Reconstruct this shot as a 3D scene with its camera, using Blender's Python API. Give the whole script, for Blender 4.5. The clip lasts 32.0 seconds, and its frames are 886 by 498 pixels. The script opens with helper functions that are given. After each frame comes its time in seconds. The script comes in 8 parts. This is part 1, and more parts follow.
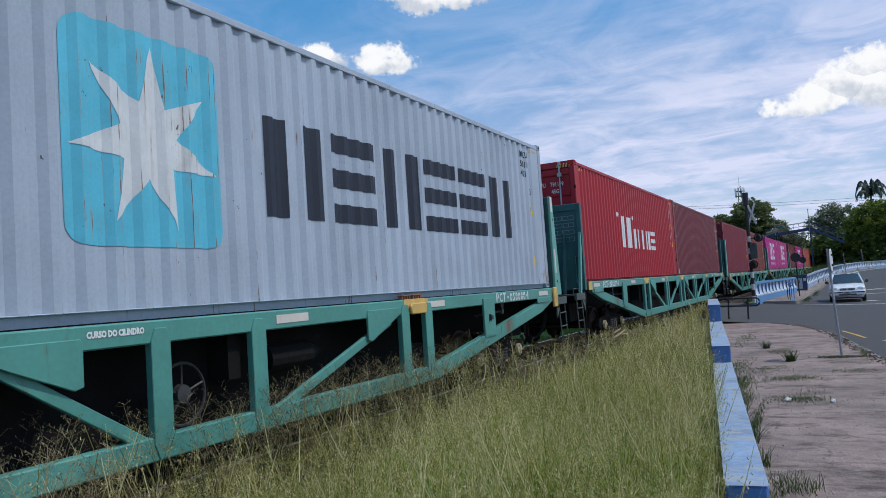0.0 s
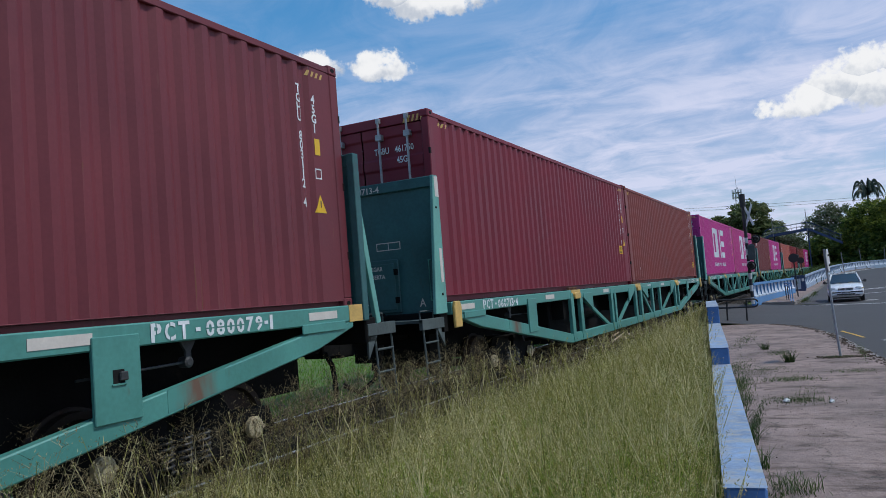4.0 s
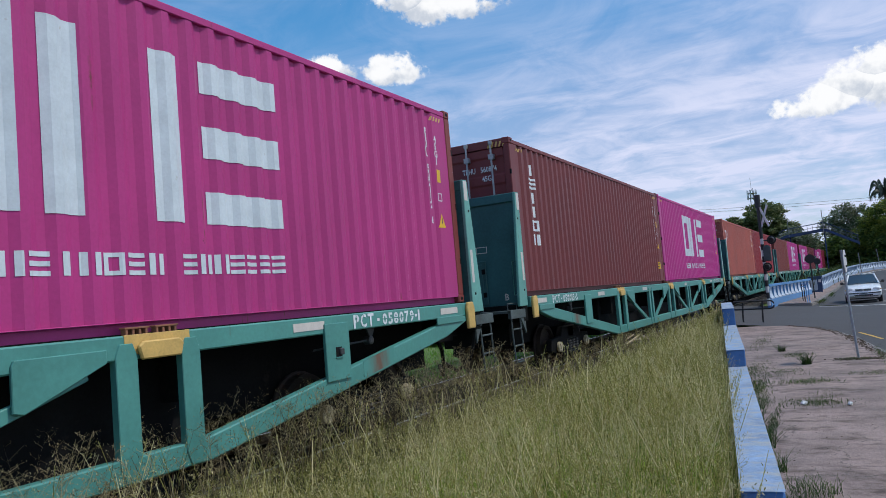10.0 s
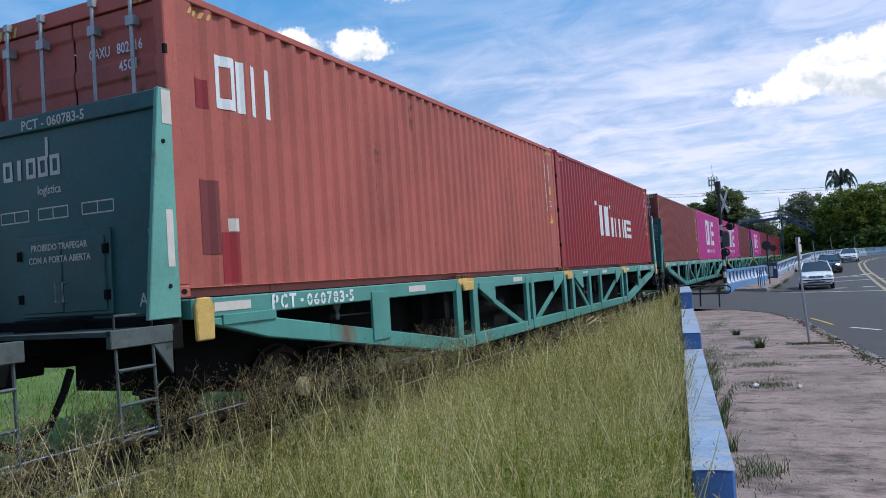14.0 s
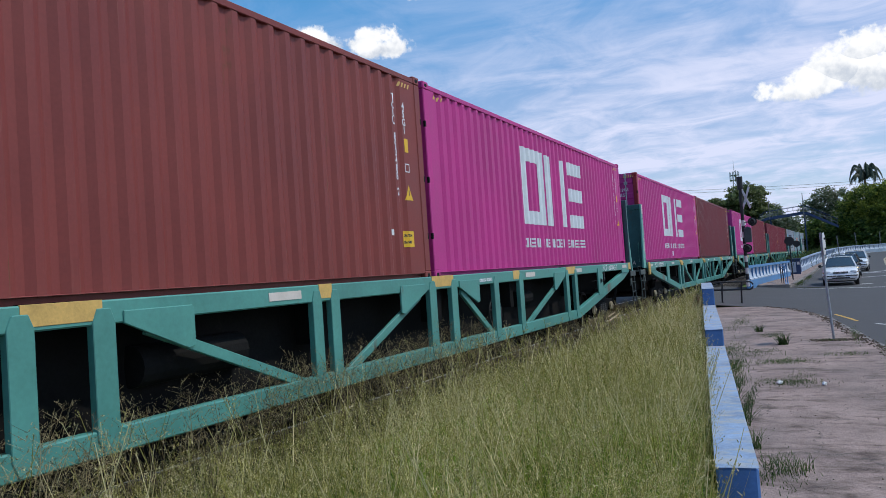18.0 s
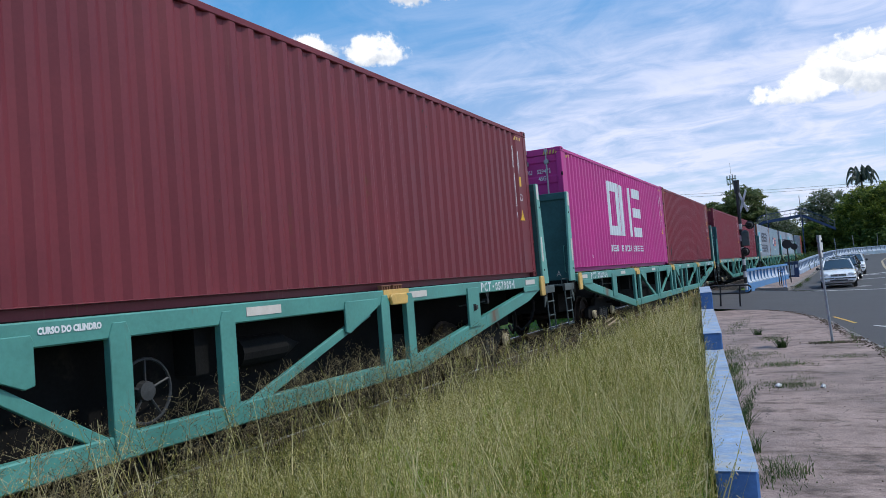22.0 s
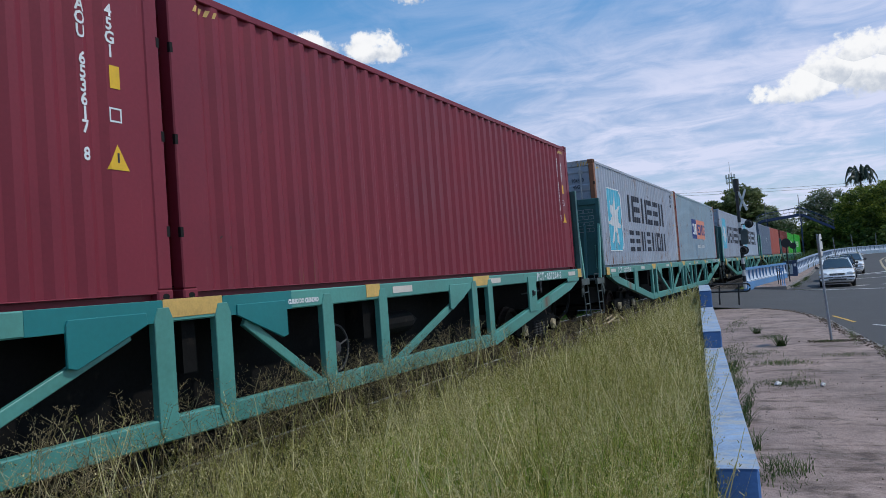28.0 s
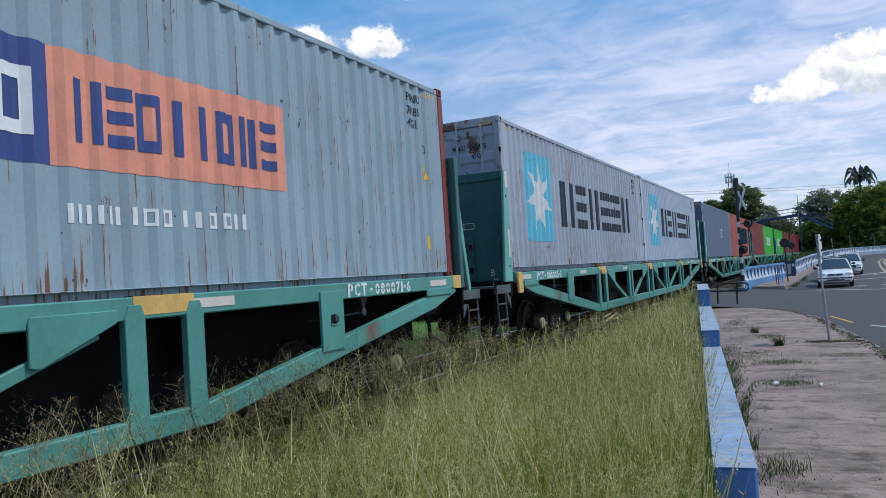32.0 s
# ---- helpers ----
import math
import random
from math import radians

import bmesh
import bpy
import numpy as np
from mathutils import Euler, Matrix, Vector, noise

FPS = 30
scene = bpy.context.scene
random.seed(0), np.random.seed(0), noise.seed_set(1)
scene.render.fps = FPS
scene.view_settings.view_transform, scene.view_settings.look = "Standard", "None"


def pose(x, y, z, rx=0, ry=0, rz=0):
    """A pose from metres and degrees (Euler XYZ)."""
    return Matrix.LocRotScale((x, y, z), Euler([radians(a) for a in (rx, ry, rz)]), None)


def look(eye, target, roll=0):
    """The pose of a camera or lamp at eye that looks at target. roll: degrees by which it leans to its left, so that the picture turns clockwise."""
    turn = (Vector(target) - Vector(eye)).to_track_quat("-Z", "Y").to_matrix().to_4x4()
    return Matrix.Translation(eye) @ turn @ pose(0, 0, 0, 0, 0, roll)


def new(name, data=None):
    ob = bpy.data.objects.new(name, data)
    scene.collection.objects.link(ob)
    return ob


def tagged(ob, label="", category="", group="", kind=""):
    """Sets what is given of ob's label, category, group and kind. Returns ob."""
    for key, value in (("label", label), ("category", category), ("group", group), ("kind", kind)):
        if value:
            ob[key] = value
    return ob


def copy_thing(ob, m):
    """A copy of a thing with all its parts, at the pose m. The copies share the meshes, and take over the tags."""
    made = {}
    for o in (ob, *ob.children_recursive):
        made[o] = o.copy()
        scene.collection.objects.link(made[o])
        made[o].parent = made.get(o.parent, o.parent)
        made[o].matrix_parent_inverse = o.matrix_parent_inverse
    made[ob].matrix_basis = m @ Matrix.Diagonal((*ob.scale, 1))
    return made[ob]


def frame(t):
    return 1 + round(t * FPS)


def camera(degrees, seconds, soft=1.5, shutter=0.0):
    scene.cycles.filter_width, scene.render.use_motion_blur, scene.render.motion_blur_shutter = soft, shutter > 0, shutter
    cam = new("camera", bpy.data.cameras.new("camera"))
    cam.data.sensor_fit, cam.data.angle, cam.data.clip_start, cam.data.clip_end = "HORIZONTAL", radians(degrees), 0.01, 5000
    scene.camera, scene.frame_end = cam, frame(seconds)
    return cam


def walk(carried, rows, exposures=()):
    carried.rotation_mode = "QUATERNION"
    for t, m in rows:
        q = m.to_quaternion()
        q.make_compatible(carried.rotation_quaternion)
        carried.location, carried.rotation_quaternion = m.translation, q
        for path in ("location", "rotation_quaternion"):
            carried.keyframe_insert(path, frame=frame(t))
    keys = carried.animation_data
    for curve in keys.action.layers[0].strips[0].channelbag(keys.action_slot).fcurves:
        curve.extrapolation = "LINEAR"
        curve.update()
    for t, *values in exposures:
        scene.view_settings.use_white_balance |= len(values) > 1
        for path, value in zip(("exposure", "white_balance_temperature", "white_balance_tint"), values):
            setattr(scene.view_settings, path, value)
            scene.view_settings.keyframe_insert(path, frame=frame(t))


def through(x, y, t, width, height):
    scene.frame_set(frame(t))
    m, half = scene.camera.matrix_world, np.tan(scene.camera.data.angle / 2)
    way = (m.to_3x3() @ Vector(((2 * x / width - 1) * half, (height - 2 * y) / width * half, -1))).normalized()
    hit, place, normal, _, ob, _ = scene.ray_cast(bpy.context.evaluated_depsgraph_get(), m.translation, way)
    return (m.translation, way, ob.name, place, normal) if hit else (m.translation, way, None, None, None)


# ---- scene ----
# World: y runs along the railway away from the viewer, x to the right, z up.
# The eye of the viewer stands over the painted wall at x = 0, y = 0.
EYE = 1.21
RAIL = -0.37


def eye_pose(dx, dy, dz, yaw, tilt, roll):
    """A camera pose: turned yaw degrees to the left of the railway, tilted up, rolled."""
    a, e = radians(yaw), radians(tilt)
    at = Vector((dx, dy, EYE + dz))
    return look(at, at + Vector((-math.sin(a) * math.cos(e), math.cos(a) * math.cos(e), math.sin(e))), roll)


cam = camera(60.79, 32.0, soft=0.55)
walk(cam, [
    (0.0, eye_pose(-0.013, -0.005, 0.000, 26.45, 3.15, -3.76)),
    (0.5, eye_pose(-0.005, -0.000, 0.006, 26.45, 3.22, -3.91)),
    (1.0, eye_pose(-0.005, -0.000, 0.003, 26.43, 3.26, -3.96)),
    (1.5, eye_pose(-0.004, -0.002, -0.000, 26.41, 3.32, -4.08)),
    (2.0, eye_pose(-0.004, -0.004, 0.000, 26.38, 3.36, -4.16)),
    (2.5, eye_pose(0.003, 0.001, 0.005, 26.37, 3.39, -4.27)),
    (3.0, eye_pose(0.003, -0.000, 0.005, 26.35, 3.41, -4.27)),
    (3.5, eye_pose(0.009, -0.001, 0.003, 26.33, 3.49, -4.44)),
    (5.5, eye_pose(0.012, 0.004, 0.009, 26.27, 3.64, -4.71)),
    (6.0, eye_pose(0.012, 0.004, 0.010, 26.26, 3.64, -4.72)),
    (6.5, eye_pose(0.010, 0.005, 0.007, 26.23, 3.71, -4.86)),
    (7.0, eye_pose(0.004, 0.001, 0.008, 26.38, 3.70, -4.82)),
    (7.5, eye_pose(0.002, 0.001, 0.008, 26.81, 3.74, -4.77)),
    (8.0, eye_pose(-0.001, -0.004, 0.005, 27.18, 3.77, -4.73)),
    (8.5, eye_pose(0.007, -0.003, 0.010, 27.38, 3.76, -4.66)),
    (9.0, eye_pose(0.011, 0.002, 0.007, 27.34, 3.84, -4.83)),
    (9.5, eye_pose(0.009, 0.003, 0.005, 27.33, 3.84, -4.79)),
    (10.0, eye_pose(0.011, 0.000, 0.008, 27.29, 3.87, -4.89)),
    (10.5, eye_pose(0.023, 0.005, 0.010, 27.27, 3.93, -5.03)),
    (11.0, eye_pose(0.021, 0.001, 0.007, 27.25, 3.93, -5.01)),
    (11.5, eye_pose(0.014, 0.001, 0.005, 27.22, 3.98, -5.10)),
    (12.0, eye_pose(0.018, 0.005, 0.005, 26.67, 3.56, -4.58)),
    (12.5, eye_pose(0.017, 0.004, 0.004, 25.73, 2.98, -4.07)),
    (13.0, eye_pose(0.013, 0.002, -0.003, 25.44, 2.72, -3.89)),
    (13.5, eye_pose(0.012, 0.002, 0.001, 25.24, 2.52, -3.93)),
    (14.0, eye_pose(0.012, 0.005, -0.000, 24.70, 2.08, -3.71)),
    (14.5, eye_pose(0.022, 0.006, -0.002, 24.32, 1.93, -3.77)),
    (16.5, eye_pose(-0.003, 0.003, -0.001, 25.74, 1.86, -3.74)),
    (17.0, eye_pose(-0.000, 0.000, -0.005, 26.18, 1.84, -3.76)),
    (17.5, eye_pose(0.000, 0.002, 0.001, 26.17, 1.90, -3.87)),
    (18.0, eye_pose(0.004, 0.002, -0.000, 26.16, 1.96, -3.91)),
    (18.5, eye_pose(0.002, 0.002, -0.000, 26.13, 2.01, -3.96)),
    (19.0, eye_pose(0.001, -0.001, -0.004, 26.10, 2.05, -4.01)),
    (19.5, eye_pose(0.009, 0.004, -0.003, 26.09, 2.14, -4.16)),
    (20.0, eye_pose(0.010, 0.002, -0.005, 26.06, 2.23, -4.27)),
    (20.5, eye_pose(0.011, 0.007, -0.004, 26.23, 2.30, -4.39)),
    (21.0, eye_pose(0.014, 0.004, -0.001, 26.01, 2.32, -4.36)),
    (21.5, eye_pose(0.010, 0.002, -0.008, 25.99, 2.39, -4.40)),
    (22.0, eye_pose(0.012, 0.002, -0.001, 25.99, 2.44, -4.50)),
    (22.5, eye_pose(-0.001, -0.001, -0.002, 26.06, 2.32, -4.48)),
    (23.0, eye_pose(-0.010, 0.001, -0.002, 26.13, 2.23, -4.42)),
    (23.5, eye_pose(-0.019, -0.004, -0.001, 26.17, 2.15, -4.34)),
    (24.0, eye_pose(-0.022, -0.004, -0.001, 26.16, 2.24, -4.42)),
    (24.5, eye_pose(-0.024, -0.007, -0.006, 26.12, 2.33, -4.46)),
    (25.0, eye_pose(-0.016, -0.006, -0.007, 26.10, 2.39, -4.53)),
    (25.5, eye_pose(-0.013, -0.007, -0.007, 26.05, 2.44, -4.60)),
    (27.5, eye_pose(-0.012, -0.005, -0.005, 25.94, 2.25, -4.30)),
    (28.0, eye_pose(-0.010, -0.004, -0.009, 25.91, 2.25, -4.25)),
    (28.5, eye_pose(-0.007, -0.001, -0.010, 25.88, 2.27, -4.27)),
    (29.0, eye_pose(-0.006, -0.002, -0.006, 25.88, 2.24, -4.29)),
    (29.5, eye_pose(-0.010, -0.002, -0.009, 25.86, 2.26, -4.26)),
    (30.0, eye_pose(-0.017, -0.004, -0.004, 25.82, 2.29, -4.27)),
    (30.5, eye_pose(-0.015, -0.007, -0.002, 25.80, 2.41, -4.42)),
    (31.0, eye_pose(-0.015, -0.002, -0.006, 25.78, 2.48, -4.50)),
    (31.5, eye_pose(-0.017, -0.007, -0.009, 25.83, 2.27, -4.01)),
    (32.0, eye_pose(-0.027, -0.005, -0.010, 25.82, 1.94, -3.59)),
], exposures=[(0.0, -0.1), (2.0, -0.22), (3.0, -0.22), (7.0, -0.18), (9.0, -0.06), (10.0, -0.08), (12.0, -0.12), (13.0, -0.02), (14.0, 0.12), (17.0, -0.05), (20.0, 0.05), (22.0, 0.10), (23.0, 0.18), (24.0, 0.17), (25.0, 0.06), (28.0, -0.14), (29.0, -0.12), (30.0, -0.12), (31.0, -0.1), (32.0, 0.0)])

# ---- light ----
SUN_AZ, SUN_EL = 68.0, 56.0   # degrees: azimuth from +y towards +x, elevation


def build_world():
    w = bpy.data.worlds.new("sky")
    scene.world = w
    w.use_nodes = True
    nt = w.node_tree
    nt.nodes.clear()
    N, K = nt.nodes.new, nt.links.new

    def val(sock, v):
        if hasattr(v, "links"):
            K(v, sock)
        else:
            sock.default_value = v

    def mth(op, a, b=0.0, clamp=False):
        n = N("ShaderNodeMath")
        n.operation, n.use_clamp = op, clamp
        val(n.inputs[0], a), val(n.inputs[1], b)
        return n.outputs[0]

    def ramp(x, lo, hi):
        n = N("ShaderNodeMapRange")
        n.interpolation_type = "SMOOTHSTEP"
        val(n.inputs[0], x)
        n.inputs[1].default_value, n.inputs[2].default_value = lo, hi
        return n.outputs[0]

    def mix(f, a, b):
        n = N("ShaderNodeMix")
        n.data_type = "RGBA"
        val(n.inputs[0], f), val(n.inputs[6], a), val(n.inputs[7], b)
        return n.outputs[2]

    def noise_tex(vec, scale, detail, rough=0.5, dist=0.0):
        n = N("ShaderNodeTexNoise")
        val(n.inputs["Vector"], vec)
        n.inputs["Scale"].default_value, n.inputs["Detail"].default_value = scale, detail
        n.inputs["Roughness"].default_value, n.inputs["Distortion"].default_value = rough, dist
        return n.outputs["Fac"]

    co = N("ShaderNodeTexCoord").outputs["Generated"]
    sep = N("ShaderNodeSeparateXYZ")
    K(co, sep.inputs[0])
    x, y, z = sep.outputs
    up = mth("MAXIMUM", z, 0.02)
    sky = N("ShaderNodeTexSky")
    sky.sky_type, sky.sun_disc = "NISHITA", False
    sky.sun_elevation, sky.sun_rotation = radians(SUN_EL), radians(SUN_AZ)
    sky.air_density, sky.dust_density, sky.ozone_density = 1.0, 0.6, 1.6
    # thin high cloud: long streaks on a flat layer
    flat = N("ShaderNodeCombineXYZ")
    K(mth("DIVIDE", x, mth("ADD", up, 0.12)), flat.inputs[0])
    K(mth("DIVIDE", y, mth("ADD", up, 0.12)), flat.inputs[1])
    mp = N("ShaderNodeMapping")
    K(flat.outputs[0], mp.inputs[0])
    mp.inputs["Rotation"].default_value = (0, 0, radians(24))
    mp.inputs["Scale"].default_value = (0.55, 1.5, 1.0)
    c1 = noise_tex(mp.outputs[0], 1.6, 9, 0.62, 0.6)
    c2 = noise_tex(flat.outputs[0], 3.4, 9, 0.62, 0.8)
    low = ramp(mth("SUBTRACT", z, mth("MULTIPLY", x, 0.16)), 0.46, 0.15)
    cirrus = ramp(mth("ADD", mth("MULTIPLY", c1, 0.5), mth("MULTIPLY", c2, 0.5)), 0.36, 0.64)
    cirrus = mth("MULTIPLY", cirrus, mth("ADD", mth("MULTIPLY", low, 0.62), 0.20))
    cirrus = mth("ADD", cirrus, mth("MULTIPLY", low, 0.32), True)
    # heaped clouds: azimuth, elevation, half width, half height in degrees
    puff = noise_tex(co, 16.0, 8, 0.55)
    puff2 = noise_tex(co, 42.0, 6, 0.55)
    body, shade = None, None
    for az, el, hw, hh in ((2.4, 11.6, 2.4, 2.0), (4.9, 11.2, 3.6, 2.2), (-0.6, 10.7, 2.2, 1.2), (1.2, 11.0, 2.4, 1.6), (8.5, 11.0, 4.2, 2.2), (3.9, 12.7, 2.2, 1.5), (6.8, 12.5, 3.2, 1.9),
                           (-30.2, 17.2, 2.3, 1.6), (-34.8, 17.4, 2.6, 1.5), (-37.4, 17.0, 2.2, 1.4), (-42.4, 18.2, 2.3, 1.9), (-44.5, 17.4, 1.6, 1.1),
                           (-24.8, 21.6, 4.4, 2.0), (-29.0, 22.2, 2.6, 1.5), (-20.0, 22.6, 3.0, 1.6), (-11.0, 24.5, 2.2, 1.0),
                           (30.0, 16.0, 6.0, 2.2), (70.0, 14.0, 7.0, 2.5), (120.0, 20.0, 8.0, 3.0), (170.0, 14.0, 7.0, 2.2), (-95.0, 18.0, 7.0, 2.4), (-140.0, 15.0, 6.0, 2.5)):
        a, e = radians(az), radians(el)
        c = Vector((math.sin(a) * math.cos(e), math.cos(a) * math.cos(e), math.sin(e)))
        r = Vector((math.cos(a), -math.sin(a), 0))
        u = r.cross(c)
        ds = []
        for axis, size in ((r, hw), (u, hh)):
            d = N("ShaderNodeVectorMath")
            d.operation = "DOT_PRODUCT"
            K(co, d.inputs[0])
            d.inputs[1].default_value = axis / math.sin(radians(size))
            ds.append(mth("SUBTRACT", d.outputs["Value"], 0.0))
        fwd = N("ShaderNodeVectorMath")
        fwd.operation = "DOT_PRODUCT"
        K(co, fwd.inputs[0])
        fwd.inputs[1].default_value = c
        vv = mth("MAXIMUM", ds[1], mth("MULTIPLY", ds[1], -1.7))   # flatter below
        q = mth("SUBTRACT", 1.0, mth("ADD", mth("MULTIPLY", ds[0], ds[0]), mth("MULTIPLY", vv, vv)))
        q = mth("MULTIPLY", mth("MAXIMUM", q, -3.0), mth("GREATER_THAN", fwd.outputs["Value"], 0.5))
        q = mth("SUBTRACT", q, mth("MULTIPLY", mth("LESS_THAN", fwd.outputs["Value"], 0.5), 3.0))
        if body is None:
            body, shade = q, ds[1]
        else:
            pick = mth("GREATER_THAN", q, body)
            shade = mth("ADD", mth("MULTIPLY", pick, ds[1]), mth("MULTIPLY", mth("SUBTRACT", 1.0, pick), shade))
            body = mth("MAXIMUM", body, q)
    lump = mth("ADD", mth("MULTIPLY", mth("SUBTRACT", puff, 0.5), 2.4), mth("MULTIPLY", mth("SUBTRACT", puff2, 0.5), 2.2))
    dens = mth("ADD", body, lump)
    puff3 = noise_tex(co, 120.0, 5, 0.6)
    dens = mth("ADD", dens, mth("MULTIPLY", mth("SUBTRACT", puff3, 0.5), 1.2))
    heap = ramp(dens, -0.05, 0.62)
    # the underside of a heap is a little grey
    under = N("ShaderNodeMapping")
    K(co, under.inputs[0])
    under.inputs["Location"].default_value = (0, 0, 0.012)
    p3 = noise_tex(under.outputs[0], 16.0, 8, 0.55)
    relief = mth("MULTIPLY", mth("SUBTRACT", p3, puff), 5.0)
    grey = ramp(mth("ADD", mth("ADD", shade, relief), mth("MULTIPLY", lump, 0.35)), -0.75, 0.35)
    tone = mix(grey, (0.60, 0.66, 0.76, 1), (1.02, 1.03, 1.05, 1))
    blue = N("ShaderNodeVectorMath")
    blue.operation = "MULTIPLY"
    K(sky.outputs[0], blue.inputs[0])
    # clear blue overhead, milky towards the horizon
    K(mix(ramp(mth("SUBTRACT", z, mth("MULTIPLY", x, 0.16)), 0.16, 0.50), (SKY * 0.78, SKY * 0.98, SKY * 1.24, 1), (SKY * 0.58, SKY * 1.36, SKY * 1.70, 1)), blue.inputs[1])
    high = mix(cirrus, blue.outputs[0], (0.72, 0.775, 1.0, 1))
    full = mix(heap, high, tone)
    bg = N("ShaderNodeBackground")
    K(full, bg.inputs[0])
    bg.inputs[1].default_value = 1.01
    K(bg.outputs[0], N("ShaderNodeOutputWorld").inputs[0])


SKY = 0.10
build_world()
sun_data = bpy.data.lights.new("sun", "SUN")
sun_data.energy, sun_data.angle, sun_data.color = 2.6, radians(1.5), (1.0, 0.95, 0.87)
sun = new("sun", sun_data)
_a, _e = radians(SUN_AZ), radians(SUN_EL)
_s = Vector((math.sin(_a) * math.cos(_e), math.cos(_a) * math.cos(_e), math.sin(_e)))
sun.matrix_world = look(_s * 200, (0, 0, 0))

# ---- materials ----


def material(name):
    m = bpy.data.materials.new(name)
    m.use_nodes = True
    return m, m.node_tree.nodes, m.node_tree.links, m.node_tree.nodes["Principled BSDF"]


def surface(name, color, rough=0.6, metal=0.0, vary=0.18, scale=3.0, grain=40.0, bump=0.15, second=None, amount=0.5,
            edge=0.12, island=0.0, streak=False, spread=0.0, coat=0.0, depth=0.01, drip=0.0, cracks=0.0, spec=0.5):
    """A painted or raw surface: a base colour with large and small variation, stains of a second colour and fine relief."""
    m, nodes, links, p = material(name)
    co = nodes.new("ShaderNodeTexCoord")
    info = nodes.new("ShaderNodeObjectInfo")
    add = nodes.new("ShaderNodeVectorMath")
    add.operation = "MULTIPLY_ADD"
    comb = nodes.new("ShaderNodeCombineXYZ")
    for i, f in enumerate((37.0, 91.0, 53.0)):
        k = nodes.new("ShaderNodeMath")
        k.operation = "MULTIPLY"
        links.new(info.outputs["Random"], k.inputs[0])
        k.inputs[1].default_value = f
        links.new(k.outputs[0], comb.inputs[i])
    links.new(co.outputs["Object"], add.inputs[0])
    add.inputs[1].default_value = (1, 1, 1)
    links.new(comb.outputs[0], add.inputs[2])

    def noise_node(s, detail, stretch=None):
        n = nodes.new("ShaderNodeTexNoise")
        n.inputs["Scale"].default_value, n.inputs["Detail"].default_value = s, detail
        n.inputs["Roughness"].default_value = 0.6
        v = add.outputs[0]
        if stretch:
            mp = nodes.new("ShaderNodeMapping")
            mp.inputs["Scale"].default_value = stretch
            links.new(v, mp.inputs[0])
            v = mp.outputs[0]
        links.new(v, n.inputs["Vector"])
        return n.outputs["Fac"]

    def between(fac, lo, hi, a=0.0, b=1.0):
        r = nodes.new("ShaderNodeMapRange")
        links.new(fac, r.inputs[0])
        for i, v in enumerate((lo, hi, a, b)):
            r.inputs[i + 1].default_value = v
        return r.outputs[0]

    big = noise_node(scale, 4)
    fine = noise_node(grain, 5)
    hsv = nodes.new("ShaderNodeHueSaturation")
    hsv.inputs["Color"].default_value = (*color, 1)
    s = nodes.new("ShaderNodeMath")
    s.operation = "ADD"
    links.new(between(big, 0.3, 0.7, 1 - vary, 1 + vary), s.inputs[0])
    links.new(between(fine, 0.3, 0.7, -vary * 0.5, vary * 0.5), s.inputs[1])
    last = s.outputs[0]
    if island or spread:
        g = nodes.new("ShaderNodeNewGeometry")
        for src, w in ((g.outputs["Random Per Island"], island), (info.outputs["Random"], spread)):
            if w:
                t = nodes.new("ShaderNodeMath")
                t.operation = "ADD"
                links.new(last, t.inputs[0])
                links.new(between(src, 0, 1, -w, w), t.inputs[1])
                last = t.outputs[0]
    links.new(last, hsv.inputs["Value"])
    colour = hsv.outputs[0]
    if second:
        st = noise_node(scale * 1.7, 6, (1.0, 3.2, 0.28) if streak is True else (streak or None))
        spots = noise_node(grain * 0.25, 5)
        mul = nodes.new("ShaderNodeMath")
        mul.operation = "ADD"
        links.new(st, mul.inputs[0])
        links.new(between(spots, 0.2, 0.8, -0.12, 0.12), mul.inputs[1])
        mx = nodes.new("ShaderNodeMix")
        mx.data_type = "RGBA"
        lo = 0.80 - 0.5 * amount
        links.new(between(mul.outputs[0], lo, lo + edge), mx.inputs[0])
        links.new(colour, mx.inputs[6])
        mx.inputs[7].default_value = (*second, 1)
        colour = mx.outputs[2]
    if drip:
        # rust that runs down the proud edges of the ribs from nicks, and gathers along the lower edge
        pos = nodes.new("ShaderNodeSeparateXYZ")
        links.new(co.outputs["Object"], pos.inputs[0])

        def calc(op, a, b):
            t = nodes.new("ShaderNodeMath")
            t.operation = op
            for sock, v in zip(t.inputs, (a, b)):
                if hasattr(v, "links"):
                    links.new(v, sock)
                else:
                    sock.default_value = v
            return t.outputs[0]
        turn = calc("FRACT", calc("MULTIPLY", calc("SUBTRACT", pos.outputs[1], 0.30 - 0.2788), 1 / 0.2788), 0.0)
        near_edge = calc("MINIMUM", calc("ABSOLUTE", calc("SUBTRACT", turn, 0.02), 0.0), calc("ABSOLUTE", calc("SUBTRACT", turn, 0.27), 0.0))
        ridge = between(near_edge, 0.0, 0.075, 0.11, -0.03)
        runs = noise_node(1.0, 8, (2.0, 26.0, 1.1))
        where = noise_node(1.7, 4)
        tot = calc("ADD", calc("ADD", between(runs, 0.2, 0.8, 0.2, 0.8), ridge), calc("ADD", between(where, 0.3, 0.7, -0.12, 0.12), between(pos.outputs[2], 0.55, 0.10, 0.0, 0.07)))

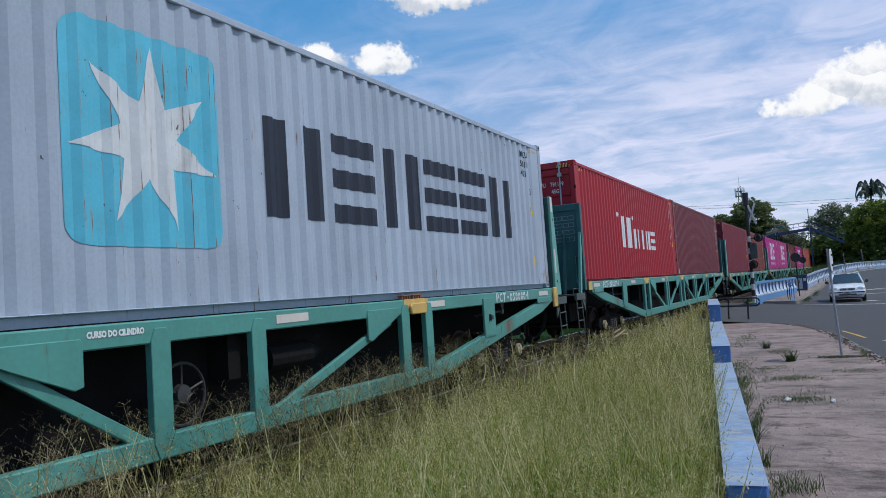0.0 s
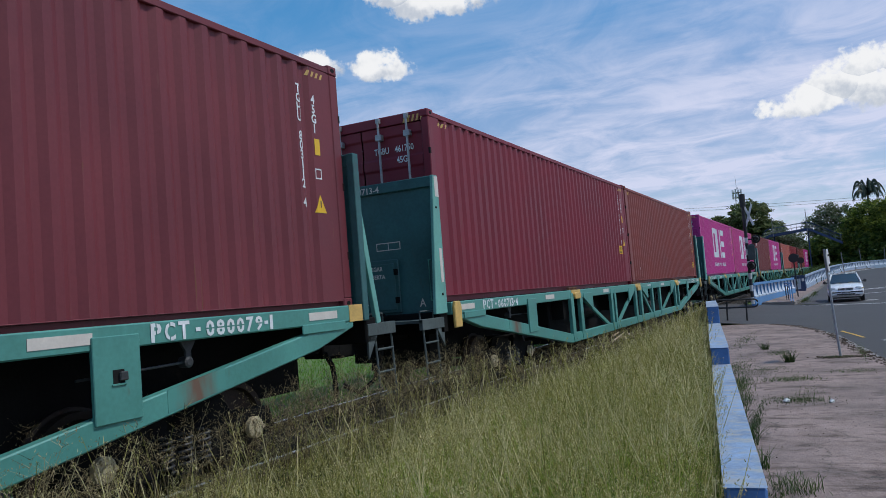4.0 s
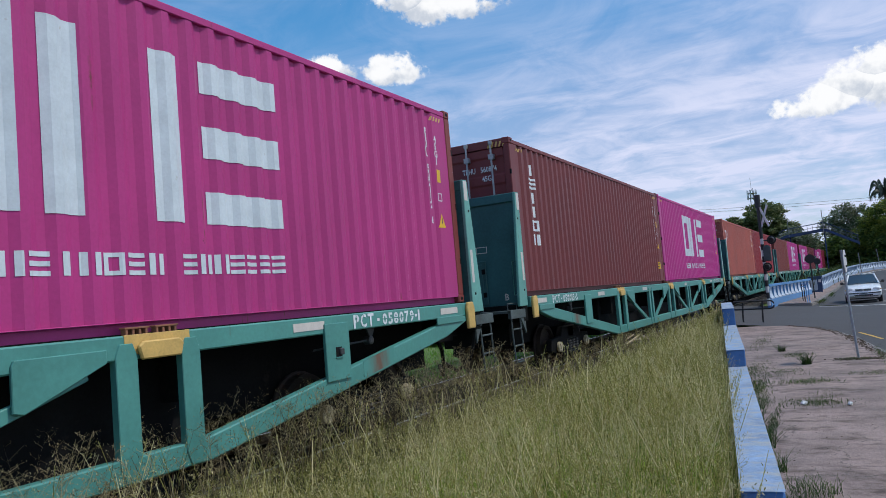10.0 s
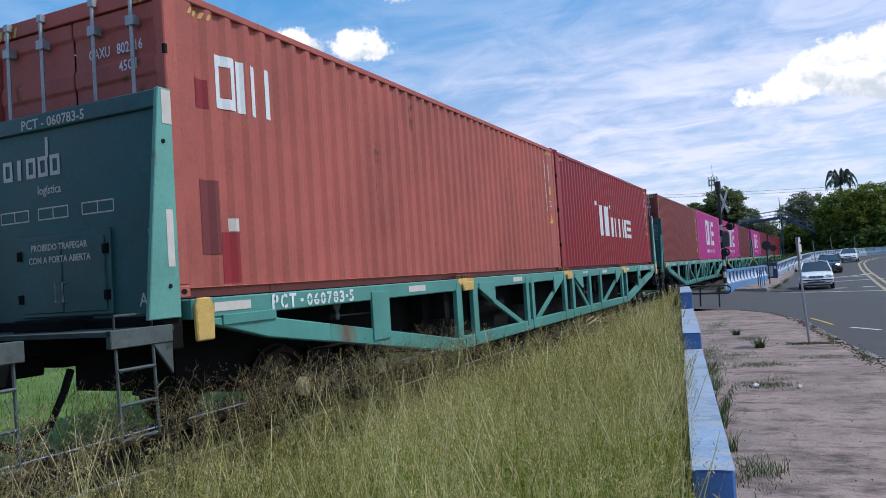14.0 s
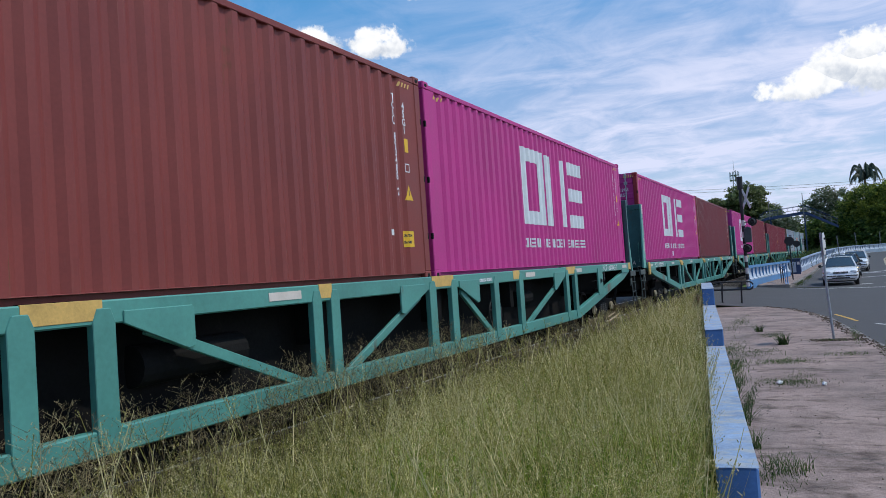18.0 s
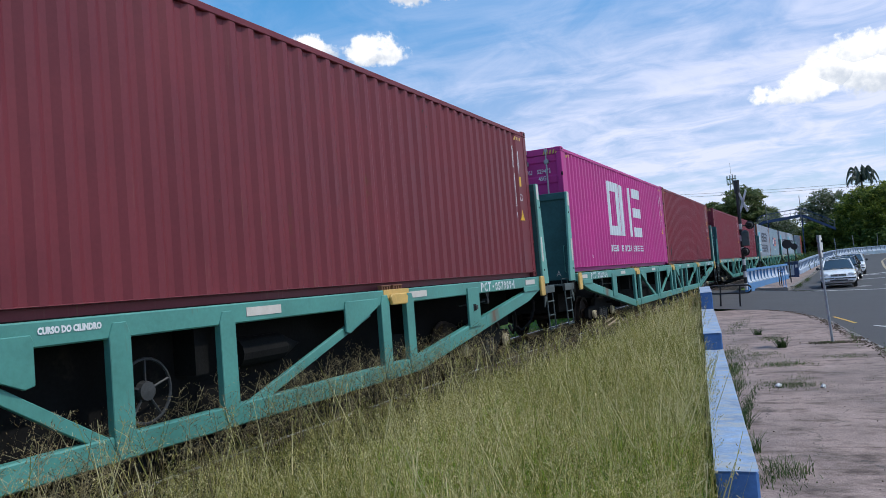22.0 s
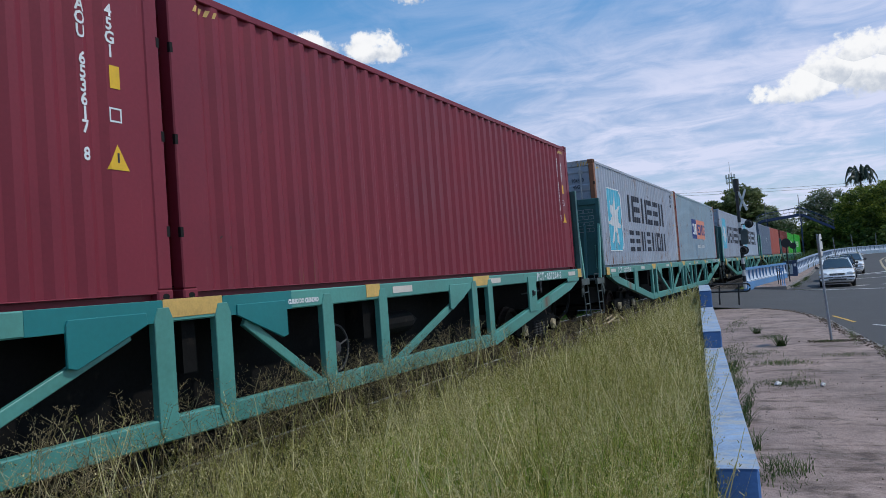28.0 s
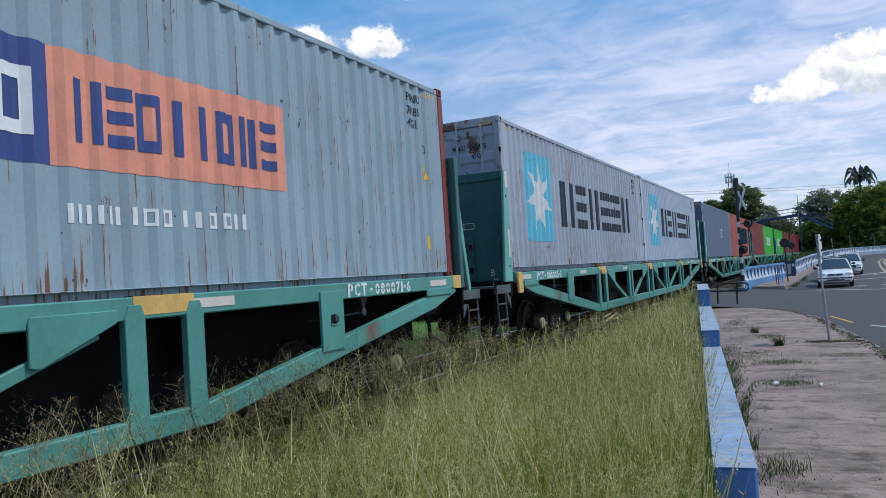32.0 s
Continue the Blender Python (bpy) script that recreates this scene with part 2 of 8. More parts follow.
        def blend(fac, colour, tone):
            mx = nodes.new("ShaderNodeMix")
            mx.data_type = "RGBA"
            links.new(fac, mx.inputs[0])
            links.new(colour, mx.inputs[6])
            mx.inputs[7].default_value = (*tone, 1)
            return mx.outputs[2]
        pale = between(tot, 0.72 - 0.20 * drip, 0.84 - 0.20 * drip, 0.0, 0.45 * min(1.0, drip * 1.2))
        colour = blend(pale, colour, (0.36, 0.27, 0.18))
        colour = blend(between(tot, 0.82 - 0.20 * drip, 0.86 - 0.20 * drip, 0.0, 0.9), colour, (0.15, 0.058, 0.026))
        nick = calc("ADD", noise_node(15.0, 3, (1.0, 1.0, 0.6)), between(where, 0.3, 0.7, -0.10, 0.10))
        colour = blend(between(nick, 0.80 - 0.10 * drip, 0.82 - 0.10 * drip, 0.0, 0.85), colour, (0.045, 0.03, 0.025))
    if cracks:
        vo = nodes.new("ShaderNodeTexVoronoi")
        vo.feature = "DISTANCE_TO_EDGE"
        vo.inputs["Scale"].default_value = 0.55
        warp = nodes.new("ShaderNodeVectorMath")
        warp.operation = "MULTIPLY_ADD"
        wn = nodes.new("ShaderNodeTexNoise")
        wn.inputs["Scale"].default_value, wn.inputs["Detail"].default_value = 1.6, 6
        links.new(add.outputs[0], wn.inputs["Vector"])
        links.new(wn.outputs["Color"], warp.inputs[0])
        warp.inputs[1].default_value = (1.3, 1.3, 0)
        links.new(add.outputs[0], warp.inputs[2])
        links.new(warp.outputs[0], vo.inputs["Vector"])
        mx = nodes.new("ShaderNodeMix")
        mx.data_type = "RGBA"
        links.new(between(vo.outputs["Distance"], 0.006, 0.0, 0.0, cracks), mx.inputs[0])
        links.new(colour, mx.inputs[6])
        mx.inputs[7].default_value = (0.06, 0.055, 0.045, 1)
        colour = mx.outputs[2]
    links.new(colour, p.inputs["Base Color"])
    links.new(between(big, 0.3, 0.7, max(0.03, rough - 0.1), min(1, rough + 0.1)), p.inputs["Roughness"])
    p.inputs["Metallic"].default_value = metal
    p.inputs["Specular IOR Level"].default_value = spec
    p.inputs["Coat Weight"].default_value = coat
    if bump:
        b = nodes.new("ShaderNodeBump")
        b.inputs["Strength"].default_value, b.inputs["Distance"].default_value = bump, depth
        links.new(fine, b.inputs["Height"])
        links.new(b.outputs[0], p.inputs["Normal"])
    return m


def blade_material(name, colors, rough=0.6, through=0.35, mixed=0.75):
    """Leaves: each island takes its own colour from a row of colours; light passes through in part."""
    m, nodes, links, p = material(name)
    g = nodes.new("ShaderNodeNewGeometry")
    r = nodes.new("ShaderNodeValToRGB")
    el = r.color_ramp.elements
    el[0].position, el[0].color = 0.0, (*colors[0], 1)
    el[1].position, el[1].color = 1.0, (*colors[-1], 1)
    for i, c in enumerate(colors[1:-1]):
        e = el.new((i + 1) / (len(colors) - 1))
        e.color = (*c, 1)
    co = nodes.new("ShaderNodeTexCoord")
    n = nodes.new("ShaderNodeTexNoise")
    n.inputs["Scale"].default_value, n.inputs["Detail"].default_value = 0.55, 5
    links.new(co.outputs["Object"], n.inputs["Vector"])
    a = nodes.new("ShaderNodeMath")
    a.operation = "MULTIPLY_ADD"
    links.new(n.outputs["Fac"], a.inputs[0])
    a.inputs[1].default_value = 1.6
    s = nodes.new("ShaderNodeMath")
    s.operation = "MULTIPLY_ADD"
    links.new(g.outputs["Random Per Island"], s.inputs[0])
    s.inputs[1].default_value, s.inputs[2].default_value = mixed, -0.305 - mixed / 2
    links.new(s.outputs[0], a.inputs[2])
    links.new(a.outputs[0], r.inputs[0])
    links.new(r.outputs[0], p.inputs["Base Color"])
    p.inputs["Roughness"].default_value = rough
    p.inputs["Specular IOR Level"].default_value = 0.3
    if through:
        t = nodes.new("ShaderNodeBsdfTranslucent")
        links.new(r.outputs[0], t.inputs[0])
        mx = nodes.new("ShaderNodeMixShader")
        mx.inputs[0].default_value = through
        links.new(p.outputs[0], mx.inputs[1])
        links.new(t.outputs[0], mx.inputs[2])
        links.new(mx.outputs[0], nodes["Material Output"].inputs[0])
    return m


RUST = (0.13, 0.05, 0.02)


def paint(name, color, rust=0.2, rough=0.5, vary=0.12, second=RUST, drip=0.16):
    return surface(name, color, rough, 0.0, vary, 0.8, 30.0, 0.12, second, rust, 0.10, streak=True, depth=0.006, drip=drip, spec=0.35)


M = dict(
    magenta=paint("magenta_paint", (0.47, 0.034, 0.225), 0.10, drip=0.04),
    magenta_dull=paint("faded_magenta_paint", (0.45, 0.038, 0.20), 0.22, drip=0.1),
    red=paint("red_paint", (0.36, 0.015, 0.026), 0.16),
    dark_red=paint("dark_red_paint", (0.27, 0.022, 0.03), 0.18),
    maroon=paint("maroon_paint", (0.165, 0.032, 0.042), 0.16),
    burgundy=paint("burgundy_paint", (0.165, 0.026, 0.036), 0.16),
    wine=paint("wine_paint", (0.19, 0.020, 0.036), 0.14),
    oxide=paint("oxide_brown_paint", (0.21, 0.044, 0.038), 0.20),
    brown=paint("brown_paint", (0.175, 0.038, 0.040), 0.18),
    orange=paint("faded_orange_red_paint", (0.41, 0.105, 0.082), 0.30, 0.6, 0.18, drip=0.35),
    grey=paint("pale_blue_grey_paint", (0.37, 0.43, 0.52), 0.12, 0.6, drip=0.4),
    grey_worn=paint("worn_pale_grey_paint", (0.33, 0.375, 0.455), 0.12, 0.65, 0.12, (0.17, 0.075, 0.03), 0.9),
    grey_blue=paint("worn_blue_grey_paint", (0.26, 0.35, 0.42), 0.14, 0.65, 0.12, (0.15, 0.07, 0.03), 0.8),
    slate=paint("slate_blue_paint", (0.13, 0.17, 0.24), 0.2),
    green=paint("bright_green_paint", (0.05, 0.42, 0.05), 0.12),
    teal=surface("teal_wagon_paint", (0.075, 0.265, 0.23), 0.42, 0, 0.16, 1.2, 25, 0.12, (0.10, 0.06, 0.04), 0.24, 0.14, streak=True, depth=0.006),
    teal_fresh=surface("fresh_dark_teal_paint", (0.008, 0.17, 0.18), 0.38, 0, 0.10, 1.2, 25, 0.06, (0.05, 0.14, 0.13), 0.2, 0.2, depth=0.004),
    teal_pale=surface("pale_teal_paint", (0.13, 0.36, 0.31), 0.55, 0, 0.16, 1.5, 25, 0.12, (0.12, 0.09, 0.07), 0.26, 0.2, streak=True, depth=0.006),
    stain=surface("dark_oily_stain", (0.035, 0.026, 0.026), 0.7, 0, 0.3, 5, 40, 0.1, (0.12, 0.03, 0.035), 0.5, 0.2, streak=True),
    wine_worn=paint("flaking_wine_paint", (0.23, 0.06, 0.045), 0.50, 0.65, 0.2, (0.13, 0.055, 0.03), 0.7),
    rusty=surface("flaking_rusty_brown", (0.24, 0.095, 0.05), 0.75, 0, 0.25, 2.0, 25, 0.25, (0.10, 0.05, 0.03), 0.42, 0.2, streak=True),
    dusty_steel=surface("dusty_grey_teal_steel", (0.085, 0.105, 0.105), 0.75, 0.0, 0.25, 3, 40, 0.2, (0.06, 0.045, 0.035), 0.42, 0.25, spec=0.2),
    steel_dark=surface("dark_grimy_steel", (0.045, 0.047, 0.05), 0.6, 0.3, 0.3, 4, 40, 0.2, (0.09, 0.06, 0.045), 0.34, 0.2),
    # wagon teal darkened: the end walls' lack of sun is in the colour
    teal_shaded=surface("shaded_teal_bulkhead_paint", (0.030, 0.112, 0.116), 0.55, 0, 0.25, 1.4, 22, 0.15, (0.05, 0.045, 0.04), 0.30, 0.2, streak=True),
    # grimy underframe, its deep shade put into the near-black colour
    under=surface("grimy_shaded_underframe", (0.010, 0.010, 0.010), 0.8, 0.0, 0.35, 2.0, 30, 0.3, (0.030, 0.024, 0.02), 0.34, 0.2, spec=0.08),
    wheel=surface("rolled_wheel_steel", (0.045, 0.035, 0.03), 0.6, 0.5, 0.3, 4.0, 40, 0.3, (0.10, 0.05, 0.03), 0.4, 0.2, spec=0.15),
    cap=surface("cream_axle_cap_paint", (0.40, 0.34, 0.22), 0.6, 0, 0.25, 9.0, 60, 0.2, (0.2, 0.13, 0.08), 0.35),
    yellow=surface("yellow_tab_paint", (0.60, 0.385, 0.115), 0.6, 0, 0.15, 5.0, 40, 0.15, (0.22, 0.12, 0.05), 0.28, 0.15),
    reflector=surface("pale_reflector_strip", (0.62, 0.57, 0.52), 0.4, 0, 0.08, 8, 60, 0.05),
    white=surface("white_marking_paint", (0.70, 0.73, 0.75), 0.55, 0, 0.08, 6, 40, 0.05, (0.45, 0.40, 0.36), 0.22),
    logo_white=surface("pale_lettering_paint", (0.62, 0.68, 0.72), 0.55, 0, 0.08, 5, 40, 0.05, (0.40, 0.36, 0.33), 0.2),
    star_white=surface("weathered_white_paint", (0.62, 0.64, 0.66), 0.55, 0, 0.08, 6, 40, 0.05, (0.45, 0.36, 0.28), 0.2, drip=0.8),
    navy=surface("dark_navy_paint", (0.012, 0.018, 0.035), 0.55, 0, 0.2, 4, 40, 0.05),
    sky_blue=surface("sky_blue_paint", (0.09, 0.46, 0.62), 0.55, 0, 0.10, 3, 40, 0.05, (0.17, 0.09, 0.04), 0.16, streak=True, drip=0.8),
    blue_block=surface("blue_block_paint", (0.03, 0.06, 0.22), 0.55, 0, 0.15, 3, 40, 0.05, (0.17, 0.09, 0.04), 0.2, streak=True),
    salmon=surface("salmon_block_paint", (0.72, 0.28, 0.19), 0.55, 0, 0.12, 3, 40, 0.05, (0.30, 0.20, 0.14), 0.25, streak=True),
    label_pink=surface("pink_sticker", (0.62, 0.10, 0.24), 0.5, 0, 0.1, 8, 60, 0.03),
    label_yellow=surface("yellow_sticker", (0.75, 0.45, 0.02), 0.5, 0, 0.08, 8, 60, 0.03),
    black=surface("black_rubber", (0.012, 0.012, 0.012), 0.7, 0, 0.3, 6, 40, 0.1, spec=0.15),
    galv=surface("galvanised_steel", (0.36, 0.38, 0.40), 0.5, 0.6, 0.2, 5, 50, 0.1, (0.18, 0.11, 0.07), 0.3),
    rail=surface("rail_steel", (0.16, 0.12, 0.10), 0.5, 0.6, 0.3, 4, 50, 0.2, (0.10, 0.045, 0.02), 0.5),
    rail_top=surface("polished_rail_head", (0.55, 0.54, 0.52), 0.3, 0.9, 0.1, 4, 60, 0.05),
    wood=surface("weathered_sleeper_wood", (0.10, 0.075, 0.055), 0.85, 0, 0.3, 5, 50, 0.4, spread=0.2),
    ballast=surface("ballast_stone", (0.11, 0.10, 0.095), 0.9, 0, 0.3, 3, 30, 0.5, island=0.35),
    soil=surface("lawn_soil", (0.10, 0.16, 0.03), 0.95, 0, 0.35, 0.5, 9.0, 0.6, (0.15, 0.11, 0.065), 0.42, 0.2, depth=0.03),
    asphalt=surface("grey_asphalt", (0.058, 0.056, 0.058), 0.85, 0, 0.18, 0.35, 60.0, 0.4, (0.092, 0.088, 0.085), 0.42, 0.3),
    pavement=surface("pinkish_cement_pavement", (0.285, 0.212, 0.188), 0.92, 0, 0.34, 1.5, 34.0, 0.9, (0.10, 0.07, 0.058), 0.62, 0.22, streak=(0.8, 1.5, 1.0), depth=0.02, cracks=0.75),
    kerb=surface("old_kerb_concrete", (0.22, 0.20, 0.185), 0.9, 0, 0.25, 2.0, 30.0, 0.4, (0.12, 0.10, 0.08), 0.4, 0.2),
    wall_top=surface("pale_blue_whitewash", (0.225, 0.325, 0.48), 0.85, 0, 0.25, 2.5, 30.0, 0.4, (0.37, 0.38, 0.37), 0.70, 0.22, streak=(0.9, 1.6, 1.0)),
    wall_side=surface("blue_wall_paint", (0.065, 0.17, 0.40), 0.75, 0, 0.2, 2.5, 30.0, 0.3, (0.20, 0.27, 0.38), 0.34, 0.25),
    fence_blue=surface("blue_fence_paint", (0.09, 0.24, 0.47), 0.7, 0, 0.2, 1.2, 30.0, 0.2, (0.22, 0.30, 0.40), 0.32, 0.25),
    fence_faded=surface("faded_blue_fence_paint", (0.27, 0.35, 0.47), 0.75, 0, 0.2, 1.2, 30.0, 0.2, (0.36, 0.42, 0.50), 0.4, 0.25),
    fence_pale=surface("pale_fence_panel", (0.42, 0.49, 0.58), 0.75, 0, 0.14, 1.2, 30.0, 0.2, (0.20, 0.24, 0.30), 0.36, 0.25),
    bridge_blue=surface("blue_bridge_paint", (0.018, 0.045, 0.12), 0.6, 0, 0.2, 0.5, 20.0, 0.1, (0.08, 0.08, 0.10), 0.3),
    sign_back=surface("dark_sign_back", (0.02, 0.02, 0.022), 0.6, 0, 0.2, 4, 30, 0.1),
    sign_white=surface("faded_white_sign", (0.60, 0.60, 0.60), 0.6, 0, 0.1, 5, 30, 0.1, (0.25, 0.22, 0.2), 0.3),
    road_white=surface("worn_road_paint", (0.55, 0.55, 0.54), 0.8, 0, 0.15, 2, 30, 0.2, (0.16, 0.16, 0.16), 0.42, 0.2),
    road_pale=surface("faded_yellow_road_paint", (0.38, 0.31, 0.20), 0.8, 0, 0.15, 2, 30, 0.2, (0.12, 0.11, 0.09), 0.42, 0.2),
    road_yellow=surface("worn_yellow_road_paint", (0.60, 0.37, 0.06), 0.8, 0, 0.15, 2, 30, 0.2, (0.16, 0.14, 0.10), 0.42, 0.2),
    bark=surface("tree_bark", (0.09, 0.07, 0.05), 0.9, 0, 0.3, 1.5, 12, 0.5),
    mast=surface("mast_steel", (0.22, 0.22, 0.23), 0.6, 0.2, 0.2, 1, 10, 0.1),
    car_white=surface("white_car_paint", (0.82, 0.83, 0.84), 0.25, 0, 0.04, 1, 60, 0.0, coat=0.6),
    car_silver=surface("silver_white_car_paint", (0.80, 0.81, 0.82), 0.25, 0.1, 0.04, 1, 60, 0.0, coat=0.6),
    car_black=surface("black_car_paint", (0.018, 0.02, 0.026), 0.2, 0.2, 0.1, 1, 60, 0.0, coat=0.8),
    tyre=surface("tyre_rubber", (0.014, 0.014, 0.014), 0.85, 0, 0.2, 8, 60, 0.2),
    alloy=surface("wheel_alloy", (0.40, 0.41, 0.42), 0.35, 0.8, 0.1, 5, 60, 0.0),
    trim=surface("grey_bumper_plastic", (0.05, 0.05, 0.052), 0.6, 0, 0.1, 5, 60, 0.05),
    lamp_glass=surface("headlamp_glass", (0.62, 0.64, 0.66), 0.1, 0.3, 0.1, 20, 90, 0.0),
    litter=surface("pale_litter", (0.75, 0.74, 0.70), 0.7, 0, 0.1, 9, 50, 0.2),
    cane=surface("dry_cane", (0.42, 0.32, 0.20), 0.85, 0, 0.25, 9, 50, 0.2),
)
M["grass"] = blade_material("field_grass", [(0.03, 0.075, 0.008), (0.13, 0.22, 0.018), (0.30, 0.37, 0.04), (0.49, 0.47, 0.10), (0.60, 0.52, 0.21)], 0.5, 0.4, 1.6)
# earth colour carries the shadow between the grass blades
M["earth"] = surface("shaded_field_earth", (0.045, 0.042, 0.02), 0.95, 0, 0.35, 2.0, 22.0, 0.6, (0.085, 0.075, 0.035), 0.5, 0.2, depth=0.03, spec=0.1)
M["dirt"] = surface("brown_dirt_clods", (0.09, 0.065, 0.045), 0.95, 0, 0.3, 5, 40, 0.3, island=0.4)
M["lush"] = blade_material("lush_green_grass", [(0.09, 0.20, 0.010), (0.23, 0.42, 0.022), (0.42, 0.57, 0.06)], 0.45, 0.4, 1.2)
M["grass_dark"] = blade_material("dry_seed_grass", [(0.022, 0.022, 0.010), (0.055, 0.055, 0.022), (0.12, 0.11, 0.045), (0.24, 0.20, 0.10)], 0.7, 0.2, 1.1)
M["brush_head"] = blade_material("tan_seed_heads", [(0.075, 0.055, 0.028), (0.23, 0.18, 0.09), (0.50, 0.41, 0.23)], 0.7, 0.25, 1.2)
# gravel bed with the shadow under the train put into its colour
M["bed"] = surface("shaded_track_bed", (0.035, 0.030, 0.026), 0.95, 0, 0.4, 1.5, 18.0, 0.7, (0.075, 0.06, 0.048), 0.4, 0.2, depth=0.03, spec=0.1)
M["lawn"] = blade_material("bright_lawn_grass", [(0.08, 0.20, 0.02), (0.14, 0.30, 0.03), (0.22, 0.37, 0.055)], 0.55, 0.5)
M["weed"] = blade_material("green_weed", [(0.022, 0.045, 0.010), (0.05, 0.095, 0.02), (0.12, 0.155, 0.045)])
M["leaf"] = blade_material("tree_leaves", [(0.03, 0.06, 0.015), (0.085, 0.14, 0.03), (0.21, 0.27, 0.06)], 0.5, 0.35, 0.9)
M["leaf_mid"] = blade_material("mid_green_leaves", [(0.04, 0.065, 0.02), (0.115, 0.15, 0.052), (0.26, 0.29, 0.12)], 0.5, 0.35, 1.0)
M["leaf_light"] = blade_material("yellow_green_leaves", [(0.028, 0.058, 0.012), (0.11, 0.165, 0.026), (0.34, 0.37, 0.06)], 0.5, 0.35, 0.9)
M["leaf_grey"] = blade_material("grey_green_leaves", [(0.065, 0.10, 0.045), (0.16, 0.20, 0.10), (0.38, 0.39, 0.30)], 0.5, 0.35, 1.0)
M["leaf_palm"] = blade_material("palm_leaves", [(0.02, 0.035, 0.02), (0.05, 0.07, 0.045), (0.12, 0.14, 0.10)], 0.4, 0.2)


def lamp_lit():
    m, nodes, links, p = material("lit_headlamp")
    p.inputs["Base Color"].default_value = (0.8, 0.8, 0.75, 1)
    p.inputs["Emission Color"].default_value = (1.0, 0.93, 0.75, 1)
    p.inputs["Emission Strength"].default_value = 1.4
    return m


def glass(name, tint, rough=0.03):
    m, nodes, links, p = material(name)
    p.inputs["Base Color"].default_value = (*tint, 1)
    p.inputs["Roughness"].default_value = rough
    p.inputs["Specular IOR Level"].default_value = 0.8
    p.inputs["Coat Weight"].default_value = 1.0
    return m


def smear_material(name, paint_color, rust_color):
    """Rust that thins out to both sides over teal paint."""
    m, nodes, links, p = material(name)
    co = nodes.new("ShaderNodeTexCoord")
    sep = nodes.new("ShaderNodeSeparateXYZ")
    links.new(co.outputs["Object"], sep.inputs[0])
    n = nodes.new("ShaderNodeTexNoise")
    n.inputs["Scale"].default_value, n.inputs["Detail"].default_value = 7.0, 6
    mp = nodes.new("ShaderNodeMapping")
    mp.inputs["Scale"].default_value = (1, 1.6, 0.5)
    links.new(co.outputs["Object"], mp.inputs[0])
    links.new(mp.outputs[0], n.inputs["Vector"])
    a = nodes.new("ShaderNodeMath")
    a.operation = "ABSOLUTE"
    links.new(sep.outputs[1], a.inputs[0])
    b = nodes.new("ShaderNodeMath")
    b.operation = "MULTIPLY_ADD"
    links.new(n.outputs["Fac"], b.inputs[0])
    b.inputs[1].default_value = -0.34
    links.new(a.outputs[0], b.inputs[2])
    r = nodes.new("ShaderNodeMapRange")
    links.new(b.outputs[0], r.inputs[0])
    for i, v in enumerate((0.10, -0.16, 0.0, 0.85)):
        r.inputs[i + 1].default_value = v
    mx = nodes.new("ShaderNodeMix")
    mx.data_type = "RGBA"
    links.new(r.outputs[0], mx.inputs[0])
    mx.inputs[6].default_value, mx.inputs[7].default_value = (*paint_color, 1), (*rust_color, 1)
    links.new(mx.outputs[2], p.inputs["Base Color"])
    p.inputs["Roughness"].default_value = 0.55
    return m


M["rust_smear"] = smear_material("brown_rust_smear", (0.075, 0.265, 0.23), (0.16, 0.055, 0.028))
M["lit"] = lamp_lit()
M["glass"] = glass("car_glass", (0.02, 0.024, 0.028))

# ---- mesh helpers ----


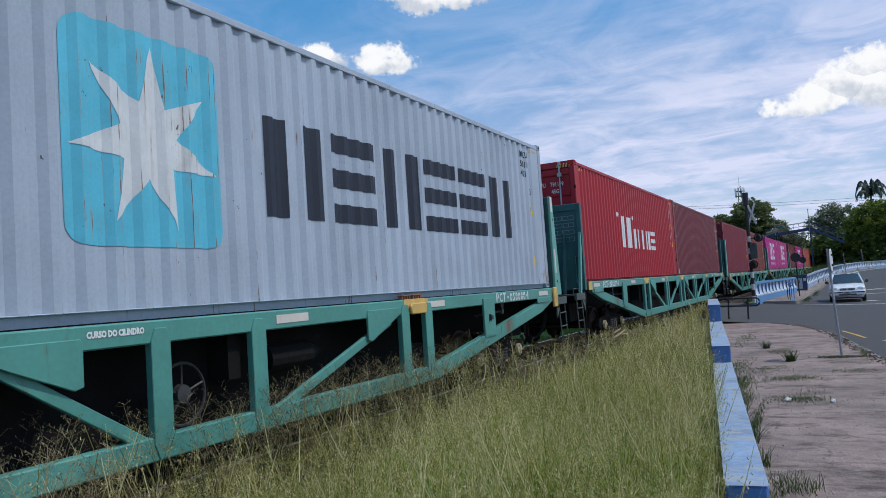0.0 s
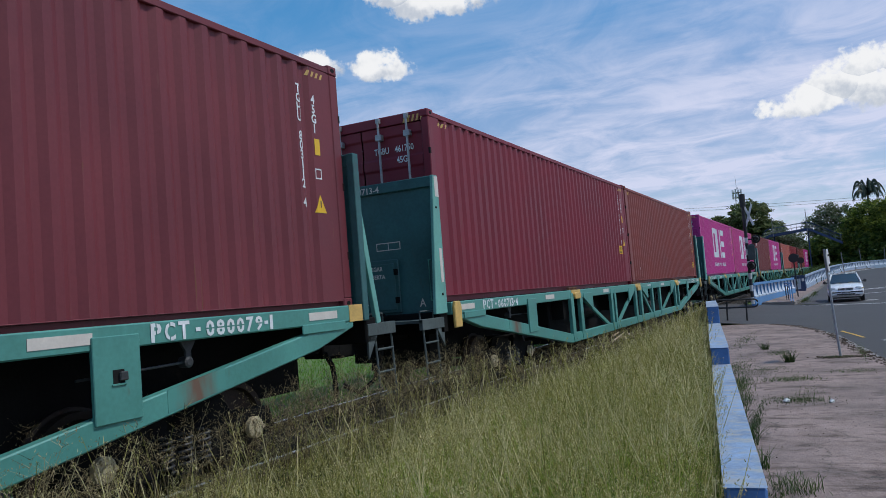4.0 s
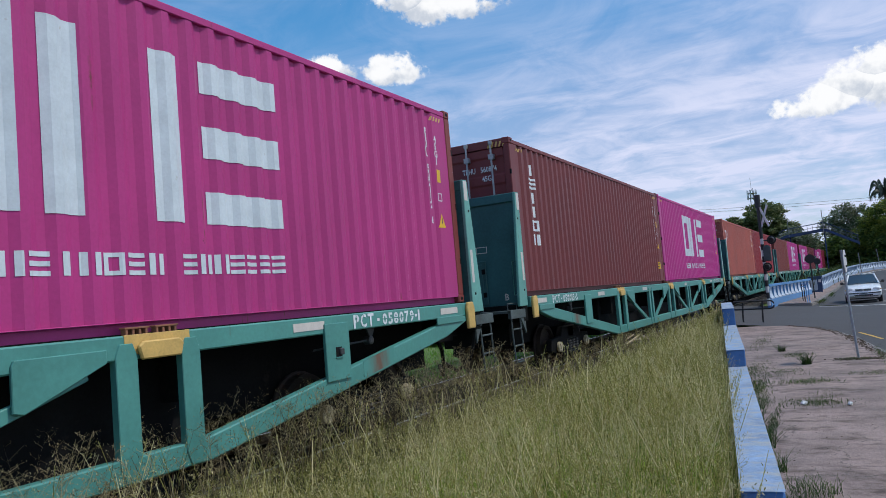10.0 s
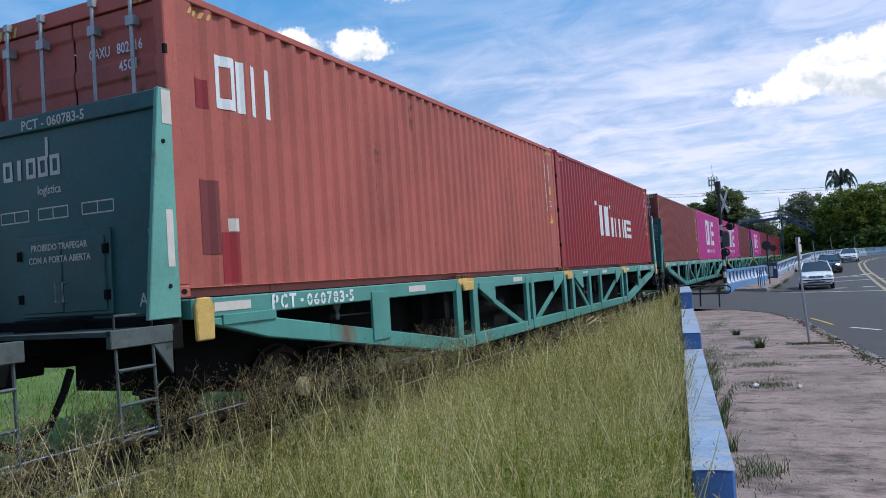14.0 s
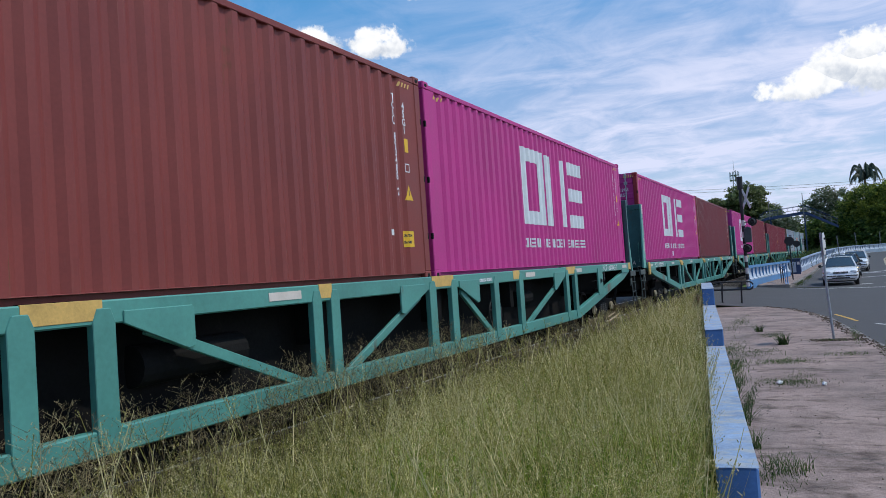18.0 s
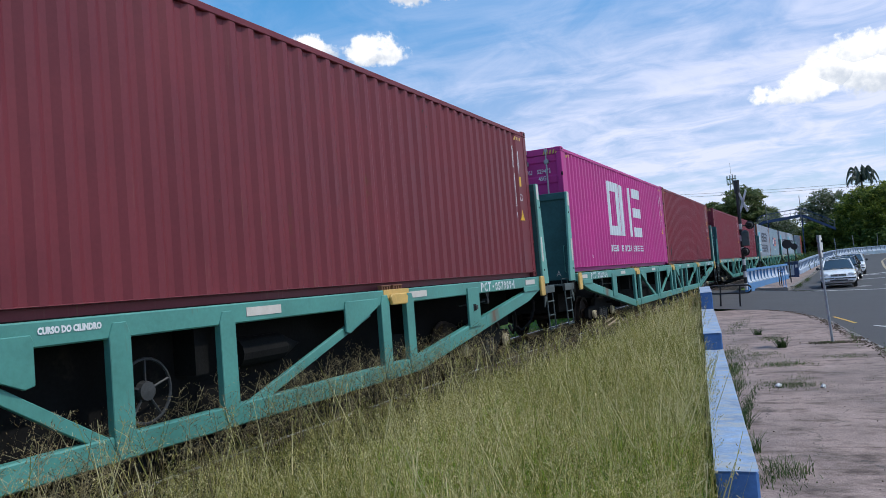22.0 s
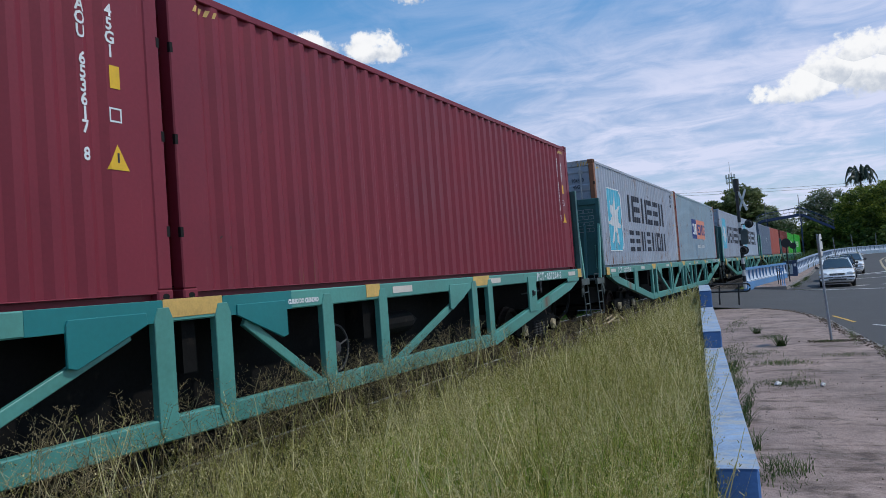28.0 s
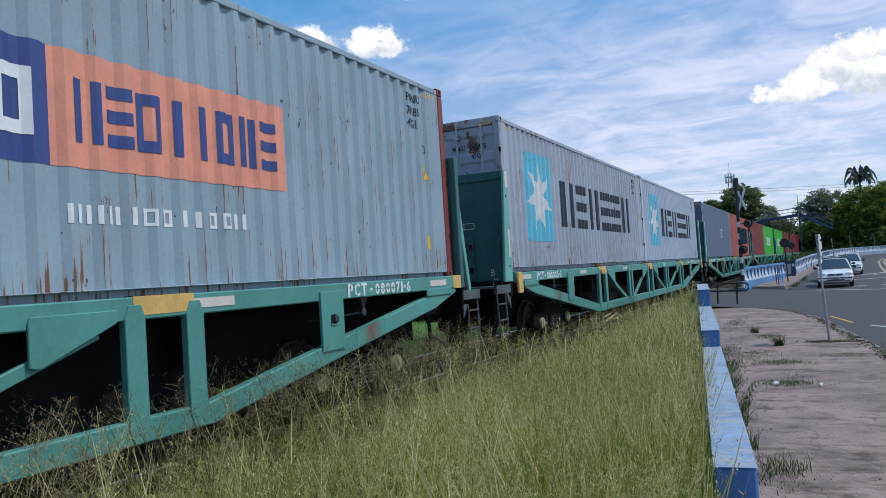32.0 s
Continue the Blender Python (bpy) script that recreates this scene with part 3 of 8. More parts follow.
class Build:
    """Collects vertices and faces of one mesh."""

    def __init__(self):
        self.v, self.f = [], []

    def add(self, verts, faces):
        n = len(self.v)
        self.v += [tuple(q) for q in verts]
        self.f += [tuple(i + n for i in q) for q in faces]
        return self

    def box(self, x0, x1, y0, y1, z0, z1, m=None):
        vs = [Vector((x, y, z)) for z in (z0, z1) for y in (y0, y1) for x in (x0, x1)]
        if m:
            vs = [m @ q for q in vs]
        return self.add(vs, [(0, 2, 3, 1), (4, 5, 7, 6), (0, 1, 5, 4), (2, 6, 7, 3), (0, 4, 6, 2), (1, 3, 7, 5)])

    def prism(self, outline, place, thick):
        """A flat outline (u, v) set through place(u, v, w), between w = 0 and w = thick."""
        n = len(outline)
        vs = [place(u, v, 0) for u, v in outline] + [place(u, v, thick) for u, v in outline]
        fs = [tuple(range(n - 1, -1, -1)), tuple(range(n, 2 * n))] + [(i, (i + 1) % n, n + (i + 1) % n, n + i) for i in range(n)]
        return self.add(vs, fs)

    def tube(self, points, radii, n=8, caps=True):
        pts = [Vector(q) for q in points]
        if not isinstance(radii, (list, tuple)):
            radii = [radii] * len(pts)
        vs, fs = [], []
        ref = None
        for i, q in enumerate(pts):
            d = (pts[min(i + 1, len(pts) - 1)] - pts[max(i - 1, 0)]).normalized()
            if ref is None:
                ref = Vector((0, 0, 1)) if abs(d.z) < 0.9 else Vector((1, 0, 0))
            a = d.cross(ref).normalized()
            b = d.cross(a).normalized()
            for k in range(n):
                t = 2 * math.pi * k / n
                vs.append(q + (a * math.cos(t) + b * math.sin(t)) * radii[i])
        for i in range(len(pts) - 1):
            for k in range(n):
                j = (k + 1) % n
                fs.append((i * n + k, i * n + j, (i + 1) * n + j, (i + 1) * n + k))
        if caps:
            fs.append(tuple(range(n - 1, -1, -1)))
            fs.append(tuple((len(pts) - 1) * n + k for k in range(n)))
        return self.add(vs, fs)

    def lathe(self, profile, axis="x", n=24, at=(0, 0, 0)):
        """Turns a profile (along, radius) round an axis."""
        vs, fs = [], []
        for a, r in profile:
            for k in range(n):
                t = 2 * math.pi * k / n
                c, s = r * math.cos(t), r * math.sin(t)
                q = {"x": (a, c, s), "y": (c, a, s), "z": (c, s, a)}[axis]
                vs.append((q[0] + at[0], q[1] + at[1], q[2] + at[2]))
        for i in range(len(profile) - 1):
            for k in range(n):
                j = (k + 1) % n
                fs.append((i * n + k, i * n + j, (i + 1) * n + j, (i + 1) * n + k))
        return self.add(vs, fs)

    def sheet(self, rows):
        """A grid of points, row by row."""
        w = len(rows[0])
        fs = [(i * w + k, i * w + k + 1, (i + 1) * w + k + 1, (i + 1) * w + k) for i in range(len(rows) - 1) for k in range(w - 1)]
        return self.add([q for r in rows for q in r], fs)

    def mesh(self, name, bevel=0.0, smooth=False):
        me = bpy.data.meshes.new(name)
        me.from_pydata(self.v, [], self.f)
        bm = bmesh.new()
        bm.from_mesh(me)
        bmesh.ops.recalc_face_normals(bm, faces=bm.faces)
        if bevel:
            bmesh.ops.bevel(bm, geom=list(bm.edges), offset=bevel, segments=1, affect="EDGES", clamp_overlap=True)
        bm.to_mesh(me)
        bm.free()
        if smooth:
            me.polygons.foreach_set("use_smooth", [True] * len(me.polygons))
        return me


def part(name, build, mat, parent=None, label="", bevel=0.0, smooth=False, at=None):
    """Links one mesh object under its thing."""
    me = build if isinstance(build, bpy.types.Mesh) else build.mesh(name, bevel, smooth)
    if not me.materials:
        me.materials.append(mat)
    ob = new(name, me)
    if parent:
        ob.parent = parent
    if at is not None:
        ob.matrix_basis = at
    if label:
        ob["label"] = label
    return ob


def root(name, label, category, group="", m=None, kind=""):
    ob = new(name)
    ob.empty_display_size = 0.3
    if m is not None:
        ob.matrix_basis = m
    return tagged(ob, label, category, group, kind)


def box(x0, x1, y0, y1, z0, z1, m=None):
    return Build().box(x0, x1, y0, y1, z0, z1, m)


def side_xyz(x):
    """Places an outline (along, up) on an upright plane at x that faces +x."""
    return lambda u, v, w: (x + w, u, v)


def end_xyz(y):
    return lambda u, v, w: (u, y - w, v)


def array_mesh(name, verts, faces, mat):
    """A mesh from numpy arrays of triangles or quads."""
    me = bpy.data.meshes.new(name)
    k = faces.shape[1]
    me.vertices.add(len(verts))
    me.vertices.foreach_set("co", np.asarray(verts, dtype=np.float32).ravel())
    me.loops.add(faces.size)
    me.loops.foreach_set("vertex_index", np.asarray(faces, dtype=np.int32).ravel())
    me.polygons.add(len(faces))
    me.polygons.foreach_set("loop_start", np.arange(0, faces.size, k, dtype=np.int32))
    me.update(calc_edges=True)
    me.materials.append(mat)
    return me

# ---- ground and roads ----
BEND = 1.76e-4          # the railway bends slowly to the right
TRACK = -6.29           # middle of the track beside the viewer
HALF_GAUGE = 0.83


def track_x(y):
    return TRACK + BEND * y * y + 0.09 * math.exp(-max(y, 0.0) / 12.0)


def lerp_table(table, q):
    if q <= table[0][0]:
        return table[0][1]
    for (a, u), (b, v) in zip(table, table[1:]):
        if q <= b:
            return u + (v - u) * (q - a) / (b - a)
    return table[-1][1]


RISE = ((45, 0.0), (64, 0.14), (80, 0.5), (120, 0.95), (300, 1.2))


def rise(y):
    return lerp_table(RISE, y)


def road_z(x, y):
    """The road lies lower than the railway and climbs to it at the crossing."""
    t = min(1.0, max(0.0, (-0.5 - x) / 4.0))
    return (-0.69 + rise(y)) * (1 - t) + (RAIL - 0.01) * t


def field_z(x, y):
    d = x - track_x(y)
    if y < 27.6 and x > lerp_table(EDGE, y) - 0.35:
        return -0.86
    if d > 1.9:
        t = min(1.0, (d - 1.9) / 3.2)
        base = -0.56 * (1 - t) - 0.66 * t
        if y > 26:
            base = min(base, road_z(x, y) - 0.12) if y < 45 else -0.82 + rise(y) * min(1, max(0, d - 2.2) / 3)
        return base
    if d < -1.9:
        return -0.56 - 0.02 * min(8, -d - 1.9)
    return -0.56


WALL_DIR = Vector((-0.1305, 0.9914, 0))
WALL_SIDE = Vector((0.9914, 0.1305, 0))


def on_wall(along, side, z):
    q = WALL_DIR * along + WALL_SIDE * side
    return (q.x, q.y, z)


EDGE = ((-6, 6.0), (3, 4.0), (7, 2.5), (11, 1.6), (14, 1.1), (16.3, 0.78), (18.5, 0.5), (21.4, 0.19), (23.5, -0.2), (25.8, -0.83), (27.0, -1.6), (27.6, -2.6))
KERB = ((41.9, -1.40), (45.4, -1.1), (57, -0.62), (72, 0.2), (88, 1.0), (100, 1.9), (112, 3.6), (122, 6.6), (128, 10.5), (132, 18.0), (134, 40.0))
FENCE_A = ((40.0, -3.05), (47.0, -2.45), (55.0, -1.65))
FENCE_B = ((63.0, -1.1), (72.0, -0.45), (82.0, 0.5), (94.0, 1.2), (106.0, 2.2), (116.0, 4.0), (124.0, 6.4), (130.0, 10.2), (134.0, 18.0))


def build_ground():
    xs = sorted(set([-900, -400, -200, -120, -80, -55, -40, -30, -24, -19, -15, -12.5, -10.5] + [round(-9 + 0.4 * i, 2) for i in range(40)] + [7.5, 9, 11, 14, 18, 24, 32, 45, 70, 110, 200, 400, 900]))
    ys = sorted(set([-500, -250, -120, -60, -30, -18, -12, -8] + [round(-5 + 0.5 * i, 2) for i in range(70)] + [30 + 2 * i for i in range(28)] + [88, 94, 100, 106, 112, 118, 124, 130, 138, 150, 170, 200, 240, 300, 400, 600, 1200, 3000]))
    rows = [[(x, y, field_z(x, y) + 0.03 * noise.noise(Vector((x * 0.7, y * 0.7, 0)))) for x in xs] for y in ys]
    g = part("ground", Build().sheet(rows), M["soil"], smooth=True)
    tagged(g, "grassy earth that stretches away beside the railway", "ground", kind="structure")
    # bare earth under the tall grass, the shadow between blades put into its colour
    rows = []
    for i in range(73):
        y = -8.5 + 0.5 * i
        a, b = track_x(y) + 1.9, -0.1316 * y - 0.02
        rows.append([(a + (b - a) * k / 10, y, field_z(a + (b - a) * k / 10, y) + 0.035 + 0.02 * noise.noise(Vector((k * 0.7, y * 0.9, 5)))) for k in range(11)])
    tagged(part("field_earth", Build().sheet(rows), M["earth"], smooth=True), "earth and thatch coloured as shaded under the tall grass", "ground", kind="structure")


build_ground()


def strip(name, left, right, zf, mat, nx=8, parent=None, lift=0.0):
    """A band of surface between two edges given as (y, x) tables at the same y values."""
    rows = []
    for (y, a), (_, b) in zip(left, right):
        rows.append([(a + (b - a) * i / nx, y, zf(a + (b - a) * i / nx, y) + lift) for i in range(nx + 1)])
    return part(name, Build().sheet(rows), mat, parent, smooth=True)


def build_roads():
    b = Build()

    def band(left, right, nx):
        rows = [[(a + (c - a) * i / nx, y, road_z(a + (c - a) * i / nx, y)) for i in range(nx + 1)] for (y, a), (_, c) in zip(left, right)]
        b.sheet(rows)
    ys = [-30, -15, -6] + [3 + i for i in range(25)] + [27.6]
    band([(y, lerp_table(EDGE, y) - 0.02) for y in ys], [(y, 22.0) for y in ys], 10)
    ys = [27.6, 30, 33, 36, 39, 41.9]
    band([(y, -60.0) for y in ys], [(y, -12.0) for y in ys], 4)
    band([(y, -12.0) for y in ys], [(y, 22.0) for y in ys], 40)
    ys = [41.9, 45.4, 50, 57, 64, 72, 80, 88, 94, 100, 106, 112, 117, 122, 125, 128, 130, 132]
    band([(y, lerp_table(KERB, y)) for y in ys], [(y, 22.0 + max(0, y - 80) * 0.8) for y in ys], 12)
    ob = part("road", b, M["asphalt"], smooth=True)
    tagged(ob, "worn grey asphalt road with a level crossing", "road", kind="structure")
    # painted lines
    def mark(name, pts, w, mat, label):
        bb = Build()
        for (x0, y0), (x1, y1) in zip(pts, pts[1:]):
            d = Vector((x1 - x0, y1 - y0, 0))
            n = Vector((d.y, -d.x, 0)).normalized() * w / 2
            steps = max(1, int(d.length / 1.5))
            for i in range(steps):
                p, q = Vector((x0, y0, 0)) + d * i / steps, Vector((x0, y0, 0)) + d * (i + 1) / steps
                bb.add([(v.x, v.y, road_z(v.x, v.y) + 0.008) for v in (p - n, p + n, q + n, q - n)], [(0, 1, 2, 3)])
        tagged(part(name, bb, mat), label, "road marking", kind="structure")
    mark("road_marking", [(-0.95, 41.3), (4.5, 38.4)], 0.28, M["road_white"], "worn white stop line across the road")
    mark("road_marking", [(-0.35, 51.2), (1.2, 51.5)], 0.3, M["road_white"], "worn white line on the road")
    mark("road_marking", [(1.9, 51.5), (3.9, 52.2), (5.5, 52.8)], 0.3, M["road_white"], "worn white line on the road")
    mark("road_marking", [(2.5, 58.0), (4.2, 60.0), (5.2, 62.5)], 0.35, M["road_white"], "worn white hatching on the road")
    mark("road_marking", [(2.6, 58.0), (4.8, 57.5)], 0.3, M["road_white"], "worn white hatching on the road")
    mark("road_marking", [(1.9, 43.6), (2.35, 43.2)], 0.5, M["road_white"], "white arrow head painted on the road")
    mark("road_marking", [(3.1, 43.6), (3.6, 43.2)], 0.5, M["road_white"], "white arrow head painted on the road")
    mark("road_marking", [(0.38, 24.4), (0.66, 23.0), (0.84, 22.0)], 0.08, M["road_yellow"], "worn yellow line along the kerb")
    mark("road_marking", [(1.2, 21.1), (1.75, 20.2)], 0.12, M["road_white"], "worn white dash on the road")
    for off in (0.0, 0.42):
        mark("road_marking", [(3.6 + off, 36), (3.77 + off, 39.7), (4.5 + off, 56.5), (5.1 + off, 71), (5.8 + off, 83), (6.8 + off, 92), (9.0 + off, 103), (12.5 + off, 111), (18.0 + off, 117), (26.0 + off, 120)], 0.17, M["road_pale"], "faded yellow double line down the road")
    mark("road_marking", [(lerp_table(KERB, y) + 0.5, y) for y in (96, 104, 112, 118, 122, 126, 129)], 0.35, M["road_white"], "white edge line round the bend")


build_roads()


def build_pavements():
    # near pavement: a rounded slab with a crumbling kerb
    def pz(x, y):
        return -0.56 + 0.012 * noise.noise(Vector((x * 1.3, y * 1.3, 2)))
    ys = [-6 + 0.5 * i for i in range(67)] + [27.6]
    left = [(y, min(lerp_table(EDGE, y) - 0.3, -0.1305 * y + 0.285 if y < 24 else -0.1305 * y - 0.5 * (y - 24))) for y in ys]
    right = [(y, lerp_table(EDGE, y)) for y in ys]
    ob = strip("pavement", left, right, pz, M["pavement"], 14)
    tagged(ob, "stained pinkish cement pavement with weeds in its cracks", "pavement", kind="structure")
    b = Build()
    for (y0, x0), (y1, x1) in zip(EDGE, EDGE[1:]):
        n = max(1, int((Vector((x1 - x0, y1 - y0))).length / 0.8))
        for i in range(n):
            a = Vector((x0 + (x1 - x0) * i / n, y0 + (y1 - y0) * i / n, 0))
            c = Vector((x0 + (x1 - x0) * (i + 0.96) / n, y0 + (y1 - y0) * (i + 0.96) / n, 0))
            d = (c - a).normalized()
            s = Vector((d.y, -d.x, 0))
            j = random.uniform(-0.015, 0.015)
            top = -0.565 + random.uniform(-0.03, 0.012)
            q = [a - s * 0.02, a + s * (0.12 + j), c + s * (0.12 - j), c - s * 0.02]
            b.add([(v.x, v.y, -0.78) for v in q] + [(v.x, v.y, top) for v in q],
                  [(0, 3, 2, 1), (4, 5, 6, 7), (0, 1, 5, 4), (1, 2, 6, 5), (2, 3, 7, 6), (3, 0, 4, 7)])
    tagged(part("kerb", b, M["kerb"]), "crumbling grey concrete kerb round the corner", "kerb", kind="structure")
    # far pavement between the fence and the road
    ys = [41.9, 45.4, 50, 55, 60, 66, 72, 80, 88, 94, 100, 106, 112, 118, 124]
    fence = FENCE_A + FENCE_B

    def fz(x, y):
        return road_z(max(x, -2.4), y) + 0.13
    ob = strip("pavement_far", [(y, lerp_table(fence, y) - 0.1) for y in ys], [(y, lerp_table(KERB, y)) for y in ys], fz, M["pavement"], 5)
    tagged(ob, "dusty pavement beside the blue fence", "pavement", kind="structure")
    b = Build()
    yy = 41.9
    while yy < 120:
        a, c = Vector((lerp_table(KERB, yy), yy, 0)), Vector((lerp_table(KERB, yy + 0.95), yy + 0.95, 0))
        d = (c - a).normalized()
        s = Vector((d.y, -d.x, 0)) * 0.13
        za, zc = road_z(a.x, yy), road_z(c.x, yy + 0.95)
        q = [(a - s * 0.3, za), (a + s, za), (c + s, zc), (c - s * 0.3, zc)]
        up = 0.135 + random.uniform(-0.015, 0.02)
        b.add([(v.x, v.y, z - 0.1) for v, z in q] + [(v.x, v.y, z + up) for v, z in q],
              [(0, 3, 2, 1), (4, 5, 6, 7), (0, 1, 5, 4), (1, 2, 6, 5), (2, 3, 7, 6), (3, 0, 4, 7)])
        yy += 1.0
    b.box(-3.2, -1.3, 41.72, 41.92, -0.9, -0.44)
    tagged(part("kerb_far", b, M["kerb"]), "pale worn kerbstones beside the far pavement", "kerb", kind="structure")


build_pavements()


def build_wall():
    """The stepped low wall, painted blue, that runs from under the viewer to the crossing."""
    w = root("low_wall", "stepped low wall painted pale blue on top and deep blue on its risers", "wall", kind="structure")
    for a0, a1, top in ((-3.0, 5.6, -0.62), (5.6, 13.15, -0.26), (13.15, 19.75, 0.01), (19.75, 24.3, 0.42)):
        b = Build()
        b.prism([(0.0, -1.2), (0.28, -1.2), (0.28, top), (0.0, top)], lambda u, v, q, a0=a0: on_wall(a0 + 0.003 + q, u, v), a1 - a0 - 0.003)
        part("wall_block", b, M["wall_side"], w, bevel=0.018)
        n = max(6, int((a1 - a0) * 4))
        rows = []
        for i in range(n + 1):
            a = a0 - 0.004 + (a1 - a0 + 0.002) * i / n
            rows.append([on_wall(a, u, top + 0.006 + 0.004 * noise.noise(Vector((a * 3, u * 9, top)))) for u in (-0.004, 0.05, 0.10, 0.15, 0.20, 0.25, 0.284)])
        part("wall_coping", Build().sheet(rows), M["wall_top"], w, "pale whitewashed top, streaked and flaking", smooth=True)


build_wall()


def build_track():
    t = root("railway_track", "broad railway track with worn rails on timber sleepers", "railway track", kind="structure")
    ys = [-40 + 2.0 * i for i in range(20)] + [0 + 4.0 * i for i in range(80)]
    # the bed's dark colour includes the shade below the wagons
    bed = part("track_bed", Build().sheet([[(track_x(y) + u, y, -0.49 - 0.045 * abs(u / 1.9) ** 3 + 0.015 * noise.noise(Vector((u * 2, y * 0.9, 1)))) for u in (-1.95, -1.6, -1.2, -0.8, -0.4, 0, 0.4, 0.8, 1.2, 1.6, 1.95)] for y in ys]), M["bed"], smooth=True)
    tagged(bed, "shade-darkened earth and gravel bed under the rails", "track bed", kind="structure")
    for side in (-1, 1):
        prof = [(-0.07, -0.15), (0.07, -0.15), (0.07, -0.135), (0.012, -0.115), (0.012, -0.045), (0.036, -0.035), (0.036, -0.004), (-0.036, -0.004), (-0.036, -0.035), (-0.012, -0.045), (-0.012, -0.115), (-0.07, -0.135)]
        rows, head = [], []
        for y in ys:
            x = track_x(y) + side * HALF_GAUGE
            rows.append([(x + u, y, RAIL + v) for u, v in prof + prof[:1]])
            head.append([(x + u, y, RAIL + v) for u, v in ((-0.033, -0.004), (-0.028, 0.0), (0.028, 0.0), (0.033, -0.004))])
        part("rail", Build().sheet(rows), M["rail"], t)
        part("rail_head", Build().sheet(head), M["rail_top"], t, "bright polished running surface")
    me = box(-1.35, 1.35, -0.11, 0.11, -0.08, 0.06).mesh("sleeper", 0.01)
    me.materials.append(M["wood"])
    y = -14.0
    while y < 110:
        if not 27.8 < y < 41.5:
            s = part("sleeper", me, None, t)
            s.matrix_basis = pose(track_x(y) + random.uniform(-0.04, 0.04), y, RAIL - 0.2 + random.uniform(-0.01, 0.01), 0, 0, random.uniform(-1.5, 1.5))
        y += 0.62 if y < 60 else 1.24
    # loose stones
    rng = np.random.default_rng(4)
    n = 9000
    yy = rng.uniform(-6, 60, n)
    xx = TRACK + BEND * yy * yy + rng.normal(0, 0.95, n)
    r = rng.uniform(0.018, 0.045, n)
    base = np.array([[1, 0, 0], [-1, 0, 0], [0, 1, 0], [0, -1, 0], [0, 0, 1], [0, 0, -1]], float)
    tri = np.array([[0, 2, 4], [2, 1, 4], [1, 3, 4], [3, 0, 4], [2, 0, 5], [1, 2, 5], [3, 1, 5], [0, 3, 5]])
    jit = rng.uniform(0.6, 1.4, (n, 6, 1))
    v = base[None] * jit * r[:, None, None] + np.stack([xx, yy, np.full(n, -0.545) + rng.uniform(0, 0.03, n)], 1)[:, None]
    f = tri[None] + (np.arange(n) * 6)[:, None, None]
    ob = new("ballast", array_mesh("ballast", v.reshape(-1, 3), f.reshape(-1, 3), M["ballast"]))
    tagged(ob, "dark grey ballast stones between and beside the rails", "ballast", kind="stuff")


build_track()

# ---- the train ----
LENGTH = 12.30
GAP = 0.12
PITCH = 27.117
DECK = 1.165             # height of the container floors


SLACK = ((0, -0.02), (2, 0.03), (3, -0.03), (4, 0.0), (6, -0.03), (7, -0.04), (8, -0.06), (9, 0.09), (10, 0.02), (11, 0.08), (12, 0.0), (13, -0.07), (14, -0.04), (17, -0.20), (18, -0.17), (19, -0.14), (22, -0.17), (24, -0.18), (26, -0.08), (28, -0.04), (29, -0.15), (30, -0.02), (31, -0.1), (32, -0.38))


def run(t):
    """How far along the track the reference wagon stands at t seconds."""
    return lerp_table(SLACK, t) + 17.27578 - 8.596937 * t + 0.00683428 * t ** 2 - 0.00078406 * t ** 3 + 1.790840e-05 * t ** 4


# how each wagon rides on its springs, and how high its containers stand on their locks
RIDE = {-1: (-0.03, 0.0), 1: (-0.035, 0.0), 7: (0.0, 0.035), 9: (-0.02, 0.01)}


def wagon_pose(k, t):
    y0 = run(t) + k * PITCH
    y1 = y0 + 24.6
    a, b = Vector((track_x(y0), y0, RAIL)), Vector((track_x(y1), y1, RAIL))
    d = b - a
    return Matrix.Translation(a + Vector((0, 0, RIDE.get(k, (0, 0))[0]))) @ Matrix.Rotation(-math.atan2(d.x, d.y), 4, "Z")


def container_pose(k, slot, t):
    return wagon_pose(k, t) @ Matrix.Translation((0, slot * (LENGTH + GAP) - 0.06, DECK - RAIL + RIDE.get(k, (0, 0))[1]))


W2, H = 1.219, 2.922
PANEL = 0.085           # lower edge of the ribbed panels
RIB0, RIB1, RIB = 0.30, LENGTH - 0.30, 0.2788    # the ribbed stretch of a side
N_RIB = int((RIB1 - RIB0) / RIB)
RIB_STEPS = ((0.0, 0.0), (0.072, 0.0), (0.140, -0.036), (0.210, -0.036))


def rib_points():
    pts = [(0.16, 0.0)]
    for i in range(N_RIB):
        for u, d in RIB_STEPS:
            pts.append((RIB0 + i * RIB + u, d))
    pts += [(RIB0 + N_RIB * RIB, 0.0), (LENGTH - 0.16, 0.0)]
    return pts


RIBS = rib_points()


def rib_depth(y):
    return lerp_table(RIBS, y)


SIDE_X = W2 - 0.012
MESHES = {}


def shared(key, maker, mat, bevel=0.0, smooth=False):
    k = (key, mat.name)
    if k not in MESHES:
        me = maker().mesh(key, bevel, smooth)
        me.materials.append(mat)
        MESHES[k] = me
    return MESHES[k]


def m_side():
    rows = []
    for z in (PANEL, PANEL + 0.005, H - 0.116, H - 0.111):
        rows.append([(SIDE_X + d, y, z) for y, d in RIBS])
    return Build().sheet(rows)


def m_side_far():
    rows = []
    for z in (PANEL, H - 0.111):
        rows.append([(-SIDE_X - d, y, z) for y, d in RIBS])
    return Build().sheet(rows)


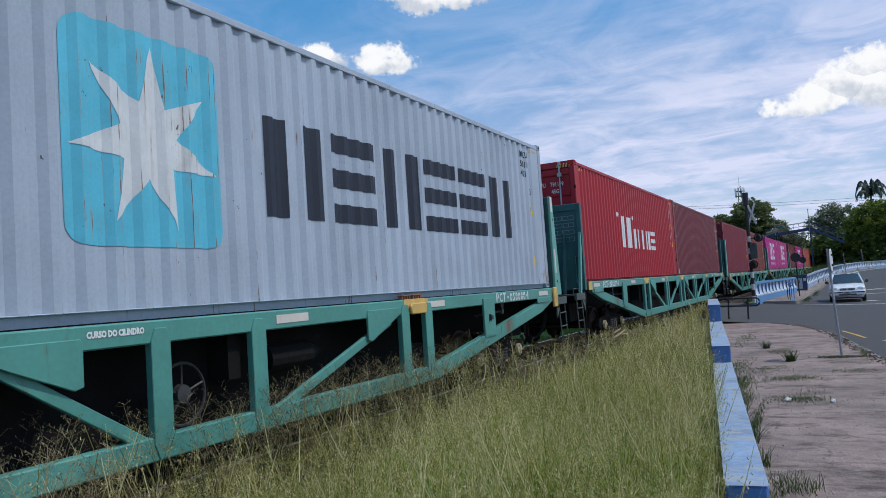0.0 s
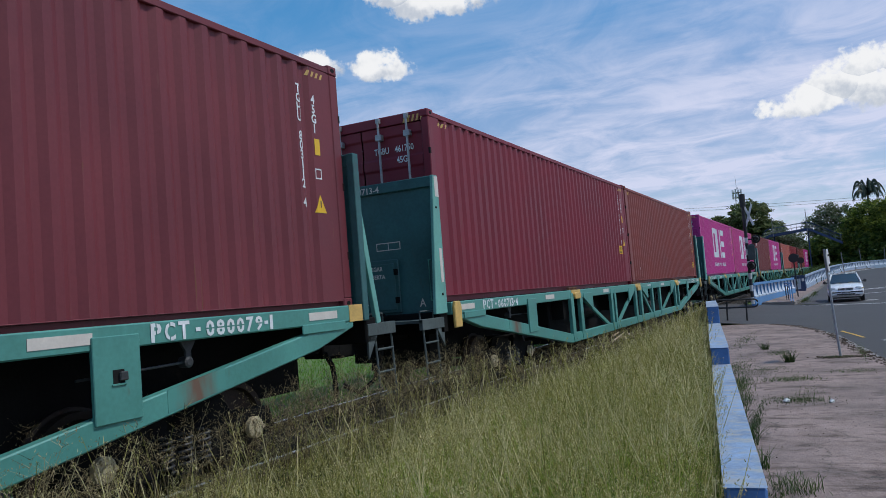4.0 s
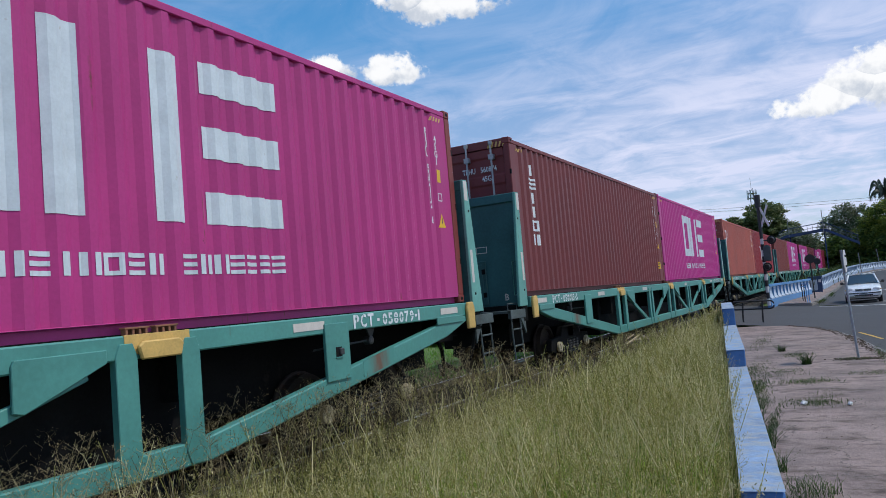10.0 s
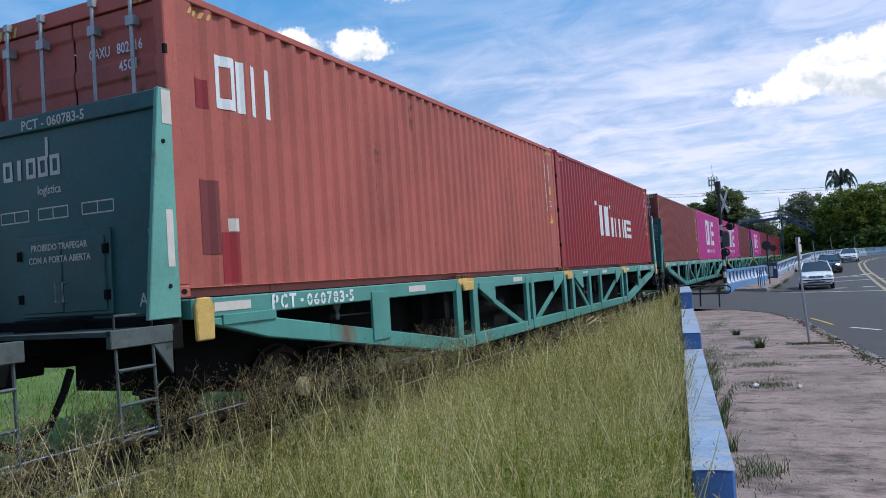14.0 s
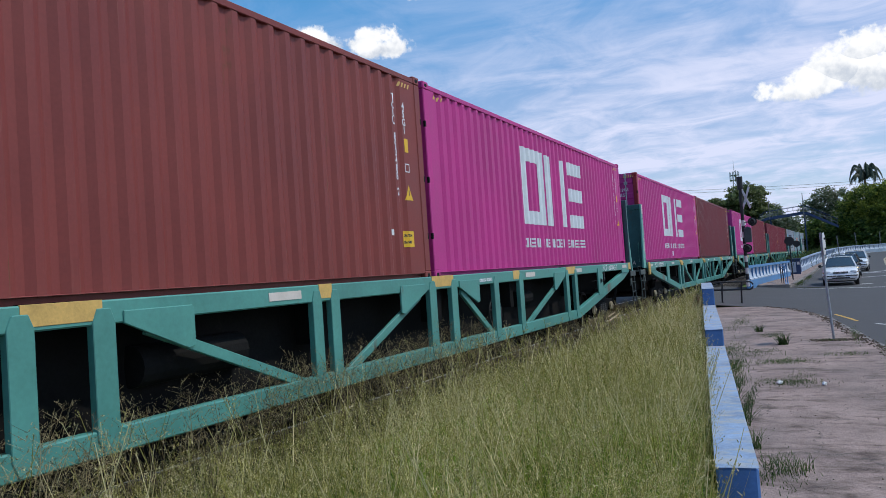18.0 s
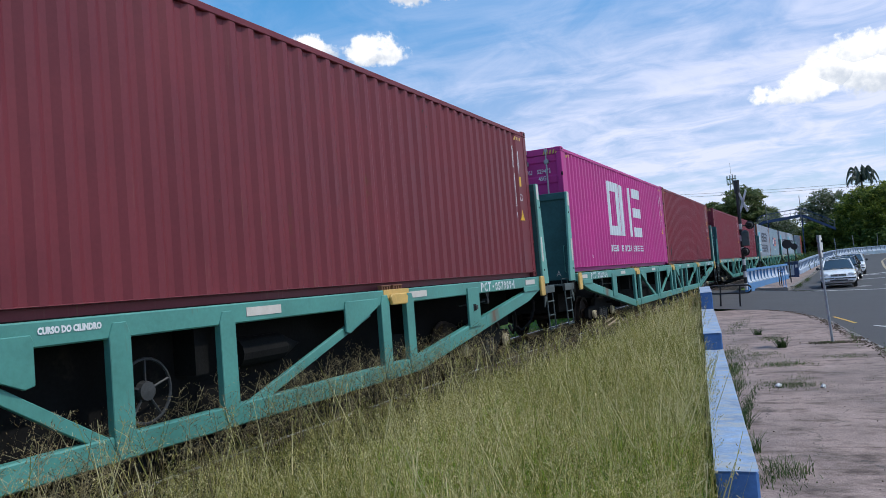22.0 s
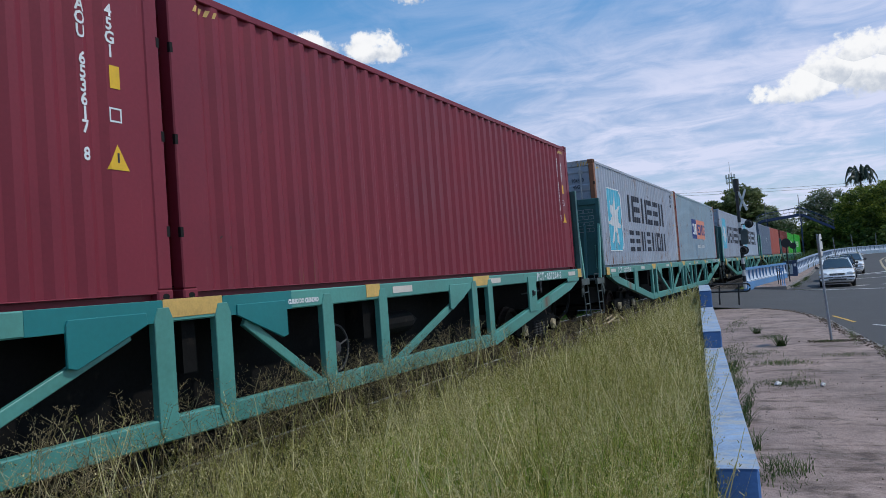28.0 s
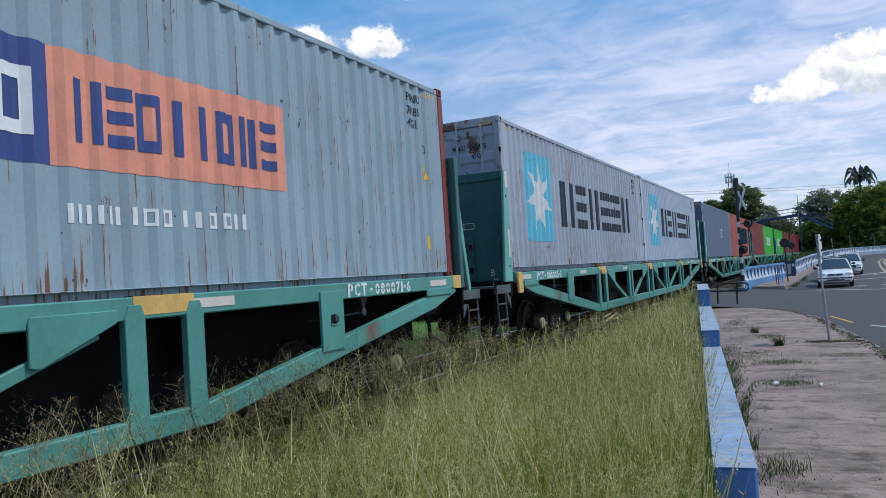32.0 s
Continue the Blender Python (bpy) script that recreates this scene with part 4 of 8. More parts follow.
def m_roof():
    pts = [(0.1, 0.0)]
    for i in range(56):
        y = 0.25 + i * 0.209
        pts += [(y, 0.0), (y + 0.05, 0.02), (y + 0.13, 0.02), (y + 0.18, 0.0)]
    pts += [(LENGTH - 0.1, 0.0)]
    return Build().sheet([[(x, y, H - 0.034 + d) for y, d in pts] for x in (-W2 + 0.06, W2 - 0.06)])


def m_end():
    pts = []
    for i in range(9):
        x = -1.08 + i * 0.24
        pts += [(x, 0), (x + 0.07, 0), (x + 0.12, -0.04), (x + 0.19, -0.04)]
    pts.append((1.08, 0))
    return Build().sheet([[(x, LENGTH - 0.03 + d, z) for x, d in pts] for z in (0.15, H - 0.146)])


def m_bottom_rail(side):
    x = side * (W2 - 0.080)
    return Build().box(min(x, x - side * 0.05), max(x, x - side * 0.05), 0.17, LENGTH - 0.17, -0.013, PANEL).box(
        min(x + side * 0.07, x - side * 0.05), max(x + side * 0.07, x - side * 0.05), 0.17, LENGTH - 0.17, PANEL, PANEL + 0.01)


def m_top_rail(side):
    x = side * (W2 - 0.005)
    return box(min(x, x - side * 0.06), max(x, x - side * 0.06), 0.17, LENGTH - 0.17, H - 0.111, H - 0.034)


def m_post(side, end):
    x0 = side * W2
    y0 = 0.004 if end == 0 else LENGTH - 0.164
    x1 = x0 - side * 0.13
    b = box(min(x0, x1), max(x0, x1), y0, y0 + 0.16, 0.118, H - 0.118)
    return b


def m_casting(side, end, top):
    x0 = side * (W2 + 0.003)
    x1 = x0 - side * 0.162
    y0 = 0.0 if end == 0 else LENGTH - 0.178
    z0 = H - 0.118 if top else 0.0
    b = box(min(x0, x1), max(x0, x1), y0, y0 + 0.178, z0, z0 + 0.118)
    return b


def m_hole(side, end, top):
    """The dark oval pocket of a corner casting."""
    y = 0.089 if end == 0 else LENGTH - 0.089
    z = (H - 0.118 if top else 0.0) + 0.059
    x = side * (W2 + 0.003)
    o = [(y + 0.038 * math.cos(a) , z + 0.026 * math.sin(a)) for a in [i * math.pi / 6 for i in range(12)]]
    return Build().prism(o, side_xyz(x - 0.004) if side > 0 else side_xyz(x - 0.002), 0.006)


def m_header(end):
    y = 0.01 if end == 0 else LENGTH - 0.07
    return box(-W2 + 0.15, W2 - 0.15, y, y + 0.06, H - 0.156, H - 0.006)


def m_sill(end):
    y = 0.02 if end == 0 else LENGTH - 0.08
    return box(-W2 + 0.15, W2 - 0.15, y, y + 0.06, 0.005, 0.14)


def m_door(side):
    x0, x1 = (0.012, W2 - 0.14) if side > 0 else (-W2 + 0.14, -0.012)
    o = [(0.07, H - 0.166), (0.07, 0.15), (0.036, 0.15)]
    for i in range(5):
        z = 0.25 + i * 0.5
        o += [(0.036, z), (0.056, z + 0.035), (0.056, z + 0.325), (0.036, z + 0.36)]
    o.append((0.036, H - 0.166))
    return Build().prism(o, lambda u, v, w: (x0 + w, u, v), x1 - x0)


def m_bar():
    b = Build().tube([(0, -0.03, 0.06), (0, -0.03, H - 0.036)], 0.019, 8)
    for z in (0.5, 1.4, 2.55):
        b.box(-0.05, 0.05, -0.055, 0.03, z, z + 0.09)
    b.box(-0.03, 0.03, -0.05, 0.02, H - 0.096, H - 0.026)
    return b


def m_floor():
    return box(-W2 + 0.16, W2 - 0.16, 0.1, LENGTH - 0.1, 0.04, 0.15)


def drape(bm, mat, name, parent, lift=0.005, label=""):
    """Lays a flat figure (x along, y up) on the ribbed near side of a container."""
    lo = min((v.co.x for v in bm.verts), default=0)
    hi = max((v.co.x for v in bm.verts), default=0)
    for y, _ in RIBS:
        if lo < y < hi:
            bmesh.ops.bisect_plane(bm, geom=list(bm.verts) + list(bm.edges) + list(bm.faces), plane_co=(y, 0, 0), plane_no=(1, 0, 0))
    bmesh.ops.remove_doubles(bm, verts=bm.verts, dist=1e-5)
    for v in bm.verts:
        v.co = Vector((SIDE_X + rib_depth(v.co.x) + lift, v.co.x, v.co.y))
    for f in bm.faces:
        f.normal_update()
        if f.normal.x < 0:
            f.normal_flip()
    me = bpy.data.meshes.new(name)
    bm.to_mesh(me)
    bm.free()
    me.materials.append(mat)
    return part(name, me, mat, parent, label)


def flat(polys):
    bm = bmesh.new()
    for p in polys:
        bm.faces.new([bm.verts.new((u, v, 0)) for u, v in p])
    return bm


def rect(u0, u1, v0, v1):
    return [(u0, v0), (u1, v0), (u1, v1), (u0, v1)]


def ring(u0, u1, v0, v1, s, t):
    return [rect(u0, u0 + s, v0, v1), rect(u1 - s, u1, v0, v1), rect(u0 + s, u1 - s, v0, v0 + t), rect(u0 + s, u1 - s, v1 - t, v1)]


TEXTS = {}


def text_bm(words, height, align="LEFT", squeeze=1.0, bold=0.0):
    """Flat letters as a bmesh: x along, y up."""
    key = (words, height, align, squeeze, bold)
    if key not in TEXTS:
        cu = bpy.data.curves.new("letters", "FONT")
        cu.body, cu.size, cu.align_x = words, height * 1.42, align
        cu.resolution_u, cu.offset = 2, bold
        ob = bpy.data.objects.new("letters", cu)
        me = bpy.data.meshes.new_from_object(ob)
        bpy.data.objects.remove(ob)
        for v in me.vertices:
            v.co.x *= squeeze
        TEXTS[key] = me
    bm = bmesh.new()
    bm.from_mesh(TEXTS[key])
    bmesh.ops.triangulate(bm, faces=bm.faces)
    return bm


def side_text(words, y, z, height, mat, parent, name="lettering", squeeze=0.85):
    bm = text_bm(words, height, "LEFT", squeeze, 0.003)
    for v in bm.verts:
        v.co.x += y
        v.co.y += z
    return drape(bm, mat, name, parent)


def column_text(words, y, z, height, step, mat, parent):
    """Letters one below another, each a part."""
    for i, ch in enumerate(words):
        if ch == " ":
            continue
        bm = text_bm(ch, height, "CENTER", 0.95, 0.004)
        for v in bm.verts:
            v.co.x += y
            v.co.y += z - i * step
        drape(bm, mat, "code_letter", parent)


def end_text(words, x, z, height, y, mat, parent, name="lettering", squeeze=0.85, align="CENTER"):
    bm = text_bm(words, height, align, squeeze, 0.002)
    for v in bm.verts:
        v.co = Vector((x + v.co.x, y, z + v.co.y))
    me = bpy.data.meshes.new(name)
    bm.to_mesh(me)
    bm.free()
    me.materials.append(mat)
    return part(name, me, mat, parent)


def blocks(u0, u1, v0, v1, styles, gap=0.16):
    """A row of plain figures in place of a brand name: uprights, stacks of bars, rings or solid blocks."""
    out, w = [], (u1 - u0) / len(styles)
    for i, s in enumerate(styles):
        a, b = u0 + w * i + w * gap / 2, u0 + w * (i + 1) - w * gap / 2
        d = (b - a)
        h = v1 - v0
        if s == "u":
            out += [rect(a, a + d * 0.34, v0, v1), rect(b - d * 0.34, b, v0, v1)]
        elif s == "b":
            out += [rect(a, b, v0 + h * q, v0 + h * (q + 0.21)) for q in (0.0, 0.395, 0.79)]
        elif s == "r":
            out += ring(a, b, v0, v1, d * 0.27, h * 0.2)
        elif s == "t":
            out += [[(a, v0), (a + d * 0.36, v0), (a + d * 0.68, v1), (a + d * 0.32, v1)], [(b - d * 0.36, v0), (b, v0), (a + d * 0.68, v1), (a + d * 0.40, v1 - h * 0.25)]]
        elif s == "l":
            out += [rect(a, a + d * 0.34, v0, v1), rect(a + d * 0.34, b, v0, v0 + h * 0.24)]
        elif s == "i":
            out += [rect(a + d * 0.3, a + d * 0.7, v0, v1)]
        elif s == "x":
            out += [rect(a, a + d * 0.3, v0, v1), [(a + d * 0.4, v0 + h * 0.5), (b - d * 0.28, v0), (b, v0), (a + d * 0.62, v0 + h * 0.5)], [(a + d * 0.4, v0 + h * 0.5), (a + d * 0.62, v0 + h * 0.5), (b, v1), (b - d * 0.28, v1)]]
        else:
            out += [rect(a, b, v0, v1)]
    return out


def star(cu, cv, r, n=7, inner=0.40, turn=-0.07):
    out = []
    for i in range(n):
        a0, a1, a2 = (math.pi / 2 + turn + 2 * math.pi * (i + q) / n for q in (-0.5, 0, 0.5))
        out.append([(cu, cv)] + [(cu + rr * math.cos(a), cv + rr * 1.04 * math.sin(a)) for a, rr in ((a0, r * inner), (a1, r), (a2, r * inner))])
    return out


def rounded(u0, u1, v0, v1, r):
    o = []
    for cx, cy, a in ((u1 - r, v1 - r, 0), (u0 + r, v1 - r, 90), (u0 + r, v0 + r, 180), (u1 - r, v0 + r, 270)):
        for i in range(5):
            t = radians(a + 22.5 * i)
            o.append((cx + r * math.cos(t), cy + r * math.sin(t)))
    return [o]


def figures(c, u0, u1, v0, v1, styles, mat, gap=0.16, lift=0.005):
    """A row of plain figures, each one a part."""
    w = (u1 - u0) / len(styles)
    for i, st in enumerate(styles):
        pols = blocks(u0 + w * i, u0 + w * (i + 1), v0, v1, st, gap)
        for group in ([pols] if st in "rl" else [[q] for q in pols]):
            drape(flat(group), mat, "name_figure", c, lift)


def deco_magenta(c):
    drape(flat(ring(4.02, 5.32, 0.93, 2.46, 0.32, 0.27)), M["logo_white"], "emblem_ring", c)
    for u in (5.53, 6.55):
        drape(flat([rect(u, u + 0.32, 0.93, 2.44)]), M["logo_white"], "emblem_upright", c)
    for q in (0.0, 0.615, 1.23):
        drape(flat([rect(7.14, 8.18, 0.93 + q, 0.93 + q + 0.30)]), M["logo_white"], "emblem_bar", c)
    for a, b, st in ((4.0, 4.98, "rrbuu"), (5.14, 6.62, "ubiurbu"), (6.78, 8.18, "buubbbb")):
        figures(c, a, b, 0.47, 0.65, st, M["logo_white"])


def deco_star(c, y0, y1, z0, z1, rows, border=False):
    drape(flat(rounded(y0, y1, z0, z1, 0.2)), M["sky_blue"], "emblem_panel", c)
    if border:
        outer, inner = rounded(y0, y1, z0, z1, 0.2)[0], rounded(y0 + 0.035, y1 - 0.035, z0 + 0.035, z1 - 0.035, 0.175)[0]
        n = len(outer)
        drape(flat([[outer[i], outer[(i + 1) % n], inner[(i + 1) % n], inner[i]] for i in range(n)]), M["white"], "emblem_border", c, 0.009)
    drape(flat(star((y0 + y1) / 2, (z0 + z1) / 2, (y1 - y0) * 0.47)), M["star_white"], "emblem_star", c, 0.009)
    for a, b, v0, v1, st in rows:
        figures(c, a, b, v0, v1, st, M["navy"])


def deco_serif(c):
    figures(c, 4.20, 5.34, 0.94, 1.83, "u", M["white"], 0.0)
    figures(c, 5.70, 8.78, 0.93, 1.53, "uiub", M["white"], 0.18)
    for u, v in ((3.88, 1.86), (4.04, 1.84), (5.48, 1.86), (5.62, 1.84)):
        drape(flat([[(u + 0.055 * math.cos(i * math.pi / 4), v + 0.07 * math.sin(i * math.pi / 4)) for i in range(8)]]), M["white"], "name_dot", c)


def deco_column(c):
    for i, s in enumerate("ibiiru"):
        z1 = 2.52 - i * 0.272
        figures(c, 0.86, 1.20, z1 - 0.21, z1, s, M["white"], 0.0)


def deco_ring(c):
    drape(flat(ring(0.38, 0.54, 0.10, 0.30, 0.035, 0.035)), M["white"], "paint_ring", c)


def deco_short(c):
    figures(c, 0.66, 1.66, 1.86, 2.40, "rui", M["white"], 0.12)


def deco_two_blocks(c):
    drape(flat([rect(4.14, 5.47, 1.04, 1.95)]), M["blue_block"], "emblem_block", c, 0.004, "blue painted block")
    drape(flat([rect(5.47, 8.30, 1.04, 1.95)]), M["salmon"], "emblem_block", c, 0.004, "salmon painted block")
    figures(c, 4.27, 5.34, 1.24, 1.74, "rur", M["white"], 0.12, 0.009)
    figures(c, 5.64, 8.14, 1.24, 1.74, "ubriirub", M["blue_block"], 0.2, 0.009)
    figures(c, 5.55, 7.60, 0.61, 0.76, "uuuirriirru", M["white"], 0.3)


def deco_green(c):
    figures(c, 3.4, 8.6, 0.95, 1.75, "bubrbui", M["white"], 0.2)


def deco_small(c):
    figures(c, 7.0, 8.0, 1.2, 1.7, "ub", M["logo_white"], 0.2)


def container(paint_key, label, code="", marks=None, door_mark=None, deco=None, doors=True, post_key=None, caution=False, group="containers on the train", rail_key=None):
    mat = M[paint_key]
    post = M[post_key] if post_key else mat
    c = root("shipping_container", label, "shipping container", group)
    part("side_panel", shared("side_panel", m_side, mat), mat, c)
    part("side_panel", shared("side_panel_far", m_side_far, mat), mat, c)
    part("roof_panel", shared("roof_panel", m_roof, mat), mat, c)
    part("end_wall", shared("end_wall", m_end, mat), mat, c)
    part("floor_panel", shared("floor_panel", m_floor, M["under"]), mat, c)
    for s in (-1, 1):
        part("bottom_rail", shared("bottom_rail%d" % s, lambda s=s: m_bottom_rail(s), mat, 0.004), mat, c)
        part("top_rail", shared("top_rail%d" % s, lambda s=s: m_top_rail(s), mat, 0.008), mat, c)
        for e in (0, 1):
            part("corner_post", shared("corner_post%d%d" % (s, e), lambda s=s, e=e: m_post(s, e), post, 0.012), post, c)
            if s > 0:
                for z in (0.62, 1.45, 2.28):
                    part("lashing_slot", shared("lashing_slot%d" % e, lambda e=e: box(W2 - 0.03, W2 + 0.002, 0.002 if e == 0 else LENGTH - 0.036, 0.036 if e == 0 else LENGTH - 0.002, -0.045, 0.045), M["black"]), M["black"], c, at=pose(0, 0, z))
            for top in (0, 1):
                k = part("corner_casting", shared("corner_casting%d%d%d" % (s, e, top), lambda s=s, e=e, top=top: m_casting(s, e, top), post, 0.014), post, c)
                if s > 0:
                    part("casting_pocket", shared("pocket%d%d%d" % (s, e, top), lambda s=s, e=e, top=top: m_hole(s, e, top), M["black"]), M["black"], k)
    for e in (0, 1):
        part("header", shared("header%d" % e, lambda e=e: m_header(e), mat, 0.006), mat, c)
        part("sill", shared("sill%d" % e, lambda e=e: m_sill(e), mat, 0.006), mat, c)
    for s in (-1, 1):
        part("door", shared("door%d" % s, lambda s=s: m_door(s), mat, 0.006), mat, c)
    if doors:
        for x in (-0.86, -0.36, 0.36, 0.86):
            part("locking_bar", shared("locking_bar", m_bar, M["galv"]), M["galv"], c, "galvanised locking bar", at=pose(x, 0, 0))
        for x in (-0.95, 0.95):
            for i in range(5):
                b = Build().add([(x - 0.17 + i * 0.075, 0.006, 2.765), (x - 0.135 + i * 0.075, 0.006, 2.765), (x - 0.105 + i * 0.075, 0.006, 2.865), (x - 0.14 + i * 0.075, 0.006, 2.865)], [(0, 1, 2, 3)])
                part("hazard_stripe", b, M["yellow"], c, "yellow height stripe")
    else:
        b = box(-0.02, 0.02, 0.03, 0.04, 0.2, 2.7)
        part("door_seal", b, M["black"], c)
    # hazard stripes on the side by the top corners, and small plates
    for y in (0.32, LENGTH - 0.62):
        for i in range(4):
            drape(flat([[(y + i * 0.085, 2.70), (y + 0.04 + i * 0.085, 2.70), (y + 0.075 + i * 0.085, 2.765), (y + 0.035 + i * 0.085, 2.765)]]), M["yellow"], "hazard_stripe", c, 0.004)
    ink = M["navy"] if paint_key.startswith("grey") else M["white"]
    if code:
        if paint_key.startswith("grey"):
            side_text(code[:4], 11.14, 2.56, 0.12, ink, c, "code_letters", 0.8)
            side_text(code[5:], 11.14, 2.37, 0.12, ink, c, "code_letters", 0.7)
            side_text("45G1", 11.14, 2.19, 0.12, ink, c, "code_letters", 0.8)
        else:
            column_text(code, 11.51, 2.46, 0.10, 0.108, ink, c)
            column_text("45G1", 11.78, 2.38, 0.10, 0.113, ink, c)
        if doors:
            pre, num = code[:4], code[5:11]
            end_text(pre, 0.23, 2.34, 0.10, -0.002 + 0.026, ink, c, "code_letters", 0.72, "LEFT")
            end_text(num, 0.60, 2.34, 0.10, 0.024, ink, c, "code_letters", 0.78, "LEFT")
            end_text("45G1", 0.62, 2.17, 0.10, 0.024, ink, c, "code_letters", 0.78, "LEFT")
        oy, oz = (-0.19, 0.35) if paint_key.startswith("grey") else (0.0, 0.0)
        lz = -1.35 if oy else 0.0
        drape(flat([rect(11.76 + oy, 11.86 + oy, 1.78 + lz, 1.97 + lz)]), M["label_yellow"], "height_label", c, 0.004, "yellow height label")
        drape(flat(ring(11.74 + oy, 11.86 + oy, 1.50 + oz, 1.62 + oz, 0.014, 0.014)), ink, "approval_mark", c, 0.004)
        drape(flat([[(11.70 + oy, 1.11 + oz), (11.91 + oy, 1.11 + oz), (11.80 + oy, 1.32 + oz)]]), M["label_yellow"], "warning_triangle", c, 0.004, "yellow electric warning triangle")
        drape(flat([rect(11.795 + oy, 11.815 + oy, 1.17 + oz, 1.25 + oz)]), M["navy"], "warning_bolt", c, 0.006)
    if caution:
        drape(flat([(rect(11.17, 11.62, 0.87, 1.10) if caution == "large" else rect(11.62, 11.86, 0.46, 0.68))]), M["label_yellow"], "caution_label", c, 0.004, "yellow caution label")
        if caution == "large":
            side_text("CAUTION", 11.21, 1.00, 0.055, M["navy"], c, squeeze=0.9)
            side_text("2.9m HIGH", 11.21, 0.90, 0.055, M["navy"], c, squeeze=0.75)
    if caution is True:
        side_text("CAUTION", 11.635, 0.60, 0.034, M["navy"], c, squeeze=0.78)
        side_text("2.9m HIGH", 11.635, 0.51, 0.034, M["navy"], c, squeeze=0.68)
    if door_mark:
        x0, x1, z0, z1, key = door_mark
        part("door_label", box(x0, x1, 0.026, 0.034, z0, z1), M[key], c, "pink sticker on the door")
        part("label_bar", box(x0 + 0.06, x1 - 0.06, 0.023, 0.026, z0 + 0.10, z0 + 0.20), M["white"], c)
    if marks:
        for u0, u1, v0, v1, key in marks:
            drape(flat([rect(u0, u1, v0, v1)]), M[key], "paint_patch", c, 0.004)
    if deco:
        deco(c)
    return c

# ---- wagons ----
WX = 1.35               # half the width over the side trusses
LIFT = -RAIL            # heights below are taken from the datum; this brings them to the rail


def zz(v):
    return v + LIFT


MID = 12.36


def bar_outline(p, q, w):
    """A flat bar from p to q (along, up) of width w."""
    d = Vector((q[0] - p[0], q[1] - p[1]))
    n = Vector((-d.y, d.x)).normalized() * w / 2
    return [(p[0] - n.x, p[1] - n.y), (q[0] - n.x, q[1] - n.y), (q[0] + n.x, q[1] + n.y), (p[0] + n.x, p[1] + n.y)]


def post_outline(y, w, z0, z1):
    """A truss post with tapered ends."""
    h = w / 2
    return [(y - h * 0.55, z0 - 0.02), (y + h * 0.55, z0 - 0.02), (y + h, z0 + 0.10), (y + h, z1 - 0.10), (y + h * 0.6, z1), (y - h * 0.6, z1), (y - h, z1 - 0.10), (y - h, z0 + 0.10)]


def wheelset_mesh():
    b = Build()
    b.lathe([(-1.12, 0.001), (-1.12, 0.07), (1.12, 0.07), (1.12, 0.001)], "x", 12)
    for s in (-1, 1):
        x = s * HALF_GAUGE
        prof = [(x - 0.07 * s, 0.08), (x - 0.07 * s, 0.14), (x - 0.01 * s, 0.16), (x - 0.02 * s, 0.37), (x - 0.07 * s, 0.40), (x - 0.07 * s, 0.485), (x - 0.04 * s, 0.485), (x - 0.03 * s, 0.455), (x + 0.065 * s, 0.45), (x + 0.065 * s, 0.39), (x + 0.01 * s, 0.37), (x + 0.015 * s, 0.16), (x + 0.07 * s, 0.14), (x + 0.07 * s, 0.07)]
        b.lathe(prof, "x", 28)
    return b


def cap_mesh(s):
    b = Build()
    x = s * 1.12
    b.lathe([(x, 0.105), (x + s * 0.05, 0.105), (x + s * 0.055, 0.095), (x + s * 0.06, 0.05), (x + s * 0.075, 0.045), (x + s * 0.075, 0.001)], "x", 18)
    for i in range(3):
        a = 2 * math.pi * i / 3
        b.lathe([(x + s * 0.05, 0.022), (x + s * 0.078, 0.022), (x + s * 0.078, 0.001)], "x", 6, (0, 0.078 * math.cos(a), 0.078 * math.sin(a)))
    return b


def bogie(parent, y):
    g = new("bogie")
    g.parent = parent
    g.matrix_basis = pose(0, y, 0)
    for s in (-1, 1):
        x = s * 1.04
        fr = [(-1.25, 0.40), (-1.18, 0.62), (-0.62, 0.66), (-0.5, 0.84), (0.5, 0.84), (0.62, 0.66), (1.18, 0.62), (1.25, 0.40), (0.98, 0.32), (0.80, 0.46), (0.52, 0.24), (-0.52, 0.24), (-0.80, 0.46), (-0.98, 0.32)]
        part("side_frame", Build().prism(fr, side_xyz(x - 0.06), 0.12), M["under"], g, bevel=0.015)
        for dy in (-0.22, 0.0, 0.22):
            b = Build()
            pts = [(x + 0.065 + 0.065 * math.cos(t * 0.7), dy + 0.065 * math.sin(t * 0.7), 0.27 + t * 0.0058) for t in range(54)]
            b.tube(pts, 0.014, 5)
            part("spring", b, M["steel_dark"], g, "coil suspension spring")
    part("bolster", box(-1.1, 1.1, -0.2, 0.2, 0.60, 0.84), M["under"], g, bevel=0.02)
    sets = []
    for dy in (-0.875, 0.875):
        w = part("wheelset", wheelset_mesh(), M["wheel"], g, smooth=False)
        w.matrix_basis = pose(0, dy, 0.455)
        sets.append(w)
    # axle caps turn with the wheels, so they belong to the same mesh in cream paint
    for w in sets:
        me = w.data
        n = len(me.polygons)
        bm = bmesh.new()
        bm.from_mesh(me)
        for s in (-1, 1):
            cm = cap_mesh(s).mesh("cap")
            bm.from_mesh(cm)
        bm.to_mesh(me)
        bm.free()
        me.materials.append(M["cap"])
        idx = np.zeros(len(me.polygons), dtype=np.int32)
        idx[n:] = 1
        me.polygons.foreach_set("material_index", idx)
    return g


